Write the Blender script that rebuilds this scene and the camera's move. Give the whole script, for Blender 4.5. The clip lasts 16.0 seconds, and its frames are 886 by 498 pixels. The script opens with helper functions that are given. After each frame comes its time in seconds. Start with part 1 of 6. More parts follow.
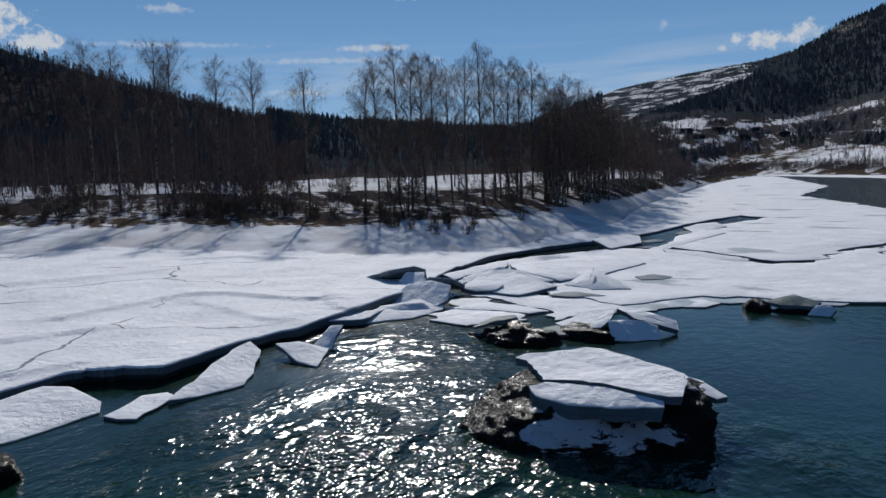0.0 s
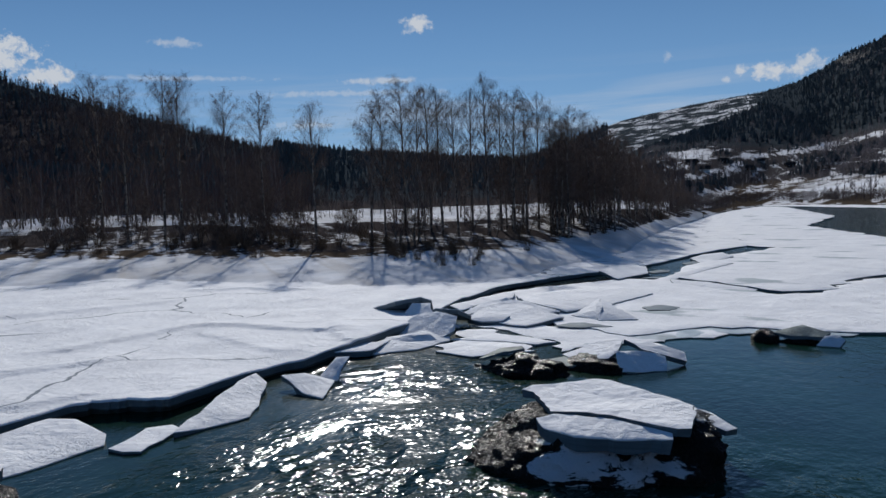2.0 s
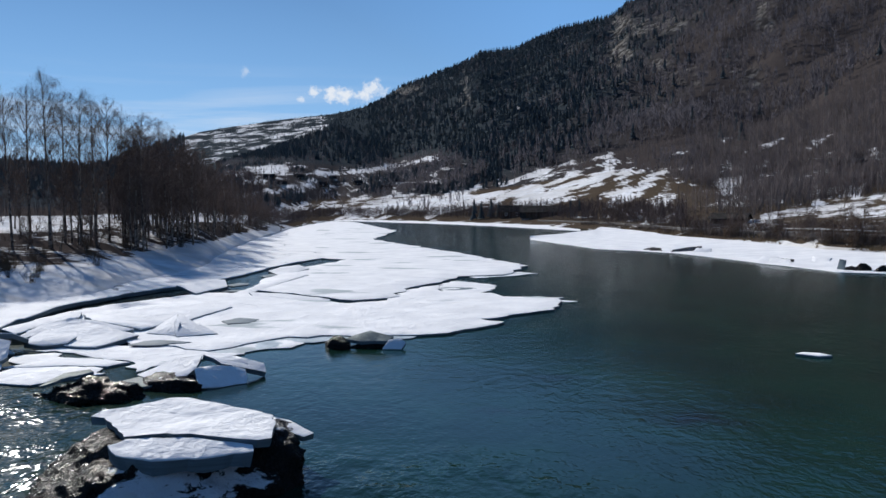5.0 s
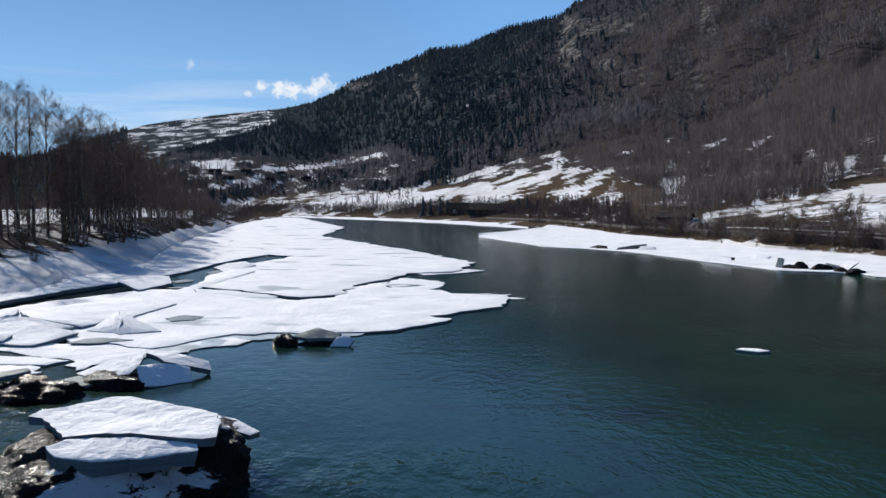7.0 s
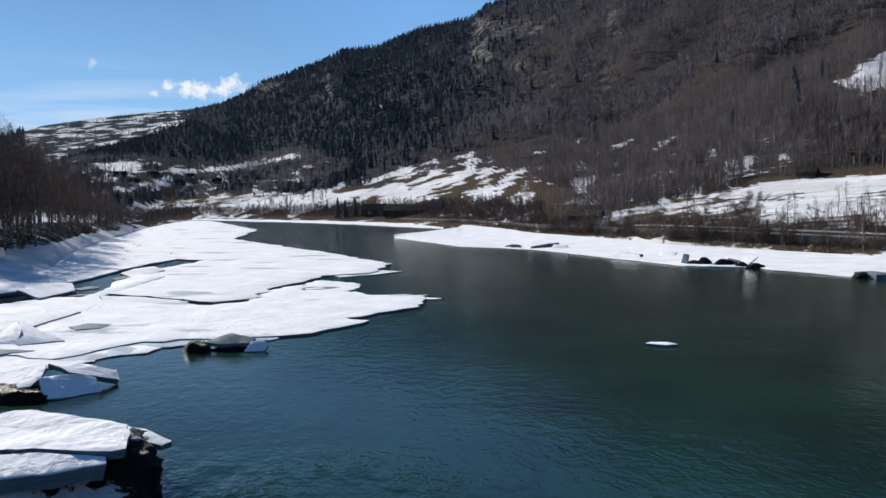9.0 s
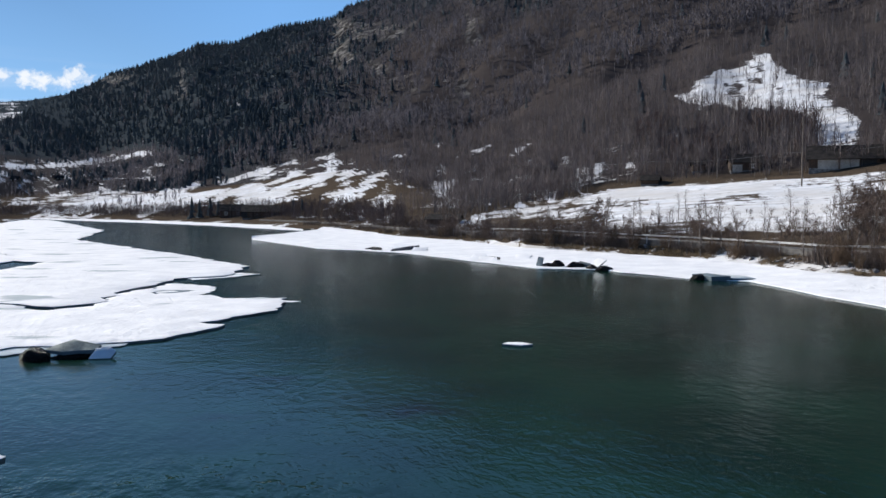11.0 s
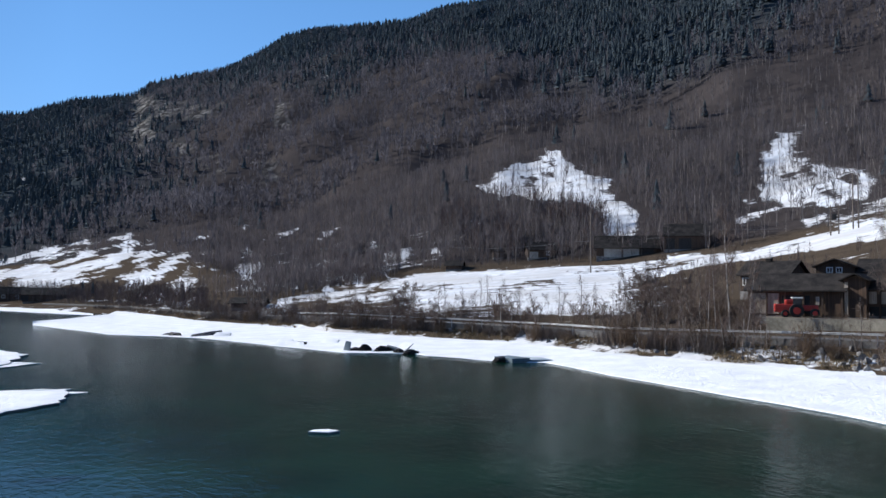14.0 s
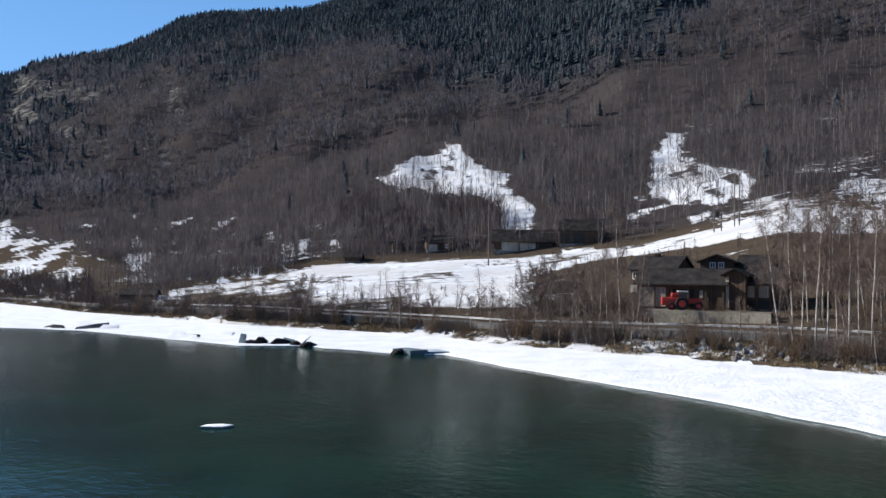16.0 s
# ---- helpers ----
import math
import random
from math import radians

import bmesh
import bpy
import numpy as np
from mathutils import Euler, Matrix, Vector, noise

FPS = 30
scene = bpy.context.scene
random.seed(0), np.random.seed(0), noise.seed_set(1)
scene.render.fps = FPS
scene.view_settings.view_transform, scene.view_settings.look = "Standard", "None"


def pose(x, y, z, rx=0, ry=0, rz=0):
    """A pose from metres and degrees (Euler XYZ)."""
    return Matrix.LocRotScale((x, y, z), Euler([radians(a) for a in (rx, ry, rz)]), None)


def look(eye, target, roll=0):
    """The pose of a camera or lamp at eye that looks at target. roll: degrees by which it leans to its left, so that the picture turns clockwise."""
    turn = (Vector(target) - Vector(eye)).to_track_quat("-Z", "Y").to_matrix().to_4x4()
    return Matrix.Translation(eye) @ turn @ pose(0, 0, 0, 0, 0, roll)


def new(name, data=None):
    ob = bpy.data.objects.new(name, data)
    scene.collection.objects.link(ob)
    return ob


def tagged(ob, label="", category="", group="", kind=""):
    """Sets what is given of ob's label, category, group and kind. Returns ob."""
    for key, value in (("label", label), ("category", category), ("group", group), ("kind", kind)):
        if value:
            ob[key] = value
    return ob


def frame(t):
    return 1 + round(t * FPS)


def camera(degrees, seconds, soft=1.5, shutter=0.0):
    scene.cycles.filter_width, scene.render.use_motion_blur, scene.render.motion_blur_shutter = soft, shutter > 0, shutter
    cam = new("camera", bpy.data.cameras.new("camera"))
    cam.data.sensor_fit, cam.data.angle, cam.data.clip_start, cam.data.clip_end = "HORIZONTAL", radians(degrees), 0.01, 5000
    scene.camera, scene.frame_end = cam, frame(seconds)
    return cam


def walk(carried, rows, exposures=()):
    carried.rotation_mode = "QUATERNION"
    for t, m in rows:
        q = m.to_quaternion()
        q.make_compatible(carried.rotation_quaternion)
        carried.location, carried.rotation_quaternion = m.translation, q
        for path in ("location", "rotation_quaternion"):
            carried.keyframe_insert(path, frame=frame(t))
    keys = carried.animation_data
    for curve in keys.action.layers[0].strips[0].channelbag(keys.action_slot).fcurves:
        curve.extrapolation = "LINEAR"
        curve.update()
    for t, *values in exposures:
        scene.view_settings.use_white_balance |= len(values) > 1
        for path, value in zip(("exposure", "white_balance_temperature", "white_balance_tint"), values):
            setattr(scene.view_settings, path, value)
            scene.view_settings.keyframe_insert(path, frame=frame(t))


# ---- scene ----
cam = camera(56.93, 16.0)
EYE = (0.0, 0.0, 7.5)  # standing on a bridge deck, the river at z = 0


def aim(yaw, pitch, roll=0.0):
    """A pose at the eye: degrees to the right of +y, upwards, and the roll of look()."""
    y, p = radians(yaw), radians(pitch)
    way = Vector((math.sin(y) * math.cos(p), math.cos(y) * math.cos(p), math.sin(p)))
    return look(EYE, Vector(EYE) + way, roll)


walk(cam, [
        (0, aim(-32.18, -5.71, -1.62)), (0.5, aim(-33.93, -4.71, -1.70)), (1, aim(-35.30, -3.94, -1.86)), (1.5, aim(-35.88, -3.54,
        -2.10)), (2, aim(-32.55, -3.53, -1.78)), (2.5, aim(-24.94, -3.50, -0.93)), (3, aim(-16.13, -3.24, -0.35)), (3.5, aim(-10.77,
        -2.92, -0.21)), (4, aim(-6.48, -2.54, -0.27)), (4.5, aim(-3.89, -2.62, -0.08)), (4.7, aim(-3.80, -3.07, -0.33)), (7, aim(-0.00,
        -3.40, 0.00)), (7.5, aim(1.91, -3.35, -0.01)), (8, aim(3.60, -3.39, -0.00)), (8.2, aim(3.91, -3.40, -0.09)), (10.3, aim(11.84,
        -3.39, -0.60)), (10.5, aim(12.94, -3.43, -0.43)), (11, aim(15.68, -3.22, 0.26)), (11.5, aim(18.27, -1.74, 0.55)), (12, aim(21.17,
        0.03, 0.73)), (12.5, aim(23.67, 1.30, 0.74)), (13, aim(26.13, 2.16, 0.61)), (13.5, aim(27.61, 2.02, 0.40)), (14, aim(29.04, 2.76,
        0.57)), (14.5, aim(29.87, 5.88, 0.95)), (15, aim(31.27, 8.19, 1.40)), (15.5, aim(33.48, 4.54, 1.36)), (16, aim(36.10, 2.31, 0.91))],
     exposures=((0, -0.25, 6250, 10), (2, -0.25, 6250, 10), (4.5, 0.2, 6300, 10), (8, 0.4, 6500, 10), (12, 0.52, 6500, 10), (13.5, 0.57, 6200, 10), (14.5, 0.62, 6000, 10), (15, 0.76, 6050, 10), (15.5, 0.74, 6300, 10), (16, 0.65, 6400, 10)))

# ---- daylight: late-winter sun low over the left bank, blue sky with a few thin clouds ----
SUN_AZ, SUN_EL = -36.5, 28.0


def sun_way():
    a, e = radians(SUN_AZ), radians(SUN_EL)
    return Vector((math.sin(a) * math.cos(e), math.cos(a) * math.cos(e), math.sin(e)))


sun = new("sun", bpy.data.lights.new("sun", "SUN"))
sun.data.energy, sun.data.angle, sun.data.color = 4.9, radians(0.53), (1.0, 0.95, 0.88)
sun.matrix_world = look(sun_way() * 50, (0, 0, 0))


class Nodes:
    """Short hand for node trees: n(type, inputs by index or name, settings)."""

    def __init__(self, tree):
        self.tree = tree
        tree.nodes.clear()

    def __call__(self, kind, ins=None, **settings):
        node = self.tree.nodes.new(kind)
        for key, value in settings.items():
            setattr(node, key, value)
        for key, value in (ins or {}).items():
            self.put(node.inputs[key], value)
        return node

    def put(self, socket, value):
        if isinstance(value, bpy.types.NodeSocket):
            self.tree.links.new(value, socket)
        elif isinstance(value, bpy.types.Node):
            self.tree.links.new(value.outputs[0], socket)
        else:
            socket.default_value = value

    def math(self, op, a, b=0.0, c=0.0):
        return self("ShaderNodeMath", {0: a, 1: b, 2: c}, operation=op).outputs[0]

    def ramp(self, value, stops):
        node = self("ShaderNodeValToRGB", {0: value})
        els = node.color_ramp.elements
        while len(els) < len(stops):
            els.new(0.5)
        for el, (place, colour) in zip(els, stops):
            el.position, el.color = place, (*colour, 1) if len(colour) == 3 else colour
        return node.outputs[0]

    def noise(self, vector, scale, detail=4.0, rough=0.55, **more):
        node = self("ShaderNodeTexNoise", {"Scale": scale, "Detail": detail, "Roughness": rough, **more})
        if vector is not None:
            self.put(node.inputs["Vector"], vector)
        return node.outputs[0]

    def mix(self, fac, a, b):
        node = self("ShaderNodeMix", data_type="RGBA")
        self.put(node.inputs[0], fac)
        self.put(node.inputs[6], a if not isinstance(a, tuple) else (*a, 1)[:4])
        self.put(node.inputs[7], b if not isinstance(b, tuple) else (*b, 1)[:4])
        return node.outputs[2]


def build_world():
    world = bpy.data.worlds.new("world")
    scene.world = world
    world.use_nodes = True
    n = Nodes(world.node_tree)
    sky = n("ShaderNodeTexSky", sky_type="NISHITA", sun_disc=False, sun_elevation=radians(SUN_EL), sun_rotation=radians(SUN_AZ),
            altitude=1200.0, air_density=1.0, dust_density=0.0, ozone_density=3.0)
    way = n("ShaderNodeTexCoord").outputs["Generated"]
    xyz = n("ShaderNodeSeparateXYZ", {0: way})
    az = n.math("MULTIPLY", n.math("ARCTAN2", xyz.outputs[0], xyz.outputs[1]), 57.2958)
    el = n.math("MULTIPLY", n.math("ARCSINE", xyz.outputs[2]), 57.2958)
    flat = n("ShaderNodeCombineXYZ", {0: az, 1: el}).outputs[0]
    # thin streaks low in the sky
    streak_at = n("ShaderNodeCombineXYZ", {0: n.math("MULTIPLY", az, 0.05), 1: n.math("MULTIPLY", el, 0.55)}).outputs[0]
    streak = n.noise(streak_at, 1.0, 7.0, 0.6, Distortion=0.6)
    low = n("ShaderNodeMapRange", {0: el, 1: 9.5, 2: 5.0, 3: 0.0, 4: 1.0}).outputs[0]
    side = n("ShaderNodeMapRange", {0: az, 1: 2.0, 2: -14.0, 3: 0.0, 4: 1.0}).outputs[0]
    cover = n("ShaderNodeMapRange", {0: streak, 1: 0.45, 2: 0.7, 3: 0.0, 4: 0.6}).outputs[0]
    cover = n.math("MULTIPLY", n.math("MULTIPLY", cover, low), side)
    veil = n("ShaderNodeMapRange", {0: az, 1: -14.0, 2: 4.0, 3: 0.0, 4: 0.45}).outputs[0]
    veil = n.math("ADD", 0.0, n.math("MULTIPLY", veil, n("ShaderNodeMapRange", {0: el, 1: 40.0, 2: 12.0}).outputs[0]))
    # small heaped clouds: azimuth, elevation, half width, half height, thickness
    ragged = n.noise(flat, 1.3, 7.0, 0.66)
    for a, e, w, h, k in ((-33.9, 11.9, 1.0, 0.7, 1.1), (-10.3, 7.45, 2.5, 0.55, 1.0), (-8.3, 7.9, 1.0, 0.6, 0.9), (-13.3, 7.2, 0.4, 0.3, 0.7), (-12.3, 7.6, 0.7, 0.45, 0.9), (-16.9, 8.9, 0.35, 0.4, 0.4),
                          (-60.8, 9.6, 2.6, 1.2, 1.4), (-57.8, 8.5, 1.6, 0.7, 1.3), (-50.0, 10.7, 1.6, 0.3, 0.5), (-50.0, 8.4, 6.0, 0.2, 0.4), (-36.3, 8.2, 2.6, 0.28, 0.7),
                          (-38.5, 7.4, 6.5, 0.25, 0.45), (-41.6, 5.3, 2.5, 0.25, 0.6)):
        dx = n.math("DIVIDE", n.math("SUBTRACT", az, a), w)
        dy = n.math("DIVIDE", n.math("SUBTRACT", el, e), h)
        far = n.math("SQRT", n.math("ADD", n.math("MULTIPLY", dx, dx), n.math("MULTIPLY", dy, dy)))
        body = n.math("SUBTRACT", n.math("ADD", 0.78, n.math("MULTIPLY", n.math("SUBTRACT", ragged, 0.5), 2.6)), n.math("MULTIPLY", far, 0.75))
        body = n("ShaderNodeMapRange", {0: body, 1: 0.0, 2: 0.55, 3: 0.0, 4: k}).outputs[0]
        cover = n.math("MAXIMUM", cover, body)
    cover = n.math("MINIMUM", cover, 1.0)
    clear = n("ShaderNodeHueSaturation", {"Hue": 0.508, "Saturation": 1.4, "Color": n("ShaderNodeGamma", {0: sky.outputs[0], 1: 0.7}).outputs[0]})
    haze = n("ShaderNodeMapRange", {0: el, 1: 15.0, 2: 2.0, 3: 0.0, 4: 0.55}).outputs[0]
    veil = n.math("MAXIMUM", veil, haze)
    hue = n.mix(cover, n.mix(veil, clear.outputs[0], (1.6, 3.7, 7.3, 1)), (5.6, 5.9, 6.3, 1))
    n("ShaderNodeOutputWorld", {0: n("ShaderNodeBackground", {0: hue, 1: 0.115})})


build_world()

# ---- materials ----
def material(name):
    mat = bpy.data.materials.new(name)
    mat.use_nodes = True
    return mat, Nodes(mat.node_tree)


def finish(n, base, rough=0.8, bump=None, strength=0.4, distance=0.05, **more):
    ins = {"Base Color": (*base, 1) if isinstance(base, tuple) and len(base) == 3 else base, "Roughness": rough, **more}
    shade = n("ShaderNodeBsdfPrincipled", ins)
    if bump is not None:
        n.put(shade.inputs["Normal"], n("ShaderNodeBump", {"Height": bump, "Strength": strength, "Distance": distance}))
    n("ShaderNodeOutputMaterial", {0: shade})


def place(n):
    return n("ShaderNodeNewGeometry").outputs["Position"]


def plain(name, a, b, scale=3.0, rough=0.8, bump=0.3, **more):
    """Two tones mixed by coarse and fine noise, with relief."""
    mat, n = material(name)
    at = n("ShaderNodeTexCoord").outputs["Object"]
    coarse, fine = n.noise(at, scale, 3.0), n.noise(at, scale * 9, 5.0)
    tone = n.math("ADD", n.math("MULTIPLY", coarse, 0.6), n.math("MULTIPLY", fine, 0.4))
    fac = n("ShaderNodeMapRange", {0: tone, 1: 0.38, 2: 0.62}).outputs[0]
    finish(n, n.mix(fac, a, b), rough, fine, bump, 0.02, **more)
    return mat


def make_snow(name, slush=False, cracks=False):
    mat, n = material(name)
    at = place(n)
    crust, ripple = n.noise(at, 0.35, 5.0), n.noise(at, 3.2, 6.0, 0.65)
    fac = n("ShaderNodeMapRange", {0: n.math("ADD", n.math("MULTIPLY", crust, 0.7), n.math("MULTIPLY", ripple, 0.3)), 1: 0.35, 2: 0.65}).outputs[0]
    tone = n.mix(fac, (0.69, 0.705, 0.73), (0.85, 0.86, 0.87))
    pits = n.noise(at, 1.7, 3.0, 0.5, Distortion=0.6)
    cups = n("ShaderNodeMapRange", {0: n.noise(at, 4.2, 4.0, 0.6, Distortion=0.8), 1: 0.40, 2: 0.54, 3: 0.0, 4: 1.0}).outputs[0]
    height = n.math("ADD", n.math("MULTIPLY", crust, 1.6), n.math("ADD", n.math("MULTIPLY", ripple, 0.6), n.math("ADD", n.math("MULTIPLY", pits, 1.0), n.math("MULTIPLY", n.math("MULTIPLY", cups, n("ShaderNodeMapRange", {0: n.noise(at, 0.5, 3.0), 1: 0.42, 2: 0.62}).outputs[0]), 0.24))))
    if slush:  # thin grey meltwater ice showing through in lenses
        wet = n.noise(n("ShaderNodeVectorMath", {0: at, 1: (0.11, 0.2, 1.0)}, operation="MULTIPLY").outputs[0], 1.0, 4.0, 0.5)
        tone = n.mix(n("ShaderNodeMapRange", {0: wet, 1: 0.62, 2: 0.66}).outputs[0], tone, (0.40, 0.45, 0.47))
    if cracks:  # hairline breaks across the sheet
        bent = n("ShaderNodeVectorMath", {0: at, 1: n("ShaderNodeVectorMath", {0: n("ShaderNodeTexNoise", {"Vector": at, "Scale": 0.15, "Detail": 4.0}).outputs["Color"], 1: (7, 7, 0)}, operation="MULTIPLY").outputs[0]}).outputs[0]
        gap = n("ShaderNodeTexVoronoi", {"Vector": n("ShaderNodeVectorMath", {0: bent, 1: (1, 1, 0)}, operation="MULTIPLY").outputs[0], "Scale": 0.085}, feature="DISTANCE_TO_EDGE").outputs["Distance"]
        some = n("ShaderNodeMapRange", {0: n.noise(at, 0.09, 2.0), 1: 0.48, 2: 0.56, 3: 0.0, 4: 0.008}).outputs[0]
        line = n.math("LESS_THAN", gap, some)
        tone = n.mix(line, tone, (0.22, 0.25, 0.28))
        height = n.math("SUBTRACT", height, line)
    finish(n, tone, 0.8, height, 0.7, 0.12, **{"Specular IOR Level": 0.04})
    return mat


def make_ice():
    mat, n = material("ice_edge")
    at = place(n)
    layers = n.noise(n("ShaderNodeVectorMath", {0: at, 1: (0.6, 0.6, 7.0)}, operation="MULTIPLY").outputs[0], 1.5, 4.0)
    tone = n.mix(layers, (0.07, 0.095, 0.112), (0.23, 0.285, 0.32))
    finish(n, tone, 0.7, n.noise(at, 5.0, 4.0), 0.5, 0.04, **{"Specular IOR Level": 0.05})
    return mat


def make_ground():
    """Snow where the cover says so, broken by noise; withered grass, leaf litter and soil elsewhere."""
    mat, n = material("ground")
    at = place(n)
    cover = n("ShaderNodeAttribute", attribute_name="snow").outputs["Fac"]
    broad, fine = n.noise(at, 0.06, 6.0, 0.6), n.noise(at, 0.7, 6.0, 0.65)
    # thaw lines that follow the furrows of the fields
    along = n("ShaderNodeVectorMath", {0: at, 1: (0.6, 0.8, 0.0)}, operation="DOT_PRODUCT").outputs["Value"]
    across = n("ShaderNodeVectorMath", {0: at, 1: (0.8, -0.6, 0.0)}, operation="DOT_PRODUCT").outputs["Value"]
    furrow = n.noise(n("ShaderNodeCombineXYZ", {0: n.math("MULTIPLY", along, 0.42), 1: n.math("MULTIPLY", across, 0.022)}).outputs[0], 1.0, 5.0, 0.6)
    edge = n.math("ADD", n.math("MULTIPLY", n.math("SUBTRACT", broad, 0.5), 1.1), n.math("MULTIPLY", n.math("SUBTRACT", fine, 0.5), 0.8))
    edge = n.math("ADD", edge, n.math("MULTIPLY", n.math("SUBTRACT", furrow, 0.5), 0.8))
    fac = n("ShaderNodeMapRange", {0: n.math("ADD", cover, edge), 1: 0.44, 2: 0.56}).outputs[0]
    grass = n.mix(n.noise(at, 0.25, 5.0), (0.042, 0.032, 0.024), (0.125, 0.094, 0.066))
    grass = n.mix(n("ShaderNodeMapRange", {0: n.noise(at, 2.5, 5.0, 0.7), 1: 0.4, 2: 0.65}).outputs[0], grass, (0.05, 0.042, 0.034))
    litter = n.mix(n.noise(at, 0.4, 5.0), (0.03, 0.026, 0.0255), (0.07, 0.06, 0.058))
    # floor under the spruce carries the same bluish haze tint
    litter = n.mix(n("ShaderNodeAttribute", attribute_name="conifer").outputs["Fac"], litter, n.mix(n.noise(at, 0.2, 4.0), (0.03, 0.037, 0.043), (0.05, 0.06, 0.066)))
    grass = n.mix(n("ShaderNodeAttribute", attribute_name="wood").outputs["Fac"], grass, litter)
    crag = n.noise(n("ShaderNodeVectorMath", {0: at, 1: (1.0, 1.0, 0.4)}, operation="MULTIPLY").outputs[0], 0.13, 8.0, 0.74)
    crag = n.mix(n("ShaderNodeMapRange", {0: crag, 1: 0.46, 2: 0.64}).outputs[0], (0.03, 0.028, 0.027), (0.33, 0.312, 0.285))
    grass = n.mix(n("ShaderNodeAttribute", attribute_name="crag").outputs["Fac"], grass, crag)
    crust = n.noise(at, 0.35, 5.0)
    white = n.mix(n("ShaderNodeMapRange", {0: crust, 1: 0.35, 2: 0.65}).outputs[0], (0.57, 0.60, 0.64), (0.79, 0.80, 0.82))
    white = n.mix(n("ShaderNodeMapRange", {0: broad, 1: 0.42, 2: 0.6, 3: 0.0, 4: 0.7}).outputs[0], white, (0.53, 0.52, 0.51))
    white = n.mix(n("ShaderNodeMapRange", {0: furrow, 1: 0.50, 2: 0.36, 3: 0.0, 4: 0.55}).outputs[0], white, (0.5, 0.47, 0.43))
    height = n.math("ADD", n.math("MULTIPLY", crust, 2.0), n.noise(at, 3.0, 6.0, 0.65))
    finish(n, n.mix(fac, grass, white), 0.9, height, 0.5, 0.12, **{"Specular IOR Level": 0.0})
    return mat


def make_water():
    mat, n = material("water")
    at = place(n)
    warp = n("ShaderNodeVectorMath", {0: at, 1: (1.0, 0.6, 1.0)}, operation="MULTIPLY").outputs[0]
    swell, chop, fine = n.noise(warp, 0.4, 3.0), n.noise(warp, 2.1, 2.0, 0.5), n.noise(warp, 6.5, 1.5, 0.5)
    calm = n.noise(at, 0.05, 3.0)

    def near(x, y, wide, reach, inner, most):
        """Broken water round a spot, reaching so many metres; wide stretches it across the current."""
        off = n("ShaderNodeVectorMath", {0: n("ShaderNodeVectorMath", {0: at, 1: (x, y, 0.0)}, operation="SUBTRACT").outputs[0], 1: (1.0 / wide, 1.0, 0.0)}, operation="MULTIPLY").outputs[0]
        far = n("ShaderNodeVectorMath", {0: off}, operation="LENGTH").outputs["Value"]
        return n("ShaderNodeMapRange", {0: far, 1: reach, 2: inner, 3: 0.0, 4: most}).outputs[0]

    riffle = n.math("MAXIMUM", near(-11.4, 16.8, 0.95, 10.6, 3.0, 2.7), n.math("MAXIMUM", near(-19.8, 28.5, 1.4, 5.5, 1.0, 1.5), near(-2.0, 21.5, 2.0, 3.6, 0.5, 0.9)))
    gusts = n("ShaderNodeMapRange", {0: n.noise(warp, 0.45, 3.0), 1: 0.40, 2: 0.60, 3: 0.15, 4: 1.25}).outputs[0]
    rough_water = n.math("ADD", n.math("MULTIPLY", riffle, gusts), n("ShaderNodeMapRange", {0: calm, 1: 0.35, 2: 0.7, 3: 0.26, 4: 0.55}).outputs[0])
    height = n.math("ADD", n.math("MULTIPLY", swell, 0.35), n.math("ADD", n.math("MULTIPLY", chop, 0.34), n.math("MULTIPLY", fine, 0.16)))
    height = n.math("MULTIPLY", height, rough_water)
    bed = n.mix(n("ShaderNodeMapRange", {0: n.noise(at, 0.16, 5.0), 1: 0.4, 2: 0.62}).outputs[0], (0.004, 0.017, 0.0115), (0.006, 0.028, 0.0185))
    sunk = n.math("MAXIMUM", near(6.9, 28.2, 1.5, 1.6, 0.3, 1.0), n.math("MAXIMUM", near(0.2, 29.2, 2.0, 1.0, 0.2, 0.8), near(2.6, 35.0, 2.2, 0.9, 0.2, 0.8)))
    sunk = n.math("MULTIPLY", sunk, n("ShaderNodeMapRange", {0: n.noise(at, 0.9, 5.0, 0.65), 1: 0.35, 2: 0.55}).outputs[0])
    bed = n.mix(sunk, bed, (0.0045, 0.0055, 0.004))
    ruffled = n("ShaderNodeMapRange", {0: riffle, 1: 0.0, 2: 0.8, 3: 0.14, 4: 0.11}).outputs[0]
    finish(n, bed, ruffled, height, 0.8, 0.22, IOR=1.27)
    return mat


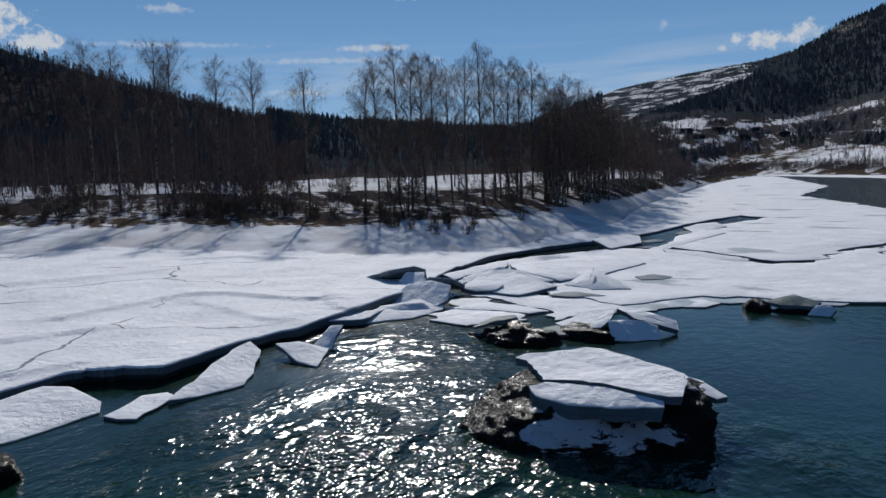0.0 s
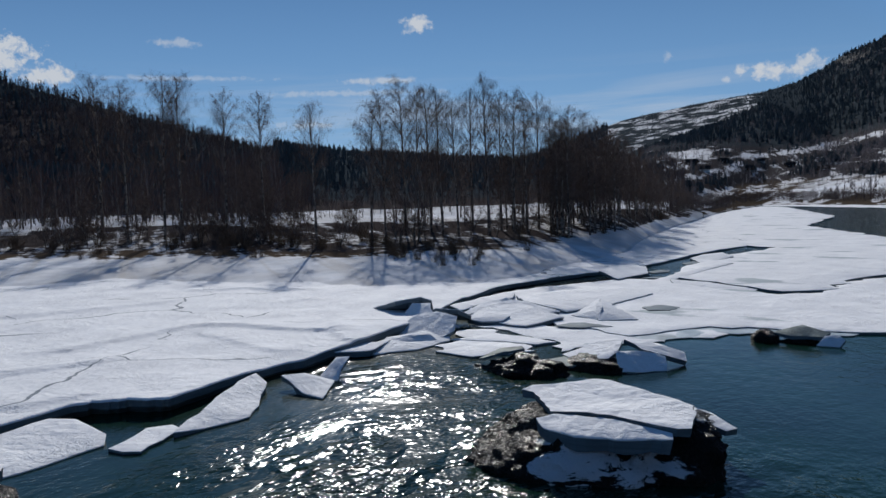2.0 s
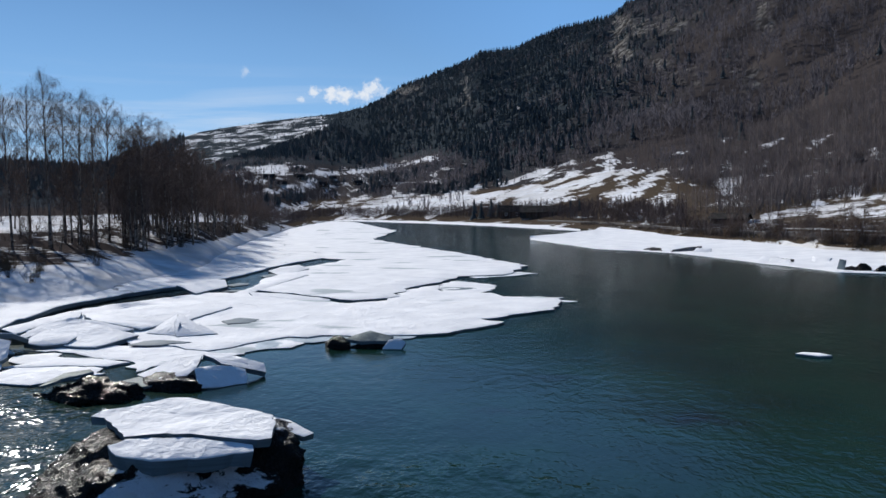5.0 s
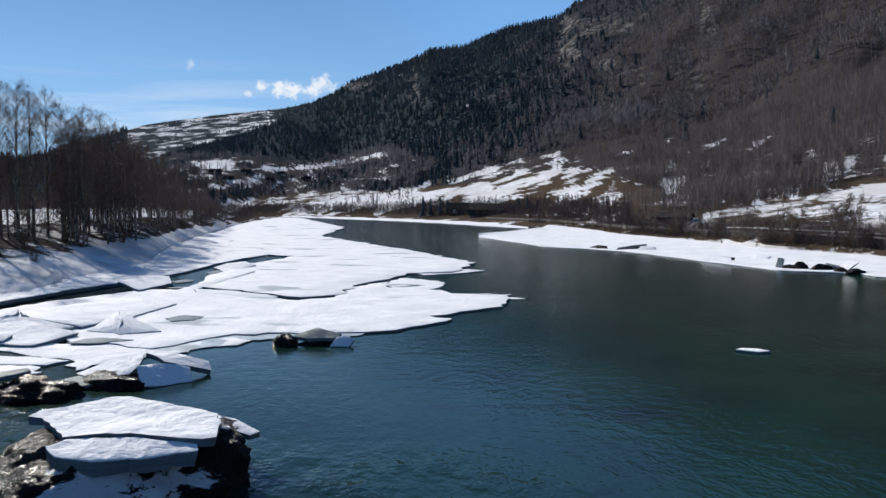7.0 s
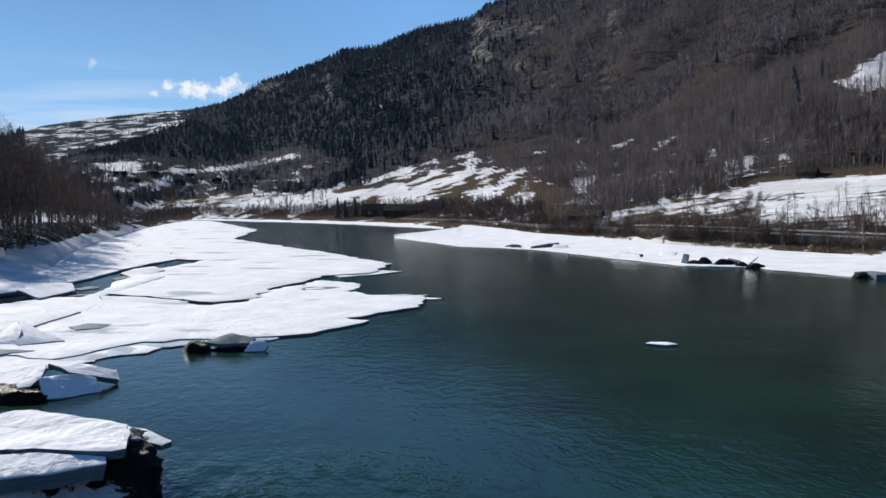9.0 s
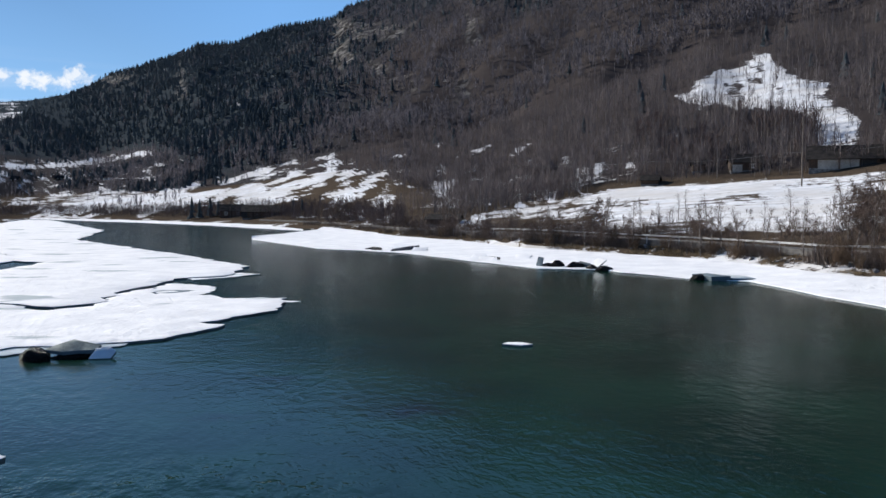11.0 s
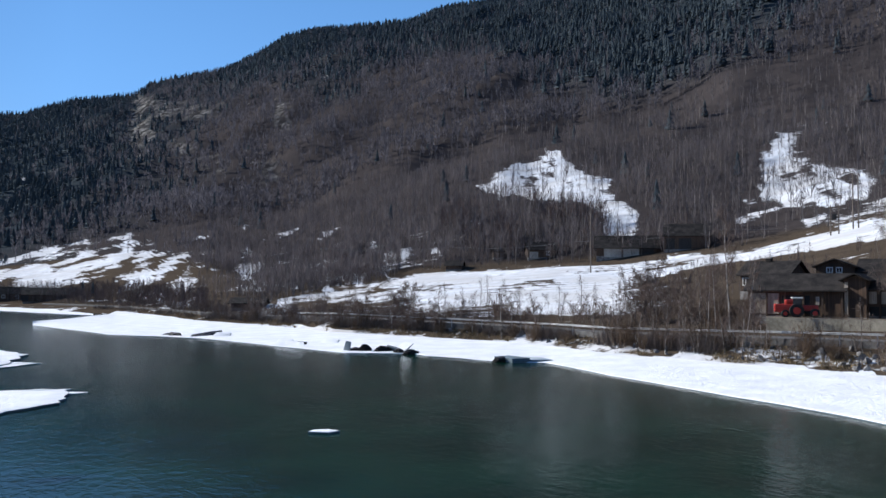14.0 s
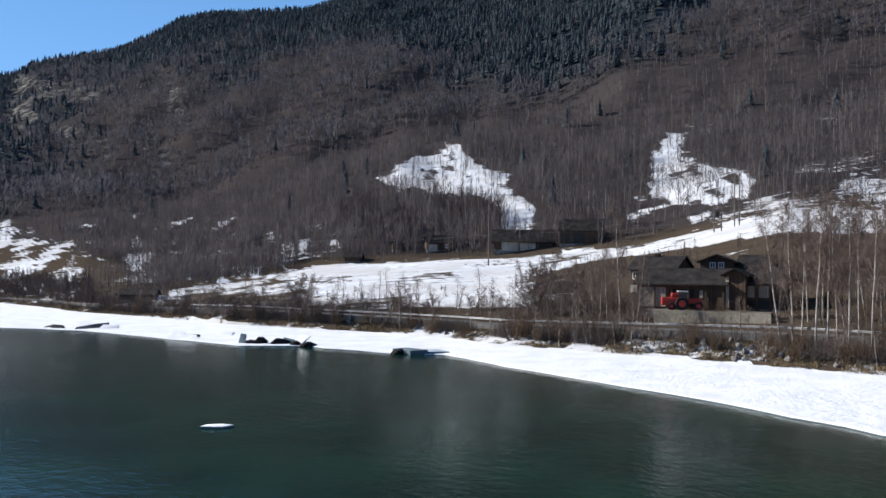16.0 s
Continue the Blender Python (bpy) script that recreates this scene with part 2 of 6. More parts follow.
def make_rock(name, snowy=True):
    mat, n = material(name)
    at = place(n)
    folds = n.noise(at, 0.9, 8.0, 0.65, Distortion=1.2)
    grain = n.noise(at, 7.0, 6.0, 0.7)
    tone = n.mix(n("ShaderNodeMapRange", {0: folds, 1: 0.35, 2: 0.65}).outputs[0], (0.008, 0.0075, 0.0075), (0.028, 0.025, 0.023))
    tone = n.mix(n("ShaderNodeMapRange", {0: grain, 1: 0.6, 2: 0.75}).outputs[0], tone, (0.042, 0.038, 0.035))
    up = n("ShaderNodeSeparateXYZ", {0: n("ShaderNodeNewGeometry").outputs["Normal"]}).outputs[2]
    caught = n.math("ADD", n.math("MULTIPLY", up, 0.3), n.math("MULTIPLY", n.math("SUBTRACT", n.noise(n("ShaderNodeVectorMath", {0: at, 1: (0.8, 0.8, 2.2)}, operation="MULTIPLY").outputs[0], 0.75, 8.0, 0.68, Distortion=0.5), 0.5), 2.6))
    if snowy:
        caught = n.math("ADD", caught, n("ShaderNodeMapRange", {0: n("ShaderNodeSeparateXYZ", {0: at}).outputs[0], 1: -10.4, 2: -9.4, 3: -0.5, 4: 0.0}).outputs[0])
        tone = n.mix(n("ShaderNodeMapRange", {0: n.math("ADD", caught, n("ShaderNodeMapRange", {0: n("ShaderNodeSeparateXYZ", {0: at}).outputs[1], 1: 21.5, 2: 20.0, 3: -0.22, 4: 0.17}).outputs[0]), 1: 0.34, 2: 0.42}).outputs[0], tone, (0.78, 0.81, 0.85))
    finish(n, tone, n.ramp(grain, ((0.35, (0.14, 0.14, 0.14)), (0.65, (0.4, 0.4, 0.4)))), n.math("ADD", folds, n.math("MULTIPLY", grain, 0.75)), 1.0, 0.22, **{"Specular IOR Level": 0.08})
    return mat


def make_bark():
    mat, n = material("birch_bark")
    at = n("ShaderNodeTexCoord").outputs["Object"]
    bands = n.noise(n("ShaderNodeVectorMath", {0: at, 1: (3.0, 3.0, 2.2)}, operation="MULTIPLY").outputs[0], 1.0, 4.0)
    # pale bands kept low: the backlit trunks' shade is put into the tone
    finish(n, n.mix(n("ShaderNodeMapRange", {0: bands, 1: 0.42, 2: 0.56}).outputs[0], (0.04, 0.032, 0.028), (0.22, 0.195, 0.17)), 0.8, bands, 0.3, 0.02)
    return mat


def by_island(name, a, b, rough=0.85):
    """A tone of its own for each loose piece of a joined mesh."""
    mat, n = material(name)
    pick = n("ShaderNodeNewGeometry").outputs["Random Per Island"]
    patch = n.noise(place(n), 0.012, 3.0)
    fac = n.math("ADD", n.math("MULTIPLY", pick, 0.6), n.math("MULTIPLY", patch, 0.4))
    finish(n, n.mix(fac, a, b), rough, **{"Specular IOR Level": 0.0})
    return mat


def far_growth(name, a, b):
    """Fine growth far off: its tone drifts from tree to tree, and light passes through it."""
    mat, n = material(name)
    at = place(n)
    pick = n("ShaderNodeNewGeometry").outputs["Random Per Island"]
    stand, single = n.noise(at, 0.014, 3.0), n.noise(at, 0.13, 2.0)
    fac = n.math("ADD", n.math("MULTIPLY", pick, 0.2), n.math("ADD", n.math("MULTIPLY", stand, 0.45), n.math("MULTIPLY", single, 0.65)))
    tone = n.mix(n("ShaderNodeMapRange", {0: fac, 1: 0.42, 2: 0.84}).outputs[0], a, b)
    both = n("ShaderNodeMixShader", {0: 0.5, 1: n("ShaderNodeBsdfDiffuse", {0: tone}), 2: n("ShaderNodeBsdfTranslucent", {0: tone})})
    n("ShaderNodeOutputMaterial", {0: both})
    return mat


SNOW, ICE, GROUND, WATER, ROCK, BARK = make_snow("snow"), make_ice(), make_ground(), make_water(), make_rock("snowy_rock"), make_bark()
WET_ROCK = make_rock("wet_rock", False)
BRUSH = plain("brush", (0.07, 0.048, 0.034), (0.16, 0.115, 0.08), 1.0, 0.9, 0.0, **{"Specular IOR Level": 0.05})
WET_ICE = plain("wet_slush", (0.34, 0.40, 0.42), (0.62, 0.67, 0.69), 0.7, 0.35, 0.3, **{"Specular IOR Level": 0.1})
DULL_ICE = plain("dull_ice", (0.10, 0.13, 0.125), (0.24, 0.28, 0.27), 0.9, 0.75, 0.3, **{"Specular IOR Level": 0.1})
SHEET, SLUSH = make_snow("sheet_snow", cracks=True), make_snow("slush_snow", slush=True)
TWIG = plain("twigs", (0.085, 0.062, 0.053), (0.19, 0.145, 0.122), 1.0, 0.9, 0.0, **{"Specular IOR Level": 0.05})
# cooler copy of the far twigs; its blue stands in for haze
HAZY_TWIG = far_growth("hazy_twigs", (0.046, 0.044, 0.052), (0.150, 0.143, 0.163))
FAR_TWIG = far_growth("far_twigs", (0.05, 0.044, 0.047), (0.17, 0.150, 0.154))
THICKET = by_island("thicket_twigs", (0.05, 0.038, 0.036), (0.17, 0.125, 0.115))
FAR_TRUNK = by_island("far_trunks", (0.055, 0.05, 0.049), (0.25, 0.226, 0.215))
# spruce made lighter and bluer: distance haze put into its colour
HAZY_NEEDLE = far_growth("hazy_needles", (0.056, 0.072, 0.084), (0.102, 0.126, 0.140))

# ---- the land, in rings round the bridge ----
def fbm(x, y, size, octaves=5, gain=0.5, seed=0):
    """Smooth fractal noise about -1 to 1, for arrays."""
    x, y = np.asarray(x, float) / size, np.asarray(y, float) / size
    total, amp, norm = np.zeros(np.broadcast(x, y).shape), 1.0, 0.0
    for k in range(octaves):
        ix, iy = np.floor(x), np.floor(y)
        fx, fy = x - ix, y - iy
        sx, sy = fx * fx * (3 - 2 * fx), fy * fy * (3 - 2 * fy)

        def corner(a, b):
            v = np.sin((ix + a) * 127.1 + (iy + b) * 311.7 + (seed + k) * 74.7) * 43758.5453
            return v - np.floor(v)

        low = corner(0, 0) * (1 - sx) + corner(1, 0) * sx
        high = corner(0, 1) * (1 - sx) + corner(1, 1) * sx
        total += amp * (2 * (low * (1 - sy) + high * sy) - 1)
        norm, amp, x, y = norm + amp, amp * gain, x * 2.03 + 17.3, y * 2.03 + 9.1
    return total / norm


# Bearings from the bridge, and along each the distance and height of the land's main lines.
BEARING = (-180, -110, -75, -64, -54, -45, -38, -27, -20, -15.5, -11, -7, -1, 7, 12.4, 17, 21.4, 27, 33, 41, 48.5, 54, 59, 66, 80, 120, 180)
SHORE = ((60, 60, 80, 85, 84, 72, 64, 72, 100, 200, 380, 345, 295, 230, 165, 145, 124, 114, 106, 89, 81, 77, 74, 71, 68, 60, 60),
         (.4, .4, .4, .4, .4, .4, .4, .4, .4, .4, .5, .5, .5, .6, .7, .7, .7, .7, .7, .7, .7, .7, .7, .7, .7, .5, .4))
BANK = ((100, 100, 125, 128, 125, 104, 94, 96, 130, 225, 410, 370, 312, 245, 178, 155, 132, 121, 114, 98, 92, 88, 86, 83, 80, 90, 100),
        (2, 2, 2, 2, 2, 2, 2, 2, 2, 1.6, 1.2, 1.2, 1.4, 1.6, 1.9, 2.0, 2.6, 2.5, 2.3, 2.35, 2.6, 2.8, 2.9, 2.85, 2.8, 3, 2))
TERRACE = ((135, 135, 158, 162, 158, 136, 126, 128, 162, 260, 440, 400, 330, 262, 192, 165, 145, 134, 126, 112, 108, 104, 100, 97, 94, 110, 135),
           (4.2, 4.2, 4.2, 4.2, 4.2, 4.2, 4.2, 4.2, 4.2, 3, 2.2, 2.2, 2.8, 3, 2.6, 2.2, 2.9, 2.9, 3.3, 4, 4.8, 5, 5.2, 5.5, 5.5, 5, 4.2))
FIELD = ((200, 200, 210, 215, 205, 190, 180, 190, 240, 330, 640, 560, 460, 400, 330, 260, 232, 230, 220, 210, 205, 205, 210, 215, 200, 200, 200),
         (5.4, 5.4, 5.4, 5.4, 5.4, 5.4, 5.4, 5.4, 5.4, 4, 12, 12, 14, 22, 17, 10, 8, 11.5, 12.5, 13.7, 16.8, 21, 25.5, 26, 25, 10, 5.4))
SLOPE = ((400, 400, 330, 330, 340, 400, 1500, 1500, 1650, 1600, 1500, 1100, 800, 700, 620, 550, 500, 480, 460, 440, 420, 420, 420, 420, 400, 400, 400),
         (20, 20, 12, 12, 12, 12, 10, 10, 78, 112, 149, 62, 62, 75, 70, 60, 62, 75, 85, 88, 90, 92, 95, 96, 90, 60, 20))
RIDGE_R = (900, 700, 650, 650, 650, 900, 3400, 3400, 2900, 2800, 2700, 2100, 1800, 1600, 1450, 1350, 1300, 1250, 1180, 1120, 1080, 1060, 1050, 1050, 1000, 900, 900)
# bearings and angles above the bridge of the mountain crest
CREST_AZ = (-180, -110, -75, -64, -54, -45, -38, -27, -20, -18.7, -14.9, -11.1, -9.1, -7.6, -6.4, -4.8, -2.1, -0.9, 1.5, 4.5, 8, 9.1, 10, 13.5, 16.2, 17.8, 19.7, 23.5, 26.7, 28.8, 33.7, 37, 39.8, 43.8, 45.4, 46.6, 48.5, 55, 66, 80, 120, 180)
CREST_EL = (5.87, 11.5, 10.3, 9.1, 6.27, 3.85, 3.5, 2.6, 4.9, 5.15, 5.75, 6.2, 6.65, 7.25, 8.1, 8.6, 9.6, 10.25, 10.5, 11.7, 12.3, 13.1, 13.5, 14.3, 15.7, 16.8, 17.35, 17.85, 18.25, 19.1, 19.85, 20.5, 21.4, 22.4, 22.5, 23.4, 24.6, 26, 26.3, 23.5, 18, 5.87)


def lines(az):
    """Distance and height of each main line at the bearings az, from the river bed outwards."""
    pick = [(np.interp(az, BEARING, r), np.interp(az, BEARING, z)) for r, z in (SHORE, BANK, TERRACE, FIELD, SLOPE)]
    r5 = np.interp(az, BEARING, RIDGE_R)
    pick.append((r5, 7.5 + r5 * np.tan(np.radians(np.interp(az, CREST_AZ, CREST_EL)))))
    (r0, z0), (r5, z5) = pick[0], pick[-1]
    return [(r0 * 0 + 0.01, z0 * 0 - 2.5), (r0 * 0.3, z0 * 0 - 2.5), (r0 - 7, z0 * 0 - 1.2), *pick, (r5 + 600, z5 * 0.8), (r5 + 1200, z5 * 0.75)]


def height(x, y):
    az, r = np.degrees(np.arctan2(x, y)), np.hypot(x, y)
    rows = lines(az)
    z = rows[0][1].copy() if hasattr(rows[0][1], "copy") else rows[0][1]
    for (ra, za), (rb, zb) in zip(rows, rows[1:]):
        f = np.clip((r - ra) / (rb - ra), 0, 1)
        z = np.where(r >= ra, za + (zb - za) * f, z)
    far = np.clip((r - rows[6][0]) / 300, 0, 1) * np.clip((rows[8][0] - r) / 220, 0.06, 1)
    bank = np.clip((r - rows[3][0]) / 20, 0, 1)
    rough = fbm(x, y, 180, 6, 0.52, 3) * 17 + np.abs(fbm(x, y, 75, 4, 0.5, 11)) * 16
    far = far * np.clip((az + 9) / 9, 0.12, 1)
    return z + rough * far + fbm(x, y, 9, 4, 0.5, 5) * 0.22 * bank + fbm(x, y, 40, 3, 0.5, 6) * 0.9 * np.clip((r - rows[5][0]) / 40, 0, 1)


def blob(az, r, a, d, wa, wd, soft=0.35):
    """1 inside an oval patch of ground about bearing a and distance d, 0 outside."""
    q = np.hypot((az - a) / wa, (r - d) / wd) + fbm(az * 9, r * 0.6, 9, 4, 0.55, 21) * 0.5
    return np.clip((1 - q) / soft + 0.5, 0, 1)


def patch(az, el, corners, soft=0.8, wild=1.0):
    """1 inside a patch of ground whose corners are bearings and angles of view above the bridge's level, 0 outside, with an uneven rim."""
    az = az + 0.5 * wild * fbm(az * 1.6, el * 3.2, 1.0, 3, 0.6, 121)
    el = el + 0.35 * wild * fbm(az * 1.6, el * 3.2, 1.0, 3, 0.6, 127)
    within, near = np.zeros(az.shape, bool), np.full(az.shape, 99.0)
    for (ax, ay), (bx, by) in zip(corners, corners[1:] + corners[:1]):
        f = np.clip(((az - ax) * (bx - ax) + (el - ay) * (by - ay)) / ((bx - ax) ** 2 + (by - ay) ** 2), 0, 1)
        near = np.minimum(near, np.hypot(az - ax - f * (bx - ax), el - ay - f * (by - ay)))
        if ay != by:
            within ^= ((ay > el) != (by > el)) & (az < (bx - ax) * (el - ay) / (by - ay) + ax)
    return np.clip(np.where(within, near, -near) / soft + 0.5, 0, 1)


# open ground on the wooded slope: two pastures, then smaller clearings
OPEN = ([(30.5, 6.9), (32.1, 7.9), (34.4, 8.7), (35.9, 9.4), (37.1, 10.0), (37.8, 8.9), (40, 8.0), (41.3, 7.6), (40.7, 6.8), (42.7, 5.7), (43, 3.5), (40.1, 3.2), (39.6, 5.6), (37, 6.0), (34.4, 6.4)],
        [(50.1, 5.8), (50.3, 8.8), (50.9, 9.5), (52.9, 10.9), (53.1, 10.4), (52.1, 9.4), (53.7, 8.3), (55.4, 8.2), (57.4, 7.4), (56.4, 5.6), (54.8, 5.2)],
        [(48.4, 5.7), (49.9, 6.2), (54.7, 5.1), (54.3, 4.0), (52, 3.6), (48.8, 4.1)],
        [(14.3, 0.2), (15.0, 1.3), (16.6, 1.9), (17.2, 1.5), (16.0, 0.3)], [(18.3, -0.3), (18.6, 0.6), (20.6, 2.0), (21.2, 1.7), (20.6, 0.4)],
        [(45, 21.8), (46.6, 21.7), (47.6, 21.2), (45.4, 20.9)])
MEADOW = [(-15, -0.6), (-15, -0.2), (-11.2, 0.1), (-7.5, 0.5), (-3.6, 0.5), (-1.3, 1.3), (1, 1.7), (4.2, 2.4), (7.8, 3.5), (12.3, 2.2), (10.6, 0.8), (9.4, -0.2), (11.1, -1.2), (9.4, -1.5), (8.2, -0.5), (2.6, -0.4), (-5.2, -0.7)]
# white fields on the valley side up the river
UPLAND = ([(-17.9, 2.3), (-16.9, 2.65), (-14.5, 2.8), (-13.9, 2.3), (-15.5, 2.0)], [(-13.6, 2.1), (-12.3, 2.45), (-11.4, 2.25), (-8.6, 2.5), (-6, 2.95), (-4, 3.5), (-3.6, 3.1), (-7.5, 2.35), (-10, 2.0)],
          [(-17.4, 0.3), (-17.4, 0.8), (-15, 1.25), (-13.6, 1.6), (-13.7, 1.2), (-15, 0.85)], [(-17.6, 1.3), (-16.5, 2.0), (-15.2, 1.9), (-16, 1.4)])


def view_angle(x, y):
    return np.degrees(np.arctan2(height(x, y) - 7.5, np.hypot(x, y)))


def open_ground(x, y):
    az, el = np.degrees(np.arctan2(x, y)), view_angle(x, y)
    return np.maximum.reduce([patch(az, el, p) for p in OPEN] + [patch(az, el, p, 0.3, 0.25) for p in UPLAND] + [patch(az, el, MEADOW) * (np.hypot(x, y) > 200)])


def settled(az, el):
    """1 on the settled valley side up the river, a patchwork of snow, scrub and fields."""
    top = np.interp(az, (-19, -18, -14, -9, -4, -1, 1), (2.4, 2.9, 2.9, 2.6, 3.6, 2.4, 1.6))
    return np.clip((top - el) / 0.25 + 0.5, 0, 1) * (az > -21) * (az < 1)


def specks(az, el):
    """Above 0 where scraps of old snow lie between the trees at the foot of the slope."""
    top = np.interp(az, (6, 9, 14, 22, 28, 31), (1.0, 4.0, 4.6, 4.2, 3.0, 1.5))
    return np.where((az > 6) & (az < 31) & (el < top), fbm(az / 1.1, (el - 0.42 * az) / 0.5, 1.0, 4, 0.6, 201) - 0.14 - 0.05 * np.clip(el, 0, 5), -1.0)


def conifers(x, y):
    """1 where spruce covers the mountain: the flank towards the bend and a belt under the crest."""
    az, el = np.degrees(np.arctan2(x, y)), view_angle(x, y)
    wild = fbm(x, y, 90, 4, 0.55, 8)
    flank = np.clip((np.interp(el, (2.5, 3, 4.5, 7, 10, 13), (2.5, 3.4, 6.2, 7.8, 8.6, 8.0)) - az + 7.0 * wild) / 9 + 0.5, 0, 1)
    belt = np.clip((el - np.interp(az, (7.5, 13.7, 17.8, 23.6, 31.7, 35.8, 43.8, 51.3, 55, 60.6), (12.5, 12.75, 13.5, 15.6, 17, 15.4, 14.2, 16.2, 18.6, 19.6)) + 3.2 * wild) / 3.0 + 0.45, 0, 1)
    return np.maximum(flank, belt) * (1 - 0.8 * settled(az, el)) * np.where((az < -13) & (np.hypot(x, y) < 600), 0, 1)


def snow_cover(x, y):
    true_az, el = np.degrees(np.arctan2(x, y)), view_angle(x, y)
    az, r = np.degrees(np.arctan2(x, y)), np.hypot(x, y)
    wild = 1 + 0.035 * fbm(x, y, 14, 4, 0.55, 41)
    r = r * np.where(az > -15, wild, 1 + 1.4 * (wild - 1))
    az = az + 0.8 * fbm(x, y, 30, 3, 0.5, 43) * (az > -15)
    rows = [p[0] for p in lines(az)]
    shore, bank, terrace, field, slope = rows[3:8]
    left = az < -15
    c = np.where(r < bank - 3, 1.2, np.where(left, 0.25, 0.16))
    # left of -33 degrees more bare soil, which also stands in for tree shadow
    c = np.where(left, np.clip(1.1 - (r - bank + 15) / 19 + 0.35 * fbm(x, y, 11, 4, 0.55, 161) - (0.28 + 0.14 * np.clip((-44 - az) / 4, 0, 1)) * np.clip((-33 - az) / 6, 0, 1) * (r > shore + 3), 0.4, 1.2), c)
    c = np.where((r > terrace) & (r < field), np.where(left, 0.95, np.where(az > 19, 0.36 + 0.34 * np.clip((az - 20) / 9, 0, 1) - 0.55 * np.clip((az - 41) / 4, 0, 1) * (r < terrace + 46 + 5 * np.clip(az - 42, 0, 5)) + 0.4 * fbm(az * 1.2, r - az * 2.2, 6, 4, 0.6, 51), np.clip(0.52 + (az - 13) / 20, 0.52, 0.7) + 0.45 * fbm(az * 6 + r * 0.35, r * 0.12, 9, 4, 0.55, 57))), c)
    c = np.where(~left & (r > terrace) & (az > 12) & (az < 23) & (r > np.interp(az, (12, 17, 21.4, 23), (170, 182, 226, 260))), 0.33, c)
    c = np.where(r >= field, np.where(left, -0.3, -0.1 + 0.2 * np.clip((az - 30) / 10, 0, 1) * np.clip((r - 600) / 200, 0, 1) + 0.34 * np.clip(1 - (r - field) / 200, 0, 1) + 0.1 * np.clip((r - 560) / 100, 0, 1) + 0.45 * fbm(x, y, 45, 3, 0.5, 141)), c)
    c = np.where(~left & (r < bank - 3), np.where(r > shore + 1, np.interp(true_az, (8, 12, 26, 32), (0.36, 0.2, 0.2, 0.36)) + 0.5 * fbm(az * 1.4, r * 0.5, 2.2, 3, 0.5, 143), 1.2), c)
    shaded_foot = (true_az + 1.5 * fbm(x, y, 25, 3, 0.5, 147) > 12.3) & (true_az < 26) & (r > terrace) & (el > np.where(true_az > 17.5, np.interp(true_az, (17.5, 24.6, 26), (-0.9, 0.5, 0.8)), -1.2)) & (el < 2.4)
    c = np.where(shaded_foot, 0.24 + 0.5 * fbm(true_az / 1.1, (el - 0.3 * true_az) / 0.35, 1.0, 4, 0.55, 145), c)
    c = np.where(~left & (r > field - 30), np.maximum(c, 0.4 + 1.6 * np.minimum(specks(true_az, el), 0.3)), c)
    for oval in (blob(az, r, 58.5, 215, 5.5, 14), blob(az, r, 65.5, 240, 3.5, 22)):
        c = np.maximum(c, oval * 0.85 - 0.38)
    # snow lies in drifts that slant up the open ground
    drift = fbm((true_az + 0.33 * el) / 3.2, (el - 0.33 * true_az) / 0.55, 1.0, 4, 0.55, 133)
    cross = fbm((true_az - 0.6 * el) / 1.7, (el + 0.5 * true_az) / 0.6, 1.0, 4, 0.55, 135)
    for k, corners in enumerate(OPEN):
        p = patch(true_az, el, corners)
        c = np.where(p > 0.02, np.maximum(c, p * 0.9 - 0.34 + (0.8 if k < 2 else 0.95) * np.where(k < 2, cross, drift) + (0.13 if k < 2 else -0.14)), c)
    p = patch(true_az, el, MEADOW) * (np.hypot(x, y) > 200)
    c = np.where(p > 0.02, p * 0.85 - 0.22 + 0.28 * np.clip((-1 - true_az) / 3, 0, 1) + 0.95 * drift + 0.8 * fbm(true_az / 1.1, (el - 0.33 * true_az) / 0.2, 1.0, 4, 0.6, 137) - 0.1 * np.clip((true_az - 6) / 4, 0, 1), c)
    far = (az < -2) & (az > -22) & (r > 500) & (r < slope)
    c = np.where(far, np.where(settled(true_az, el) > 0.5, 0.27 + 0.95 * fbm(true_az / 0.7, (el - 0.1 * true_az) / 0.13, 1.0, 4, 0.6, 31), c), c)
    c = np.where(far & (patch(true_az, el, MEADOW) > 0.3), np.maximum(c, 0.42 + 0.7 * drift), c)
    for corners in UPLAND:
        p = patch(true_az, el, corners, 0.3, 0.25)
        c = np.where(p > 0.05, np.maximum(c, p * 0.85 - 0.1 + 0.5 * fbm(true_az / 0.6, (el - 0.15 * true_az) / 0.1, 1.0, 3, 0.6, 203)), c)
    bands = 0.36 - 0.6 * np.clip((true_az + 12) / 2, 0, 1) + 1.0 * fbm(true_az / 0.75, (el - 0.1 * true_az) / 0.10, 1.0, 4, 0.65, 139)
    return np.where((true_az < -9) & (true_az > -22) & (r > slope + 60), bands, c)


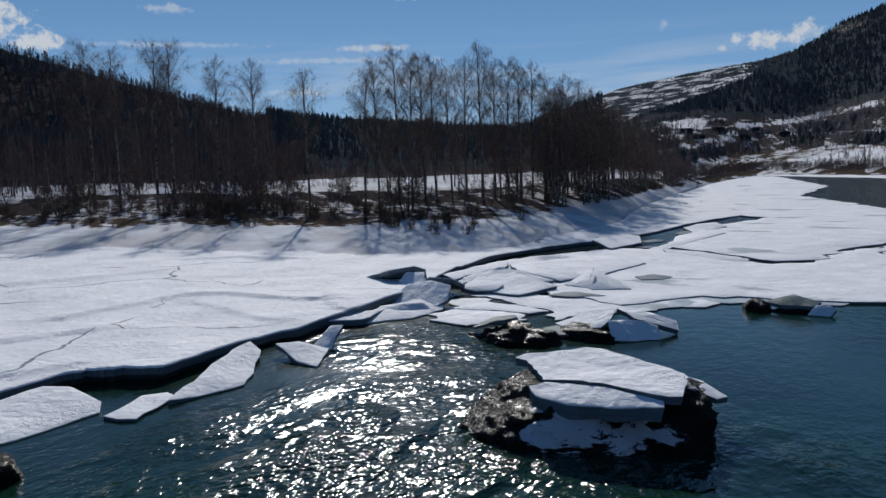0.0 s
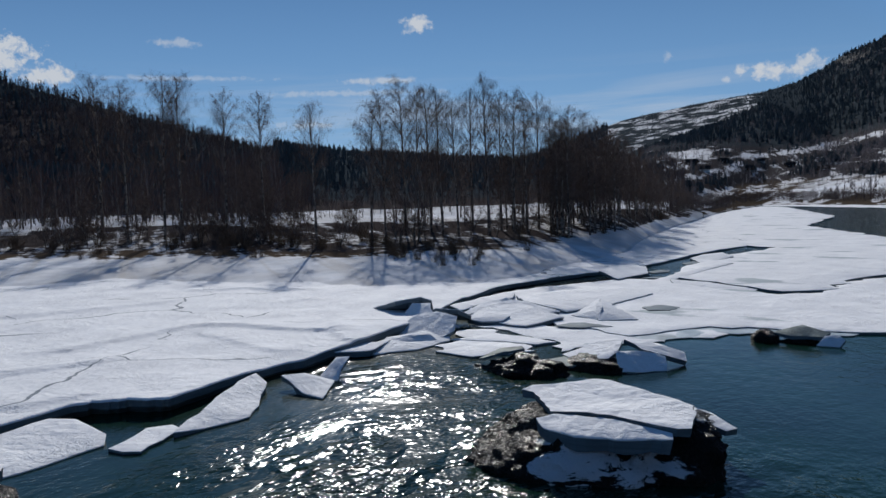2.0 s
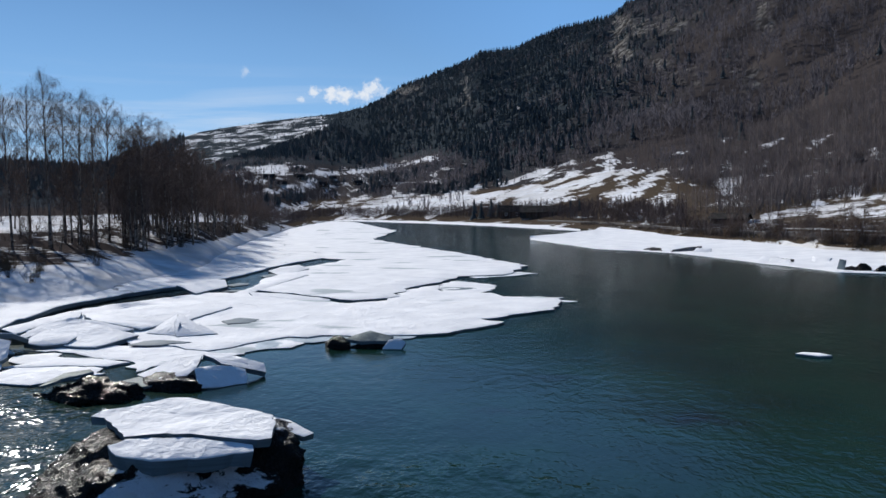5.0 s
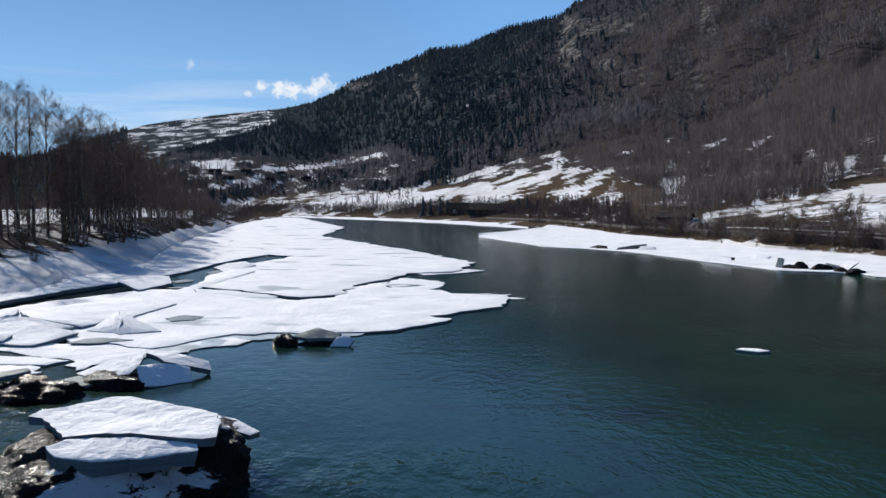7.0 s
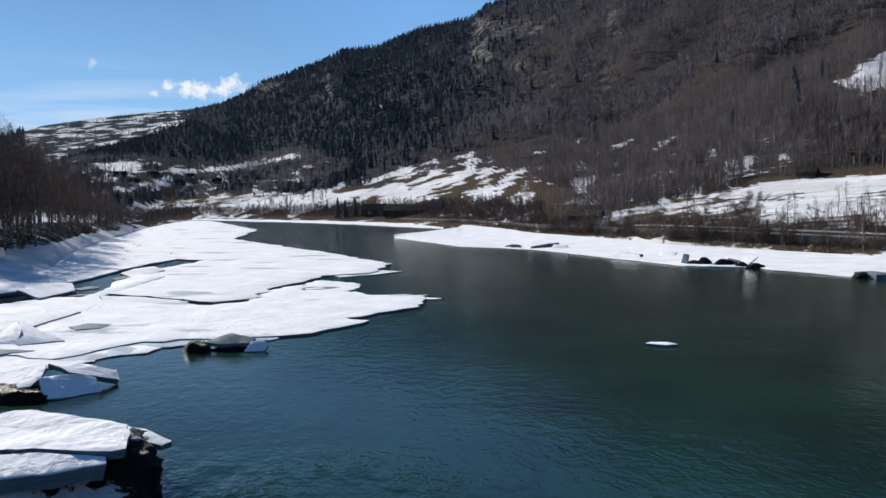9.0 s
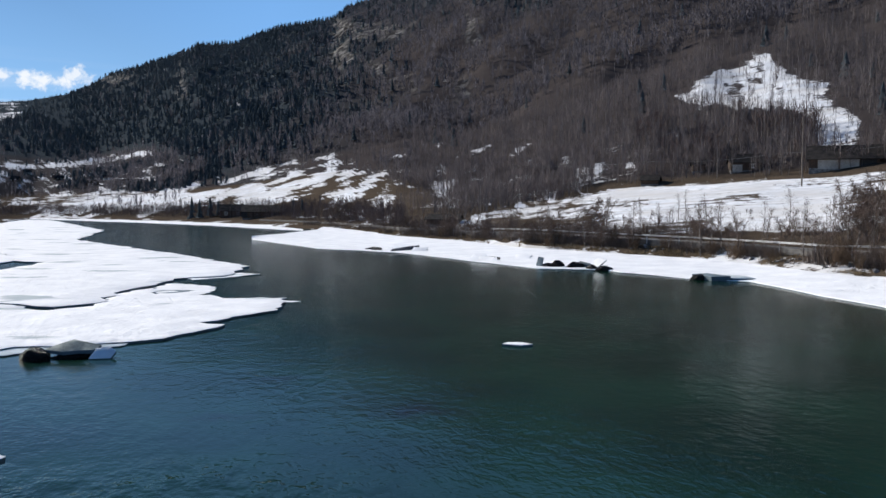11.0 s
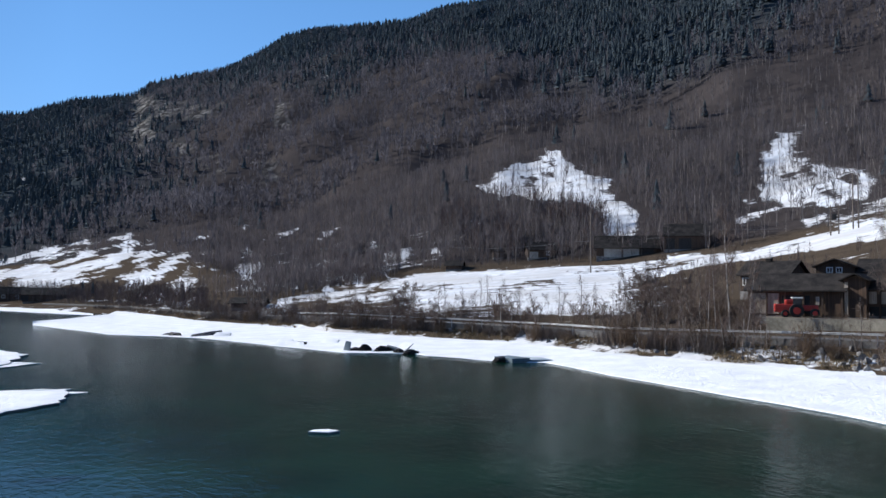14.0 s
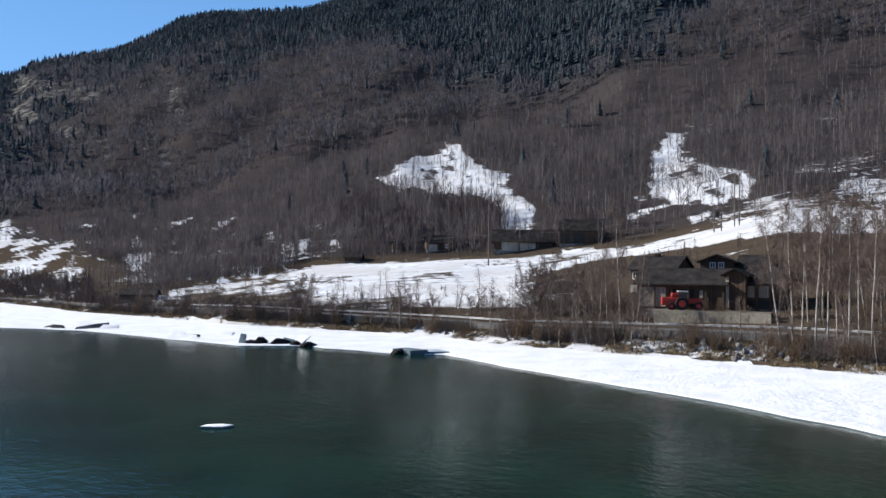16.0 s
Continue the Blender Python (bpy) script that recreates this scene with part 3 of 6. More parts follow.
# bare rock faces among the trees
CRAGS = ([(7.6, 10.2), (8.2, 12.3), (11.3, 12.2), (13.8, 12.0), (13.4, 11.3), (10.5, 11.2), (9.3, 10.2), (8.8, 8.3), (8.2, 8.5)], [(9.8, 9.6), (11.2, 9.5), (13.8, 8.6), (13.8, 7.9), (12.2, 7.9), (10.6, 8.8)],
         [(17.1, 12.7), (18, 12.8), (18.3, 11), (17.5, 10.7)], [(16.6, 9.2), (17.3, 9), (17.3, 7.6), (16.6, 7.4)], [(-2.2, 9.0), (-1.7, 9.2), (-1.6, 6.8), (-2.1, 6.8)],
         [(4.7, 11.4), (5.6, 11.2), (5.4, 10.4), (4.8, 10.5)], [(-7.0, 7.6), (-6.2, 8.1), (-4.9, 8.6), (-5.0, 7.9), (-6.2, 7.2)])
SUMMIT = [(45.2, 22.4), (46.2, 23.8), (48, 26), (56, 28), (59, 23), (54, 22.2), (50, 22.9), (48, 22.7)]


def crag_cover(x, y):
    az, el = np.degrees(np.arctan2(x, y)), view_angle(x, y)
    body = np.maximum.reduce([patch(az, el, p, 0.7, 0.8) for p in CRAGS])
    return np.maximum(body * np.clip(fbm(x, y, 26, 4, 0.6, 71) * 3.5 + 1.05, 0, 1), patch(az, el, SUMMIT, 0.7, 0.6))


def wood_cover(x, y):
    """1 on the dark floor of the woods, 0 on meadow and open bank."""
    az, r = np.degrees(np.arctan2(x, y)), np.hypot(x, y)
    rows = [p[0] for p in lines(az)]
    w = np.where(az < -13, (r > rows[4] - 4) & ((r < rows[5] + 2) | (r > rows[6] - 30)), r > rows[6] + 6)
    return np.where((az < -13) & (r > rows[5]) & (r < rows[6] - 30), 0.3, w.astype(float))


def mesh_of(name, verts, faces, mats, smooth=False, pick=None):
    me = bpy.data.meshes.new(name)
    verts, faces = np.asarray(verts, np.float32), np.asarray(faces, np.int32)
    k = faces.shape[1]
    me.vertices.add(len(verts))
    me.vertices.foreach_set("co", verts.ravel())
    me.loops.add(faces.size)
    me.loops.foreach_set("vertex_index", faces.ravel())
    me.polygons.add(len(faces))
    me.polygons.foreach_set("loop_start", np.arange(0, faces.size, k, dtype=np.int32))
    me.polygons.foreach_set("use_smooth", np.full(len(faces), smooth, bool))
    for m in mats:
        me.materials.append(m)
    if pick is not None:
        me.polygons.foreach_set("material_index", np.asarray(pick, np.int32))
    me.update(calc_edges=True)
    return me


def grid_faces(rows, cols):
    i = np.arange(rows * cols).reshape(rows, cols)
    return np.stack([i[:-1, :-1], i[:-1, 1:], i[1:, 1:], i[1:, :-1]], -1).reshape(-1, 4)


def build_ground():
    az = np.r_[np.arange(-180, -78, 3.0), np.arange(-78, 78, 0.26), np.arange(78, 180.1, 3.0)]
    rows = lines(az)
    rings = []
    for (ra, _), (rb, _), count in zip(rows, rows[1:], (2, 3, 4, 12, 14, 26, 44, 60, 4, 2)):
        rings += [ra + (rb - ra) * f for f in np.linspace(0, 1, count, endpoint=False)]
    rings.append(rows[-1][0])
    r = np.array(rings)
    x, y = r * np.sin(np.radians(az)), r * np.cos(np.radians(az))
    z = height(x, y)
    me = mesh_of("ground", np.stack([x, y, z], -1).reshape(-1, 3), grid_faces(*x.shape)[:, ::-1], [GROUND], True)
    cover = me.attributes.new("snow", "FLOAT", "POINT")
    cover.data.foreach_set("value", snow_cover(x, y).astype(np.float32).ravel())
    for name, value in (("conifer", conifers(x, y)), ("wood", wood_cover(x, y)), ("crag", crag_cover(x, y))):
        me.attributes.new(name, "FLOAT", "POINT").data.foreach_set("value", value.astype(np.float32).ravel())
    tagged(new("ground", me), "valley ground with melting snow, withered grass and leaf litter", "ground", kind="structure")


build_ground()


def build_water():
    r, az = np.r_[0.01, np.linspace(4, 520, 40)], np.radians(np.linspace(-180, 180, 73))
    rr, aa = np.meshgrid(r, az, indexing="ij")
    verts = np.stack([rr * np.sin(aa), rr * np.cos(aa), rr * 0], -1).reshape(-1, 3)
    tagged(new("water", mesh_of("water", verts, grid_faces(*rr.shape)[:, ::-1], [WATER], True)), "dark rippling river water", "water", kind="structure")


build_water()

# ---- ice: sheets along the banks and loose slabs ----
def part(name, bm, mat, parent=None, label=""):
    me = bpy.data.meshes.new(name)
    bm.to_mesh(me)
    bm.free()
    for m in mat if isinstance(mat, (list, tuple)) else [mat]:
        me.materials.append(m)
    ob = new(name, me)
    ob.parent = parent
    return tagged(ob, label)


def ragged(outline, step, wobble, seed):
    """The outline with points every step metres, pushed about to break straight lines."""
    rng, out = random.Random(seed), []
    for (ax, ay), (bx, by) in zip(outline, outline[1:] + outline[:1]):
        d = math.hypot(bx - ax, by - ay)
        count = max(1, int(d / step))
        for k in range(count):
            f = k / count
            w = wobble if k else 0.0
            out.append((ax + (bx - ax) * f + rng.uniform(-w, w), ay + (by - ay) * f + rng.uniform(-w, w)))
    return out


def plate_mesh(outline, thick, level=None, cell=1.0, relief=0.03, tilt=(0, 0), seed=1):
    """A broken plate: a relieved snowy top, a chipped edge of bare ice, a flat underside. outline is (x, y) or (x, y, z of the top)."""
    bm = bmesh.new()
    top = [bm.verts.new((p[0], p[1], p[2] if len(p) > 2 else level)) for p in outline]
    face = bm.faces.new(top)
    face.normal_update()
    if face.normal.z < 0:
        face.normal_flip()
    bmesh.ops.triangulate(bm, faces=[face], ngon_method="BEAUTY")
    for _ in range(7):
        long = [e for e in bm.edges if not e.is_boundary and e.calc_length() > cell * 1.6]
        if not long or len(bm.verts) > 9000:
            break
        bmesh.ops.subdivide_edges(bm, edges=long, cuts=1)
        bmesh.ops.triangulate(bm, faces=[f for f in bm.faces if len(f.verts) > 3])
    rim = [v for v in bm.verts if v.is_boundary]
    for v in bm.verts:
        w = 0.4 if v.is_boundary else 1.0
        v.co.z += w * relief * (noise.noise(Vector((v.co.x * 0.7, v.co.y * 0.7, seed))) * 1.6 + noise.noise(Vector((v.co.x * 3, v.co.y * 3, seed + 5))) * 0.6)
        v.co.z += tilt[0] * v.co.x + tilt[1] * v.co.y
    for f in bm.faces:
        f.smooth, f.material_index = True, 0
    out = bmesh.ops.extrude_face_region(bm, geom=list(bm.faces), use_keep_orig=True)
    low = [g for g in out["geom"] if isinstance(g, bmesh.types.BMVert)]
    for v in low:
        v.co.z -= thick * (1 + 0.25 * noise.noise(Vector((v.co.x * 1.3, v.co.y * 1.3, seed))))
    mid = sum((v.co for v in rim), Vector()) / len(rim)
    for v in low:  # the broken edge leans in under the top
        if any(e.is_boundary or len(e.link_faces) < 3 for e in v.link_edges):
            away = Vector((mid.x - v.co.x, mid.y - v.co.y, 0))
            if away.length > 0.01:
                v.co += away.normalized() * min(thick * (0.25 + 0.5 * noise.noise(Vector((v.co.x * 2.3, v.co.y * 2.3, seed + 9)))), away.length * 0.4)
    under = {f for f in out["geom"] if isinstance(f, bmesh.types.BMFace)}
    bmesh.ops.recalc_face_normals(bm, faces=list(bm.faces))
    floor = set(low)
    for f in bm.faces:
        if f in under or any(v in floor for v in f.verts):
            f.material_index, f.smooth = 1, False
    lip = [e for e in bm.edges if len({f.material_index for f in e.link_faces}) > 1]
    soft = min(thick * 0.2, cell * 0.2, 0.06)
    bmesh.ops.bevel(bm, geom=lip, offset=soft, segments=2, affect="EDGES", profile=0.6, material=0, clamp_overlap=True)
    for e in bm.edges:
        if len({f.material_index for f in e.link_faces}) > 1:
            e.smooth = False
    return bm


def quick_plate(outline, thick, level=None, cell=1.0, relief=0.03, seed=1, step=0.6, wobble=0.08):
    """plate_mesh with a ragged outline; heights given at the corners run along the edges."""
    if len(outline[0]) > 2:
        flat, rng = [], random.Random(seed)
        for a, b in zip(outline, outline[1:] + outline[:1]):
            count = max(1, int(math.dist(a[:2], b[:2]) / step))
            for k in range(count):
                f, w = k / count, wobble if k else 0
                flat.append((a[0] + (b[0] - a[0]) * f + rng.uniform(-w, w), a[1] + (b[1] - a[1]) * f + rng.uniform(-w, w), a[2] + (b[2] - a[2]) * f))
        return plate_mesh(flat, thick, None, cell, relief, seed=seed)
    return plate_mesh(ragged(outline, step, wobble, seed), thick, level, cell, relief, seed=seed)


def floe(outline, thick, level=None, label="broken slab of snow-covered river ice", group="ice slabs", top=None, **more):
    ob = part("ice_slab", quick_plate(outline, thick, level, **more), (top or SNOW, ICE))
    return tagged(ob, label, "ice slab", group)


def shelf(name, label, az0, az1, edge, inner, top, seed, thick, ragged_by=0.9, relief=0.07, rows=40, ledge=0.0, fine=0.12, scarps=(), snow=None):
    """Ice grown to a bank: from the broken edge over the water to the land, following the bearings."""
    az = np.arange(az0, az1, fine)
    r0 = edge(az)
    r0 = r0 + fbm(az * r0 * 0.0175, az * 0, 2.2, 5, 0.65, seed) * ragged_by
    r1 = inner(az)
    f = np.r_[0, 0, 0, 0.003 + 0.997 * np.linspace(0, 1, rows) ** 1.4]
    r = r0 + (r1 - r0) * f[:, None]
    x, y = r * np.sin(np.radians(az)), r * np.cos(np.radians(az))
    z = top(r, r0, r1, az) + fbm(x, y, 5.0, 5, 0.5, seed) * relief + np.abs(fbm(x, y, 16.0, 3, 0.5, seed + 3)) * relief * 2.5
    z = z + ledge * np.tanh(90 * fbm(x + y * 0.6, (y - x * 0.6) * 0.45, 13.0, 3, 0.45, seed + 9))
    z[2] -= 0.07
    lip = min(0.3, thick * 0.6)
    z[1] = z[2] - lip * (1 + 0.3 * fbm(az * r0 * 0.0175, az * 0, 1.5, 3, 0.5, seed + 4))
    for way, rise in scarps:  # broken steps in the sheet, higher on the far side
        near, side = np.full(x.shape, 99.0), np.zeros(x.shape)
        for (ax, ay), (bx, by) in zip(way, way[1:]):
            f = np.clip(((x - ax) * (bx - ax) + (y - ay) * (by - ay)) / ((bx - ax) ** 2 + (by - ay) ** 2), 0, 1)
            gone = np.hypot(x - ax - f * (bx - ax), y - ay - f * (by - ay))
            cross = (bx - ax) * (y - ay) - (by - ay) * (x - ax)
            side, near = np.where(gone < near, np.where(gone > 0.001, cross / (math.hypot(bx - ax, by - ay) * gone + 1e-6), 0), side), np.minimum(near, gone)
        step = side * near
        ends = np.clip(np.abs(side) * 1.6 - 0.3, 0, 1)
        z = z + ends * rise * np.exp(-near / 2.2) / (1 + np.exp(-np.clip(step / 0.12, -40, 40)))
    x[0], y[0] = x[1] * (1 + 1.0 / r0), y[1] * (1 + 1.0 / r0)
    x[1], y[1] = x[1] * (1 + 0.06 / r0), y[1] * (1 + 0.06 / r0)
    z[0] = -thick * 0.5
    faces = grid_faces(*x.shape)[:, ::-1]
    pick = np.zeros(len(faces), int)
    pick[:2 * (len(az) - 1)] = 1
    me = mesh_of(name, np.stack([x, y, z], -1).reshape(-1, 3), faces, [snow or SHEET, ICE], True, pick)
    sharp = me.attributes.new("sharp_face", "BOOLEAN", "FACE")
    sharp.data.foreach_set("value", pick.astype(bool))
    return tagged(new(name, me), label, "ice sheet", kind="structure")


def shore_at(az):
    return lines(az)[3][0]


# the wide sheet on the left, broken off along the current
LEFT_AZ = (-90, -61.5, -57.5, -51.3, -45.9, -42.5, -38.1, -34.3, -33.2, -28.6, -20.7, -17.5, -14.5, -11.5, -10)
LEFT_R = (30, 30, 31.5, 31, 35, 37, 41.3, 46.3, 51, 64.5, 78, 88, 102, 116, 130)
SCARPS = (([(-34.3, 16.6), (-34.3, 18.2), (-33.8, 19.5), (-32.4, 22.2)], 0.2), ([(-37.1, 23.9), (-37.6, 27.7), (-37.2, 31.7), (-34.5, 32.8), (-29.4, 32.8)], 0.22),
          ([(-34.7, 29.6), (-31.2, 28.8), (-27.5, 27.5)], 0.14), ([(-53.8, 29.3), (-51.2, 34.1), (-49.0, 39.8)], 0.16), ([(-53.0, 45.4), (-50.3, 48.0), (-45.1, 47.9)], 0.2),
          ([(-46.6, 22.4), (-47.2, 25.3), (-47.4, 28.7)], 0.16), ([(-29.2, 14.8), (-27.9, 15.8), (-27.3, 17.7)], 0.14), ([(-29.8, 34.7), (-27.7, 32.6), (-26.2, 31.4)], 0.15))
shelf("ice_sheet_left", "wide snow-covered ice sheet broken off along the water", -90, -10.5, lambda a: np.interp(a, LEFT_AZ, LEFT_R),
      lambda a: shore_at(a) + 4, lambda r, a, b, az: np.interp(az, (-38, -28, -16, -12.5, -10.5), (0.5, 0.36, 0.2, 0.16, -0.1)) + 0 * r, 2, 0.7, 1.0, 0.08, 140, 0.03, scarps=SCARPS)
# the ledge under the road bank on the right
RIGHT_AZ = (2.5, 4.5, 6.9, 12.3, 17.8, 22.3, 27, 28, 32.9, 36.4, 40.7, 44.4, 48.5, 52.2, 55.8, 59.2, 62.4, 64.3, 80, 100)
RIGHT_R = (166, 150, 133, 122, 104, 93.6, 93, 90, 84.5, 83.5, 72.8, 67, 61.6, 58, 54.6, 51.2, 49.2, 47.5, 42, 40)
shelf("ice_sheet_right", "white ledge of snow-covered ice along the far bank", 2.5, 100, lambda a: np.interp(a, RIGHT_AZ, RIGHT_R),
      lambda a: np.minimum(shore_at(a) + 2, np.interp(a, (2.5, 4.5, 7, 9), (167, 178, 205, 400))), lambda r, a, b, az: 0.11 + 0.69 * np.clip((r - a) / (b - a), 0, 1), 7, 0.25, 0.5, 0.03, fine=0.22, snow=SNOW)
shelf("ice_sheet_far", "narrow snow-covered ice along the river bend", -16, 6, lambda a: np.interp(a, (-16, -11, -7.3, -1, 4, 6), (408, 370, 325, 268, 225, 215)),
      lambda a: np.minimum(shore_at(a) + 2, np.interp(a, (2, 4, 6), (400, 240, 217))), lambda r, a, b, az: 0.2 + 0.3 * np.clip((r - a) / (b - a), 0, 1), 9, 0.3, snow=SNOW)

floe([(-14.6, 40.4), (-13.2, 42.6), (-11.6, 44.9), (-8.8, 45.4), (-4.3, 45.6), (-2.7, 46.2), (0.6, 50.7), (-0.9, 51.9), (4.2, 56.7), (5.4, 63.9), (0.7, 64.6), (-0.2, 67.1), (-4.5, 68.8),
      (-5.0, 74), (-7.3, 70), (-8.2, 62), (-10.8, 60.2), (-15.5, 63.8), (-21, 67.5), (-25, 67), (-28.5, 60), (-30, 54), (-27, 47), (-20, 43), (-16, 41)],
     0.16, 0.14, "wide flat ice sheet reaching into the current", "", SLUSH, cell=1.2, wobble=0.4, step=0.9, relief=0.03)
floe([(-20.8, 69.5), (-15.5, 65.4), (-10.8, 61.8), (-8.2, 63.5), (-7.3, 71.8), (-5.0, 76.3), (-3.7, 82.2), (0.9, 84.1), (3.9, 96.3), (-4.5, 119), (-25.3, 170.4),
      (-27, 224), (-60, 345), (-125, 420), (-80, 300), (-50, 190), (-26, 113), (-19.5, 107.5), (-22.7, 94.6), (-22.9, 78.5)],
     0.2, 0.18, "long flat ice sheet running up the river", "", SLUSH, cell=3, wobble=0.6, step=1.6, relief=0.03)

# slabs tipped off the edge of the left sheet
floe([(-25.5, 12.9, .5), (-25.9, 15.6, .55), (-25.1, 16.1, .5), (-23.5, 16.1, .2), (-22.9, 15.6, .06), (-22.7, 12.7, .06), (-23.1, 11.0, .06), (-26, 10.5, .5)], 0.22, cell=0.5, seed=3)
floe([(-21.6, 17.2, .2), (-24.2, 22.5, .55), (-24.5, 23.8, .6), (-23.8, 23.7, .3), (-22.4, 21.9, .1), (-21.1, 20.1, .08), (-21.4, 18.3, .08)], 0.2, cell=0.5, seed=4)
floe([(-22.3, 15.3), (-23.2, 17.4), (-22.7, 18.1), (-22.0, 17.9), (-21.1, 15.6), (-21.6, 15.3)], 0.16, 0.1, cell=0.5, seed=5)
floe([(-23.4, 24.1, .55), (-22.9, 25.0, .5), (-21.9, 25.7, .15), (-20.5, 23.3, .08), (-21.6, 23.4, .15)], 0.25, cell=0.5, seed=6)
floe([(-22.3, 27.2, .85), (-22.9, 27.0, .8), (-23.0, 26.0, .15), (-22.4, 25.5, .08), (-21.9, 25.9, .1)], 0.2, cell=0.5, seed=7)
floe([(-26.0, 29.0), (-26.8, 31.1), (-25.1, 32.8), (-25.1, 35.0), (-24.0, 30.8)], 0.3, 0.35, seed=8)
floe([(-24.3, 30.9, .1), (-25.3, 33.9, .4), (-24.3, 36.7, .45), (-23.2, 36.8, .3), (-22.6, 35.8, .12), (-22.8, 33.1, .08)], 0.25, seed=9)
floe([(-25.3, 42.1, .2), (-25.9, 47.5, .9), (-22.7, 45.4, .7), (-19.8, 44.1, .35), (-20.7, 40.8, .25)], 0.3, seed=10)
floe([(-21.7, 33.0), (-19.3, 32.5), (-17.3, 35.0), (-19, 35.6), (-20.4, 36.1)], 0.2, 0.1, seed=11)
floe([(-22.7, 36.0), (-21.4, 38.5), (-19.6, 38.3), (-17.3, 37.5), (-17.9, 36.4), (-20, 36.6)], 0.2, 0.12, seed=12)
floe([(15.35 - 0.8, 40.3), (15.0, 40.7), (15.8, 40.5), (16.1, 39.8), (15.4, 39.6)], 0.2, 0.12, "small snow-capped floe adrift in the river", seed=13)


def boulder(name, centre, size, label, seed, rot=0.0, rough=0.3, cuts=5, flat=None, mat=None):
    """A cracked boulder: a lump cut by random planes, then roughened."""
    rng = random.Random(seed)
    bm = bmesh.new()
    bmesh.ops.create_icosphere(bm, subdivisions=cuts, radius=1.0)
    planes = []
    for _ in range(16):
        v = Vector((rng.gauss(0, 1), rng.gauss(0, 1), rng.gauss(0, 0.7))).normalized()
        planes.append((v, rng.uniform(0.72, 0.95)))
    for v in bm.verts:
        for axis, d in planes:
            over = v.co.dot(axis) - d
            if over > 0:
                v.co -= axis * over * 0.92
        p = Vector((v.co.x * size[0], v.co.y * size[1], v.co.z * size[2])) * 0.9 + Vector((seed * 3.1, 0, 0))
        v.co *= 1 + rough * (noise.fractal(p * 0.8, 0.8, 2.1, 5) * 0.4 + 0.22 * abs(noise.noise(Vector((p.x, p.y, p.z * 2.0)) * 1.3)) + 0.2 * abs(noise.noise(Vector((p.x, p.y + p.x * 0.5, p.z * 1.8)) * 2.9)) - 0.16)
        v.co = Vector((v.co.x * size[0], v.co.y * size[1], v.co.z * size[2]))
        if flat is not None and v.co.z > flat:
            v.co.z = flat + (v.co.z - flat) * 0.12
    for f in bm.faces:
        f.smooth = True
    bmesh.ops.rotate(bm, verts=bm.verts, cent=(0, 0, 0), matrix=Matrix.Rotation(rot, 3, "Z"))
    ob = part(name, bm, mat or ROCK)
    ob.location = centre
    return tagged(ob, label, "boulder")


boulder("boulder", (-8.9, 21.9, -0.5), (3.9, 3.3, 2.9), "large wet dark boulder standing in the river", 4, rough=0.22, flat=1.72, cuts=6)
boulder("rock", (-16.2, 31.1, -0.3), (2.75, 1.5, 0.98), "low wet rock washed by the current", 6, cuts=5, mat=WET_ROCK, rough=0.8)
boulder("rock", (-13.2, 33.0, -0.35), (2.5, 1.5, 0.9), "low wet rock under a broken ice slab", 7, cuts=5, mat=WET_ROCK, rough=0.5)
boulder("rock", (-8.3, 42.2, -0.15), (0.8, 0.7, 0.85), "dark rock at the edge of the ice", 8, cuts=4, mat=WET_ROCK, rough=0.5)
boulder("rock", (-6.5, 42.5, -0.3), (1.5, 0.7, 0.68), "dark low rock at the edge of the ice", 9, cuts=4, mat=WET_ROCK, rough=0.5)
boulder("rock", (-20.8, 10.6, -0.2), (1.5, 1.25, 0.9), "wet rock carrying a cap of ice beside the sheet", 10, cuts=5, mat=WET_ROCK)

CAP = "thick snow-covered ice slab left lying on the boulder"
floe([(-11.6, 22.5, 1.47), (-11.5, 23.0, 1.52), (-10.3, 23.7, 1.6), (-9.9, 24.1, 1.64), (-9.4, 24.2, 1.64), (-7.9, 23.5, 1.6), (-6.3, 22.6, 1.53), (-6.0, 21.7, 1.5), (-5.8, 20.6, 1.45), (-6.1, 20.4, 1.45),
      (-7.0, 20.45, 1.51), (-8.0, 20.65, 1.55), (-9.0, 20.6, 1.53), (-9.7, 20.5, 1.5), (-10.7, 21.9, 1.45), (-11.2, 22.5, 1.44)], 0.24, label=CAP, cell=0.2, wobble=0.06, step=0.3, seed=14, relief=0.06)
floe([(-9.9, 20.0, 1.4), (-9.6, 20.45, 1.45), (-8.9, 20.52, 1.48), (-7.8, 20.56, 1.49), (-7, 20.38, 1.45), (-6.2, 20.32, 1.38), (-6.1, 20.05, 1.3), (-7.2, 19.65, 1.22), (-8.5, 19.4, 1.2), (-9.5, 19.6, 1.28)],
     0.42, label=CAP, cell=0.18, wobble=0.05, step=0.22, seed=15, relief=0.04)
floe([(-6.6, 23.4, 1.3), (-6.0, 23.4, 1.15), (-5.2, 22.9, 0.95), (-5.4, 22.5, 0.95), (-6.1, 22.7, 1.1)], 0.16, label=CAP, cell=0.25, wobble=0.05, step=0.3, seed=16)
TILTED = "tilted ice slab resting on a low rock"
floe([(-15.2, 33.5, .35), (-14.1, 35.0, .75), (-12.9, 35.0, .95), (-12.5, 33.3, .72), (-12.7, 32.7, .5), (-14.1, 32.6, .33)], 0.2, label=TILTED, cell=0.3, seed=17)
floe([(-12.8, 34.9, .95), (-11.4, 35.3, .8), (-10.3, 35.6, .45), (-10.0, 34.9, .2), (-10.7, 34.3, .5), (-11.7, 34.0, .75)], 0.2, label=TILTED, cell=0.3, seed=18)
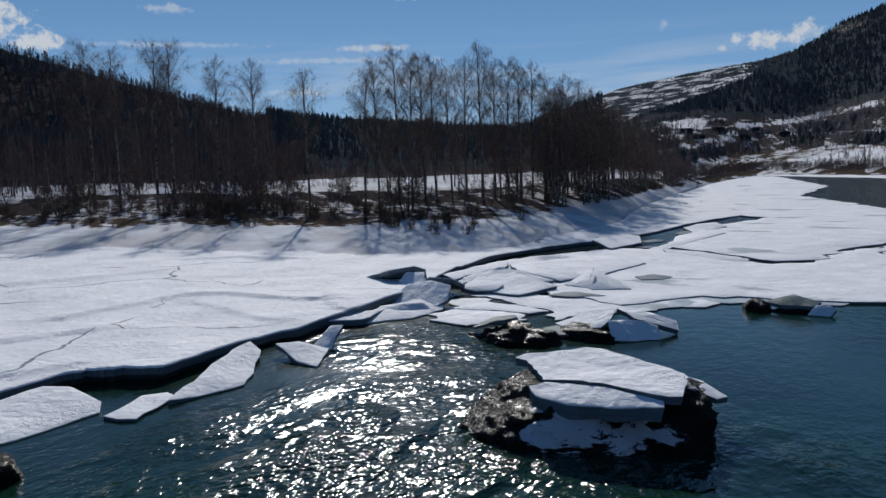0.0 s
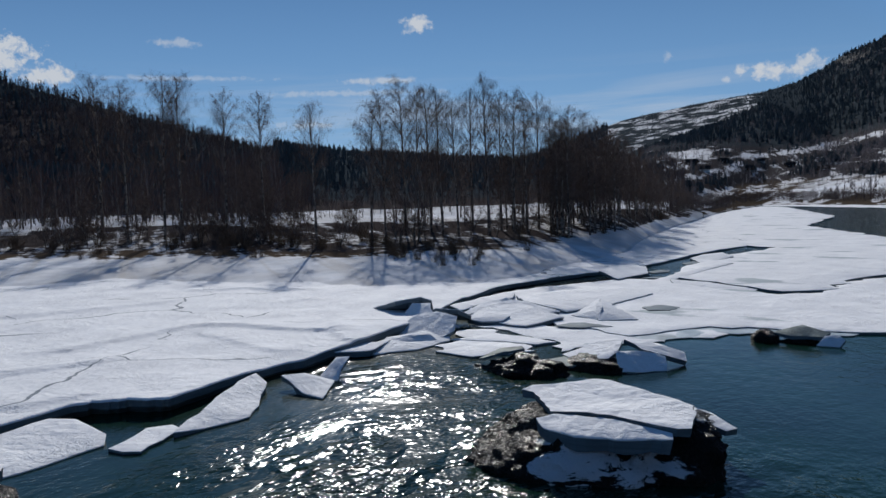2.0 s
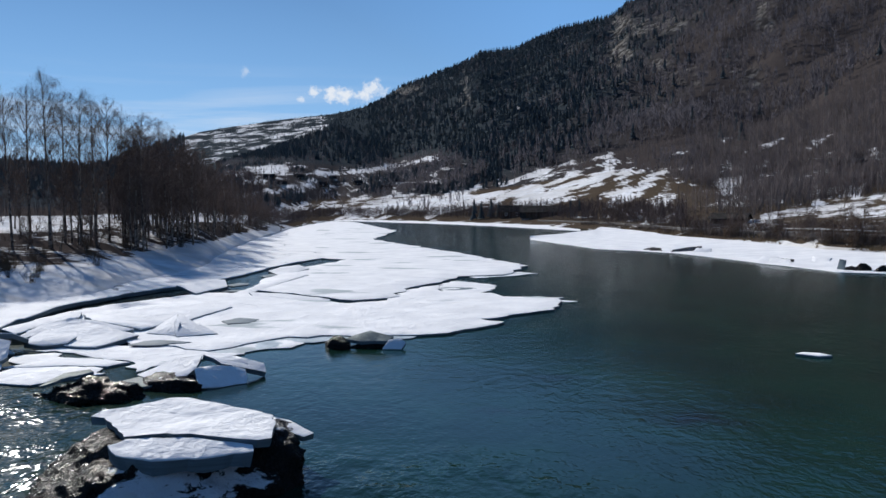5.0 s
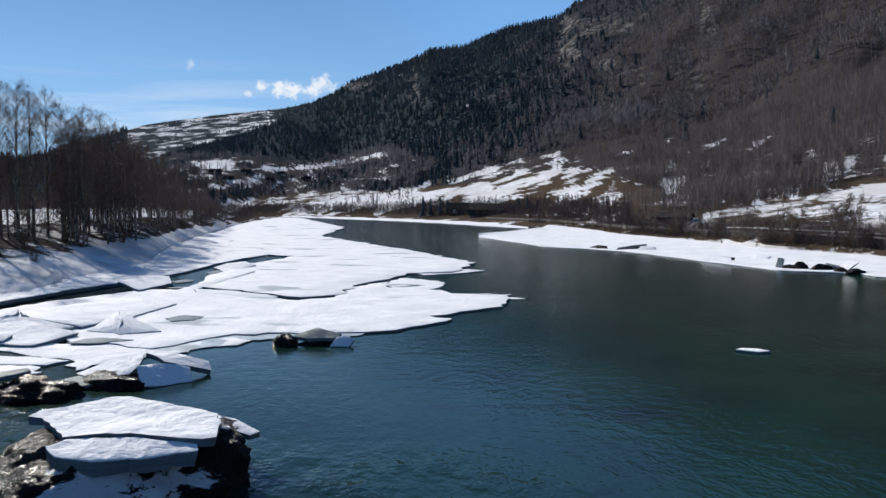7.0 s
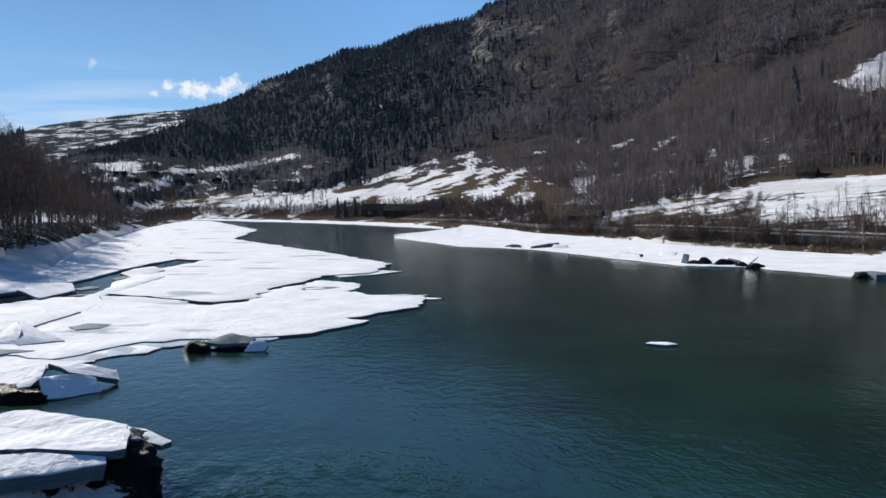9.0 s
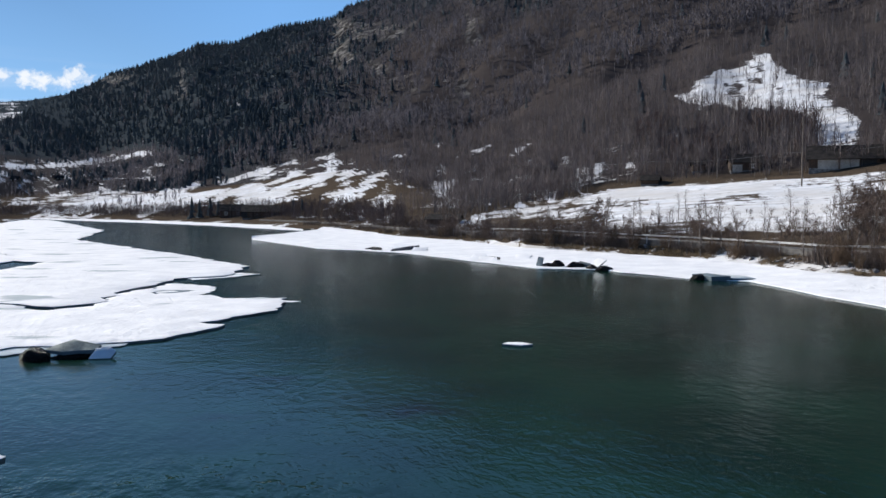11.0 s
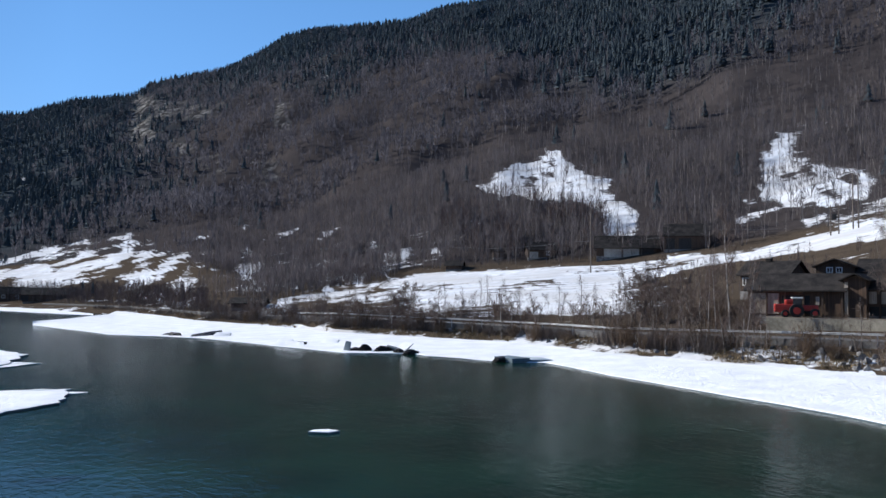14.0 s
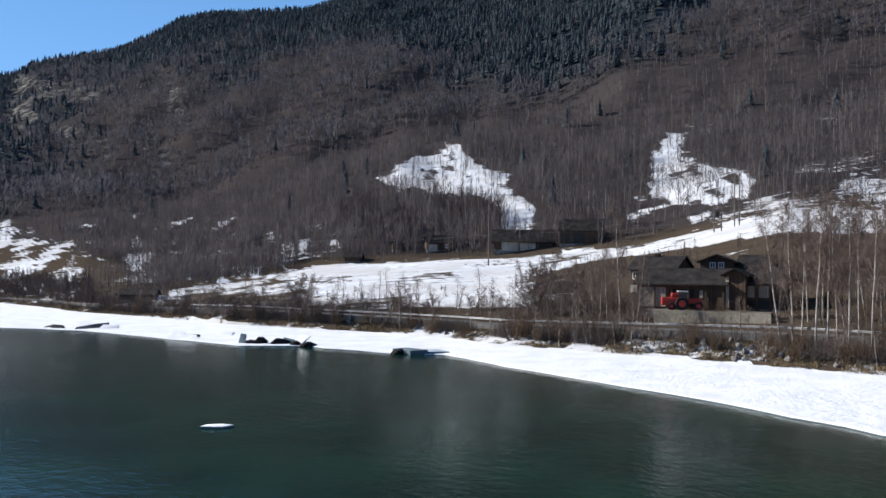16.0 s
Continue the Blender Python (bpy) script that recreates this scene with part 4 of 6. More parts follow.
floe([(-12.5, 33.0, .72), (-11.7, 33.85, .72), (-10.7, 34.15, .48), (-10.4, 33.4, .06), (-11.4, 32.5, .05), (-12.2, 32.3, .1)], 0.16, label=TILTED, cell=0.22, seed=58, wobble=0.14, step=0.35, relief=0.07)
floe([(-15.8, 32.9, .15), (-15.0, 33.3, .3), (-14.2, 32.9, .3), (-13.9, 32.1, .2), (-15.0, 31.9, .12)], 0.15, label=TILTED, cell=0.4, seed=59, top=DULL_ICE)
floe([(-18.3, 31.4, .3), (-17.6, 32.1, .7), (-16.6, 32.3, .82), (-16.2, 31.8, .8), (-16.9, 31.2, .72), (-17.8, 30.9, .45)], 0.1, label="dull wet ice sheet draped over the rock", cell=0.3, seed=60, top=DULL_ICE)
floe([(-22.6, 9.6, .9), (-21.9, 11.3, .9), (-21.1, 11.4, .85), (-20.6, 10.9, .82), (-20.2, 9.9, .8), (-20.7, 8.9, .82)], 0.32, label="thick ice cap lying on a wet rock", cell=0.4, seed=19)

# the jam between the left sheet and the middle one
floe([(-32.6, 41.8, .5), (-29.5, 40.5, 1.3), (-28.3, 41.6, 1.5), (-27.6, 41.8, 1.3), (-27.9, 42.4, .6), (-30.3, 42.8, .6)], 0.3, seed=20, cell=0.5)
floe([(-27.7, 41.4, .5), (-26.2, 40.0, 1.1), (-24.6, 40.0, 1.1), (-24.1, 40.6, .7), (-24.9, 41.6, .5)], 0.3, seed=27, cell=0.5)
floe([(-28.9, 39.9, .15), (-28.6, 41.1, 1.15), (-27.3, 41.2, 1.2), (-26.5, 40.2, .8), (-27.0, 39.4, .1)], 0.2, seed=21, cell=0.4, label="upended slab of ice in the jam")
floe([(-24.8, 41.2, .4), (-23.9, 42.1, .6), (-22.6, 42.6, .5), (-22.5, 41.5, .35), (-23.6, 40.9, .3)], 0.3, seed=26, cell=0.5)
floe([(-26.7, 43.8, .25), (-26.2, 45.6, .7), (-24.9, 46.4, 1.0), (-23.6, 46.5, .8), (-21, 46.2, .35), (-22.8, 43.2, .2), (-24.9, 42.1, .2)], 0.3, seed=28, cell=0.6)
floe([(-23.9, 46.9, .8), (-26.6, 51, .55), (-25, 55.7, .45), (-22.5, 60, .35), (-18.8, 57.4, .25), (-19.7, 49.5, .25), (-20.8, 46.6, .3), (-22.6, 46.6, .6)], 0.3, seed=29, relief=0.06)
floe([(-28.8, 45.7, .4), (-28.8, 50.8, .45), (-27.8, 53.2, .45), (-27.0, 51.3, .35), (-27.3, 46.6, .35), (-27.3, 44.6, .3)], 0.3, seed=30)
floe([(-28.7, 39.2, .4), (-27.7, 40.6, .5), (-26.1, 40.1, .4), (-25.8, 37.0, .25), (-26.7, 35.6, .3)], 0.3, seed=77, cell=0.6)
BLUE = "shaded blue-grey slab of ice tipped up in the jam"
floe([(-26.6, 36.4, .1), (-26.3, 37.9, .95), (-24.8, 38.0, 1.25), (-23.2, 37.6, 1.1), (-22.8, 36.6, .5), (-23.3, 35.6, .08), (-24.8, 35.6, .08)], 0.25, seed=22, label=BLUE, cell=0.4, relief=0.05)
floe([(-25.4, 32.4, .1), (-25.3, 33.4, .3), (-24.2, 34.4, .5), (-23.5, 35.3, .45), (-23.1, 35.3, .2), (-23.5, 34.1, .08), (-24.5, 32.8, .06)], 0.2, seed=25, label=BLUE, cell=0.4, relief=0.04)
floe([(-20.1, 45.7, .2), (-19.3, 48.5, .95), (-18.2, 46, .75), (-17.8, 44.6, .18)], 0.2, seed=23)
floe([(-19.2, 48.4, .95), (-15.8, 45.5, .2), (-17.8, 44.4, .2), (-18.6, 46, .75)], 0.2, seed=24)
# thin wet plates and the slushy margin of the middle sheet
MARGIN = "thin wet plate of slushy ice at the edge of the sheet"
floe([(-22.6, 34.3), (-22.3, 35.2), (-21.9, 36.7), (-20.6, 36.8), (-18.0, 36.2), (-17.8, 35.1), (-19.3, 32.9), (-20.9, 33.0)], 0.1, 0.08, MARGIN, seed=31, top=SLUSH, wobble=0.2, step=0.45)
floe([(-23.8, 38.7), (-22.3, 39.8), (-20.9, 38.4), (-20.7, 37.1), (-21.6, 36.9), (-23.4, 37.6)], 0.12, 0.1, MARGIN, seed=32, top=SLUSH, wobble=0.2, step=0.45)
floe([(-23.8, 40.6), (-21.6, 42.3), (-19.2, 42.1), (-16.6, 43.7), (-14.1, 42.6), (-11.3, 44.2), (-10.2, 43.2), (-10.6, 41.7), (-12.2, 41.6), (-13.0, 39.1), (-14.8, 39.1), (-16.1, 35.4), (-17.1, 36.5), (-17.2, 37.7),
      (-20.2, 39.1), (-22.1, 40.2)], 0.1, 0.07, MARGIN, seed=33, top=SLUSH, wobble=0.25, step=0.5)
floe([(-20.4, 38.6), (-19.4, 38.9), (-18.3, 38.4), (-18.2, 37.4), (-19.6, 37.0)], 0.1, 0.06, MARGIN, seed=34, top=ICE, wobble=0.2, step=0.4)
floe([(-16, 37.5), (-13.3, 39.2), (-11.8, 41.3), (-10.3, 43.3), (-8.8, 44.1), (-4.8, 44.7), (-4.3, 46.2), (-9.5, 46.5), (-12, 46), (-14, 43), (-17, 41)], 0.06, 0.06, MARGIN, seed=37, top=WET_ICE, wobble=0.3, step=0.45)
floe([(-7.9, 42.4, .42), (-7.4, 42.7, .58), (-6.6, 42.9, .78), (-5.3, 42.4, .55), (-5.6, 41.9, .4), (-7.0, 42.0, .35)], 0.16, label="dull grey-green ice slab lying across the rocks", seed=38, cell=0.3, top=DULL_ICE)
floe([(-5.8, 41.5, .05), (-5.5, 42.0, .45), (-4.9, 42.1, .5), (-4.6, 41.9, .3), (-4.8, 41.4, .05)], 0.15, label="small white slab leaning on the rock", seed=39, cell=0.3)
# broken rims of the open channel
RIMS = "tipped slab along the open channel"
floe([(-27.2, 68.0, .75), (-24.6, 65.8, .3), (-23.7, 71.0, .3), (-25.0, 74.5, .6), (-27.0, 73.0, .8)], 0.28, label=RIMS, seed=120)
floe([(-24.8, 88.0, .3), (-24.2, 91, .5), (-22.5, 93, .6), (-20.9, 91, .3), (-22.3, 84, .1)], 0.25, label=RIMS, seed=121)
floe([(-22.3, 65.5, .06), (-21.2, 72.5, .3), (-20.2, 84.6, .34), (-19.3, 83.8, .24), (-20.2, 71.0, .2), (-20.9, 65.4, .06)], 0.16, label=RIMS, seed=122)
floe([(-20.3, 66.2, .36), (-16.6, 64.6, .36), (-12.6, 62.1, .22), (-12.8, 61.5, .1), (-16, 62.4, .1), (-19.4, 64.6, .1)], 0.16, label=RIMS, seed=123)
floe([(-5.1, 72.2), (-4.6, 76.2), (-3.5, 78.5), (0.2, 74.1), (-0.2, 69.7), (-1.7, 67.2), (-4.2, 67.9)], 0.1, 0.07, MARGIN, seed=124, top=SLUSH, wobble=0.3, step=0.5)
floe([(-0.4, 63.2), (2.3, 63.0), (5.0, 62.8), (6.3, 62.0), (4.8, 61.4), (2.9, 60.4), (0.3, 61.2)], 0.1, 0.05, MARGIN, seed=125, top=SLUSH, wobble=0.3, step=0.5)
floe([(-3.6, 84.7), (-1.2, 86.9), (2.5, 88.3), (4.6, 86.4), (0.9, 82.9), (-2.0, 81.4)], 0.1, 0.07, MARGIN, seed=126, top=SLUSH, wobble=0.3, step=0.5)
LENS = "grey lens of meltwater ice on the sheet"
floe([(-19.4, 41.8), (-19.0, 42.9), (-18.2, 43.3), (-16.3, 42.7), (-17.7, 41.6)], 0.06, 0.19, LENS, seed=35, top=ICE, wobble=0.15, step=0.4)
floe([(-17.3, 50.5), (-16.5, 51.9), (-15.1, 51.3), (-15.2, 49.7), (-16.5, 49.3)], 0.06, 0.19, LENS, seed=36, top=ICE, wobble=0.15, step=0.4)
chips = random.Random(31)
for k in range(46):
    x, y = chips.uniform(-31, -21), chips.uniform(37, 50)
    if x > -31 + (y - 37) * 0.05 and (x + 24) ** 2 / 60 + (y - 43) ** 2 / 60 < 1.1:
        size, tip = chips.uniform(0.3, 0.9), chips.uniform(-0.3, 0.3)
        corners = [(x + size * math.cos(a) * chips.uniform(0.6, 1.2), y + size * math.sin(a) * chips.uniform(0.6, 1.2)) for a in (0.3, 1.5, 2.8, 4.1, 5.3)]
        floe([(px, py, 0.22 + tip * (px - x)) for px, py in corners], chips.uniform(0.15, 0.3), seed=40 + k, cell=0.5, top=chips.choice((SNOW, ICE, SNOW)), label="small broken piece of ice in the jam")
# thin plates in the open channel behind the middle sheet
THIN = "thin plate of ice floating in the open channel"
for k, (x, y, w, d) in enumerate(((-25.2, 71.5, 1.6, 1.4), (-24.0, 75.0, 1.0, 1.6), (-22.3, 69.5, 1.4, 0.7), (-19.0, 65.8, 1.7, 0.5), (-15.0, 64.3, 1.5, 0.4), (-6.4, 78.5, 1.6, 1.6), (-3.6, 71.0, 2.2, 1.2), (-23.6, 85.0, 0.9, 2.6))):
    floe([(x - w, y - d * 0.3), (x - w * 0.3, y + d), (x + w * 0.7, y + d * 0.8), (x + w, y - d * 0.1), (x, y - d)], 0.12, 0.08, label=THIN, seed=110 + k, cell=0.8, top=chips.choice((SNOW, ICE)))

# ---- woods ----
class Bundle:
    """Gathers tubes and slivers into one triangle mesh."""

    def __init__(self):
        self.v, self.f, self.count = [], [], 0

    def add(self, verts, faces):
        self.v.append(np.asarray(verts, float))
        self.f.append(np.asarray(faces, int) + self.count)
        self.count += len(verts)

    def tube(self, path, radii, sides):
        path = np.asarray(path, float)
        way = np.gradient(path, axis=0)
        way /= np.linalg.norm(way, axis=1, keepdims=True) + 1e-9
        ref = np.where(np.abs(way[:, 2:]) > 0.9, [[1.0, 0, 0]], [[0, 0, 1.0]])
        u = np.cross(way, ref)
        u /= np.linalg.norm(u, axis=1, keepdims=True) + 1e-9
        w = np.cross(way, u)
        a = np.arange(sides) * 2 * np.pi / sides
        ring = path[:, None] + np.asarray(radii)[:, None, None] * (np.cos(a)[None, :, None] * u[:, None] + np.sin(a)[None, :, None] * w[:, None])
        i = np.arange(len(path) * sides).reshape(-1, sides)
        p, q = i[:-1], i[1:]
        pn, qn = np.roll(p, -1, 1), np.roll(q, -1, 1)
        self.add(ring.reshape(-1, 3), np.concatenate([np.stack([p, pn, q], -1).reshape(-1, 3), np.stack([pn, qn, q], -1).reshape(-1, 3)]))

    def sliver(self, a, b, width, rng):
        a, b = np.asarray(a, float), np.asarray(b, float)
        side = np.cross(b - a, rng.normal(size=3))
        side *= width / (np.linalg.norm(side) + 1e-9) / 2
        self.add([a - side, a + side, b], [[0, 1, 2]])

    def arrays(self):
        return np.concatenate(self.v), np.concatenate(self.f)

    def mesh(self, name, mat):
        return mesh_of(name, *self.arrays(), [mat], True)


def birch_meshes(seed, tall, spread, limbs, lean=0.03, bare=0.3, stems=1, busy=1.0, thick=1.0, twigs=6, fine=0.022, steep=1.0, oval=False):
    """Trunk and crown of a leafless birch: limbs swept upwards, fine drooping twigs."""
    rng = np.random.default_rng(seed)
    trunk, crown = Bundle(), Bundle()
    for s in range(stems):
        off = rng.normal(size=2) * 0.35 * (stems > 1)
        slope = rng.normal(size=2) * lean * (1 + 2 * (stems > 1))
        h = tall * (1 if s == 0 else rng.uniform(0.6, 0.92))
        t = np.linspace(0, 1, 12)
        bend = np.cumsum(rng.normal(size=(12, 2)) * 0.07, 0)
        path = np.stack([off[0] + slope[0] * h * t + bend[:, 0] * t, off[1] + slope[1] * h * t + bend[:, 1] * t, h * t - 0.3 * (t == 0)], -1)
        rad = thick * ((0.0075 * h + 0.03) * (1 - t) ** 0.8 + 0.012)
        trunk.tube(path, rad, 6)
        for k in range(limbs // stems):
            f = bare + (0.97 - bare) * (k + rng.random()) / (limbs // stems)
            root = np.array([np.interp(f, t, path[:, i]) for i in range(3)])
            ang = rng.random() * 2 * np.pi
            long = spread * h * (0.14 + 1.0 * (1 - f) ** 0.7) * rng.uniform(0.6, 1.15)
            if oval:
                long = spread * h * (0.12 + 0.95 * math.sin(math.pi * min(1, 0.14 + 0.84 * (f - bare) / (0.97 - bare))) ** 0.8) * rng.uniform(0.65, 1.15)
            out = np.array([np.cos(ang), np.sin(ang), 0])
            u = np.linspace(0, 1, 5)
            rise = rng.uniform(0.7, 1.3) * steep
            limb = root + out * (long * u ** 0.85)[:, None] + np.array([0, 0, 1.0]) * (long * rise * (u - (0.42 if oval else 0.0) * u ** 2))[:, None] + rng.normal(size=(5, 3)) * 0.06 * long * u[:, None]
            crown.tube(limb, ((0.011 + 0.007 * long) if oval else (0.02 + 0.012 * long)) * (1 - u) + 0.006, 3)
            for _ in range(int(busy * ((1.5 + long * 2.4) if oval else (4 + long * 1.6)))):
                g = rng.uniform(0.25, 1)
                base = np.array([np.interp(g, u, limb[:, i]) for i in range(3)])
                d = out * rng.uniform(0.1, 1.0) + rng.normal(size=3) * 0.55 + np.array([0, 0, 0.45])
                tip = base + d * long * rng.uniform(0.2, 0.42)
                crown.sliver(base, tip, 0.022 if oval else 0.034, rng)
                for _ in range(twigs):
                    e = base + (tip - base) * rng.uniform(0, 1) + rng.normal(size=3) * 0.16
                    crown.sliver(e, e + rng.normal(size=3) * 0.5 + (tip - base) * 0.45 + np.array([0, 0, rng.uniform(-1.3, 0.1) if oval else rng.uniform(-0.9, 0.25)]), fine, rng)
    return trunk.mesh("trunk", BARK), crown.mesh("crown", TWIG)


def tree(name, meshes, x, y, turn, size, label, category, group, sink=0.15):
    base = new(name)
    for nm, me in zip(("trunk", "crown"), meshes):
        ob = new(nm, me)
        ob.parent = base
    z = float(height(np.array(x), np.array(y)))
    base.matrix_basis = pose(x, y, z - sink, 0, 0, turn) @ Matrix.Diagonal((size, size, size, 1))
    return tagged(base, label, category, group)


def polar(az, r):
    return r * math.sin(radians(az)), r * math.cos(radians(az))


BIRCH = [birch_meshes(40 + k, 20.0, s, l, 0.025, b, busy=1.15, twigs=9, fine=0.016, steep=2.1, oval=True) for k, (s, l, b) in enumerate(((0.115, 62, 0.3), (0.14, 58, 0.28), (0.1, 60, 0.33), (0.125, 62, 0.26), (0.15, 56, 0.3)))]
YOUNG = [birch_meshes(50 + k, 12.0, 0.2, 24, 0.04, 0.25, twigs=7, fine=0.03) for k in range(4)]
ALDER = [birch_meshes(60 + k, 9.0, 0.30, 27, 0.10, 0.12, 3, busy=1.0, twigs=8, fine=0.044) for k in range(4)]
SAPLING = [birch_meshes(70 + k, 6.0, 0.17, 14, 0.09, 0.15, 1 + k % 2, busy=0.7, thick=0.7, twigs=4) for k in range(5)]
rng = random.Random(5)
# tall birches along the left terrace: bearing, distance past the top of the bank, height
for az, past, tall in ((-55.1, 26, 26), (-53.6, 20, 25), (-51.3, 22, 25), (-50.2, 24, 25), (-47.3, 22, 21.5), (-44.8, 22, 20.5), (-41.3, 4, 18.2), (-37.5, 22, 17.5), (-36.5, 14, 18),
                       (-35.1, 18, 20), (-34.2, 12, 18.5), (-33.3, 20, 19), (-32.5, 15, 18.8), (-31.4, 12, 17), (-30.4, 18, 18.5), (-29.2, 12, 20), (-28.4, 18, 18), (-27.5, 14, 18),
                       (-26.6, 12, 17.5), (-25.8, 14, 17.8), (-24.8, 12, 17), (-23.7, 12, 17.2), (-22.7, 12, 16.8), (-21.6, 12, 16.2), (-20.6, 12, 15.0)):
    near = 0.4 if az < -37 else 0.8
    x, y = polar(az, float(lines(np.array(az))[4][0]) + past * near)
    tree("birch", rng.choice(BIRCH), x, y, rng.uniform(0, 360), tall * (0.93 if az < -37 else 0.99) / 19.2, "tall leafless birch on the snowy bank", "birch", "birches on the left bank")
for k in range(92):
    az = rng.uniform(*((-68, -43), (-68, -43), (-26, -17.5), (-43, -26), (-25, -18))[k % 5])
    x, y = polar(az, float(lines(np.array(az))[4][0]) + rng.uniform(8, 50))
    tree("birch", rng.choice(YOUNG), x, y, rng.uniform(0, 360), rng.uniform(0.55, 1.1), "leafless young birch on the snowy bank", "birch", "birches on the left bank")
for _ in range(70):
    az = rng.uniform(-25, -15.6)
    x, y = polar(az, float(lines(np.array(az))[4][0]) + rng.uniform(-4, 22))
    tall = (math.hypot(x, y) * math.tan(radians(float(np.interp(az, (-25, -24, -20.5, -17.7, -15.5), (5.6, 5.4, 4.2, 2.1, 0.4))))) + 5.0) * rng.uniform(0.6, 1.0)
    tree("birch", rng.choice(YOUNG), x, y, rng.uniform(0, 360), max(tall, 3.0) / 12, "leafless young birch in the dense stand at the point", "birch", "birches on the left bank")
for _ in range(78):
    az = rng.uniform(-70, -15.5)
    x, y = polar(az, float(lines(np.array(az))[4][0]) + abs(rng.gauss(0, 12)) + 1)
    tree("alder", rng.choice(ALDER), x, y, rng.uniform(0, 360), rng.uniform(0.35, 0.95), "bare many-stemmed alder on the river bank", "alder", "alders on the left bank")


def bare_sketch(seed, twigs=18, wide=0.2):
    """A leafless tree of few triangles, 10 m tall, for the woods far off; trunk triangles first. The twigs fill a rounded crown."""
    r = np.random.default_rng(seed)
    b = Bundle()
    b.tube([(0, 0, -0.5), (r.normal() * 0.5, r.normal() * 0.5, 8.8)], [0.11, 0.03], 3)
    reach = r.uniform(1.7, 2.7)
    for k in range(twigs):
        f, a = r.random(), r.random() * 6.283
        z = 2.4 + 7.0 * f
        out = reach * np.sqrt(max(0.05, 1 - (2.1 * (f - 0.42)) ** 2)) * r.random() ** 0.4
        tip = np.array([np.cos(a) * out, np.sin(a) * out, z])
        root = np.array([np.cos(a) * out * 0.35, np.sin(a) * out * 0.35, z - r.uniform(1.0, 2.4)])
        b.sliver(root, tip + r.normal(size=3) * 0.2, wide, r)
    return b.arrays()


def spruce_sketch(seed):
    """A spruce of four ragged tiers, 10 m tall."""
    r = np.random.default_rng(seed)
    b = Bundle()
    for k in range(4):
        z0, z1 = 0.5 + k * 2.2, 3.6 + k * 2.15
        w = 2.5 * (1 - k / 4.7)
        a = np.arange(5) * 2 * np.pi / 5 + r.random() * 6
        ring = np.stack([np.cos(a) * w * r.uniform(0.65, 1.15, 5), np.sin(a) * w * r.uniform(0.65, 1.15, 5), z0 + r.uniform(-0.5, 0.5, 5)], -1)
        b.add(np.vstack([ring, [[0, 0, z1]]]), [[i, (i + 1) % 5, 5] for i in range(5)])
    return b.arrays()


def woods(name, label, category, sketches, mats, x, y, size, seed, trunk_faces=0):
    """One joined mesh of many far trees."""
    r = np.random.default_rng(seed)
    z = height(x, y)
    turn, kind = r.random(len(x)) * 6.283, r.integers(0, len(sketches), len(x))
    vs, fs, ms, count = [], [], [], 0
    for k, (v, f) in enumerate(sketches):
        at = np.nonzero(kind == k)[0]
        c, s = np.cos(turn[at])[:, None], np.sin(turn[at])[:, None]
        wide = size[at][:, None] * r.uniform(0.8, 1.25, (len(at), 1))
        p = np.stack([(v[:, 0] * c - v[:, 1] * s) * wide + x[at][:, None], (v[:, 0] * s + v[:, 1] * c) * wide + y[at][:, None],
                      v[:, 2] * size[at][:, None] + z[at][:, None]], -1)
        vs.append(p.reshape(-1, 3))
        fs.append((f[None] + (np.arange(len(at)) * len(v))[:, None, None] + count).reshape(-1, 3))
        ms.append(np.tile(np.where(np.arange(len(f)) < trunk_faces, len(mats) - 1, 0), len(at)))
        count += p.shape[0] * p.shape[1]
    me = mesh_of(name, np.concatenate(vs), np.concatenate(fs), mats, False, np.concatenate(ms))
    return tagged(new(name, me), label, category, kind="stuff")


def scatter(seed, count, az0, az1, near, far, power=0.5):
    """Random spots between two main lines of the land, even over the ground."""
    r = np.random.default_rng(seed)
    az = r.uniform(az0, az1, count)
    rows = lines(az)
    rows = [p[0] for p in rows]
    a, b = near(rows), far(rows)
    d = np.sqrt(a * a + (b * b - a * a) * r.random(count) ** (power * 2))
    return az, d, d * np.sin(np.radians(az)), d * np.cos(np.radians(az)), r


BARE = [bare_sketch(k, 26, 0.13) for k in range(6)]
BROAD = [bare_sketch(k + 30, 25, 0.38) for k in range(6)]
SPRUCE = [spruce_sketch(k) for k in range(5)]


def az_x(az, r):
    return r * np.sin(np.radians(az))


def az_y(az, r):
    return r * np.cos(np.radians(az))


def clear(az, r):
    """True where the slope is wooded."""
    x, y = az_x(az, r), az_y(az, r)
    open_land = np.maximum.reduce([open_ground(x, y), blob(az, r, 58.5, 215, 5.5, 14), blob(az, r, 65.5, 240, 3.5, 22), crag_cover(x, y) * np.where(az > 38, 1.0, 0.7)])
    el = view_angle(x, y)
    open_land = np.maximum(open_land, (np.maximum(specks(az, el), specks(az, el + 0.45)) > 0.02) * 0.8)
    lone = np.sin(x * 37.7 + y * 91.3) * 43758.5
    return (open_land < 0.4) | (lone - np.floor(lone) < 0.13 + 0.12 * (crag_cover(x, y) < 0.1))


az, d, x, y, r = scatter(1, 33000, -8, 72, lambda k: k[6] + 4, lambda k: k[8] * 0.97)
keep = clear(az, d) & (r.random(len(az)) < 1 - 0.9 * conifers(x, y))
close = keep & (d < 480)
woods("bare_wood", "leafless birch wood on the lower mountain slope", "woods", BARE, [FAR_TWIG, FAR_TRUNK], x[close], y[close], r.uniform(0.5, 1.15, close.sum()) * np.interp(az[close], (8, 12, 22, 28), (1, 0.75, 0.75, 1)), 2, 6)
keep &= ~close
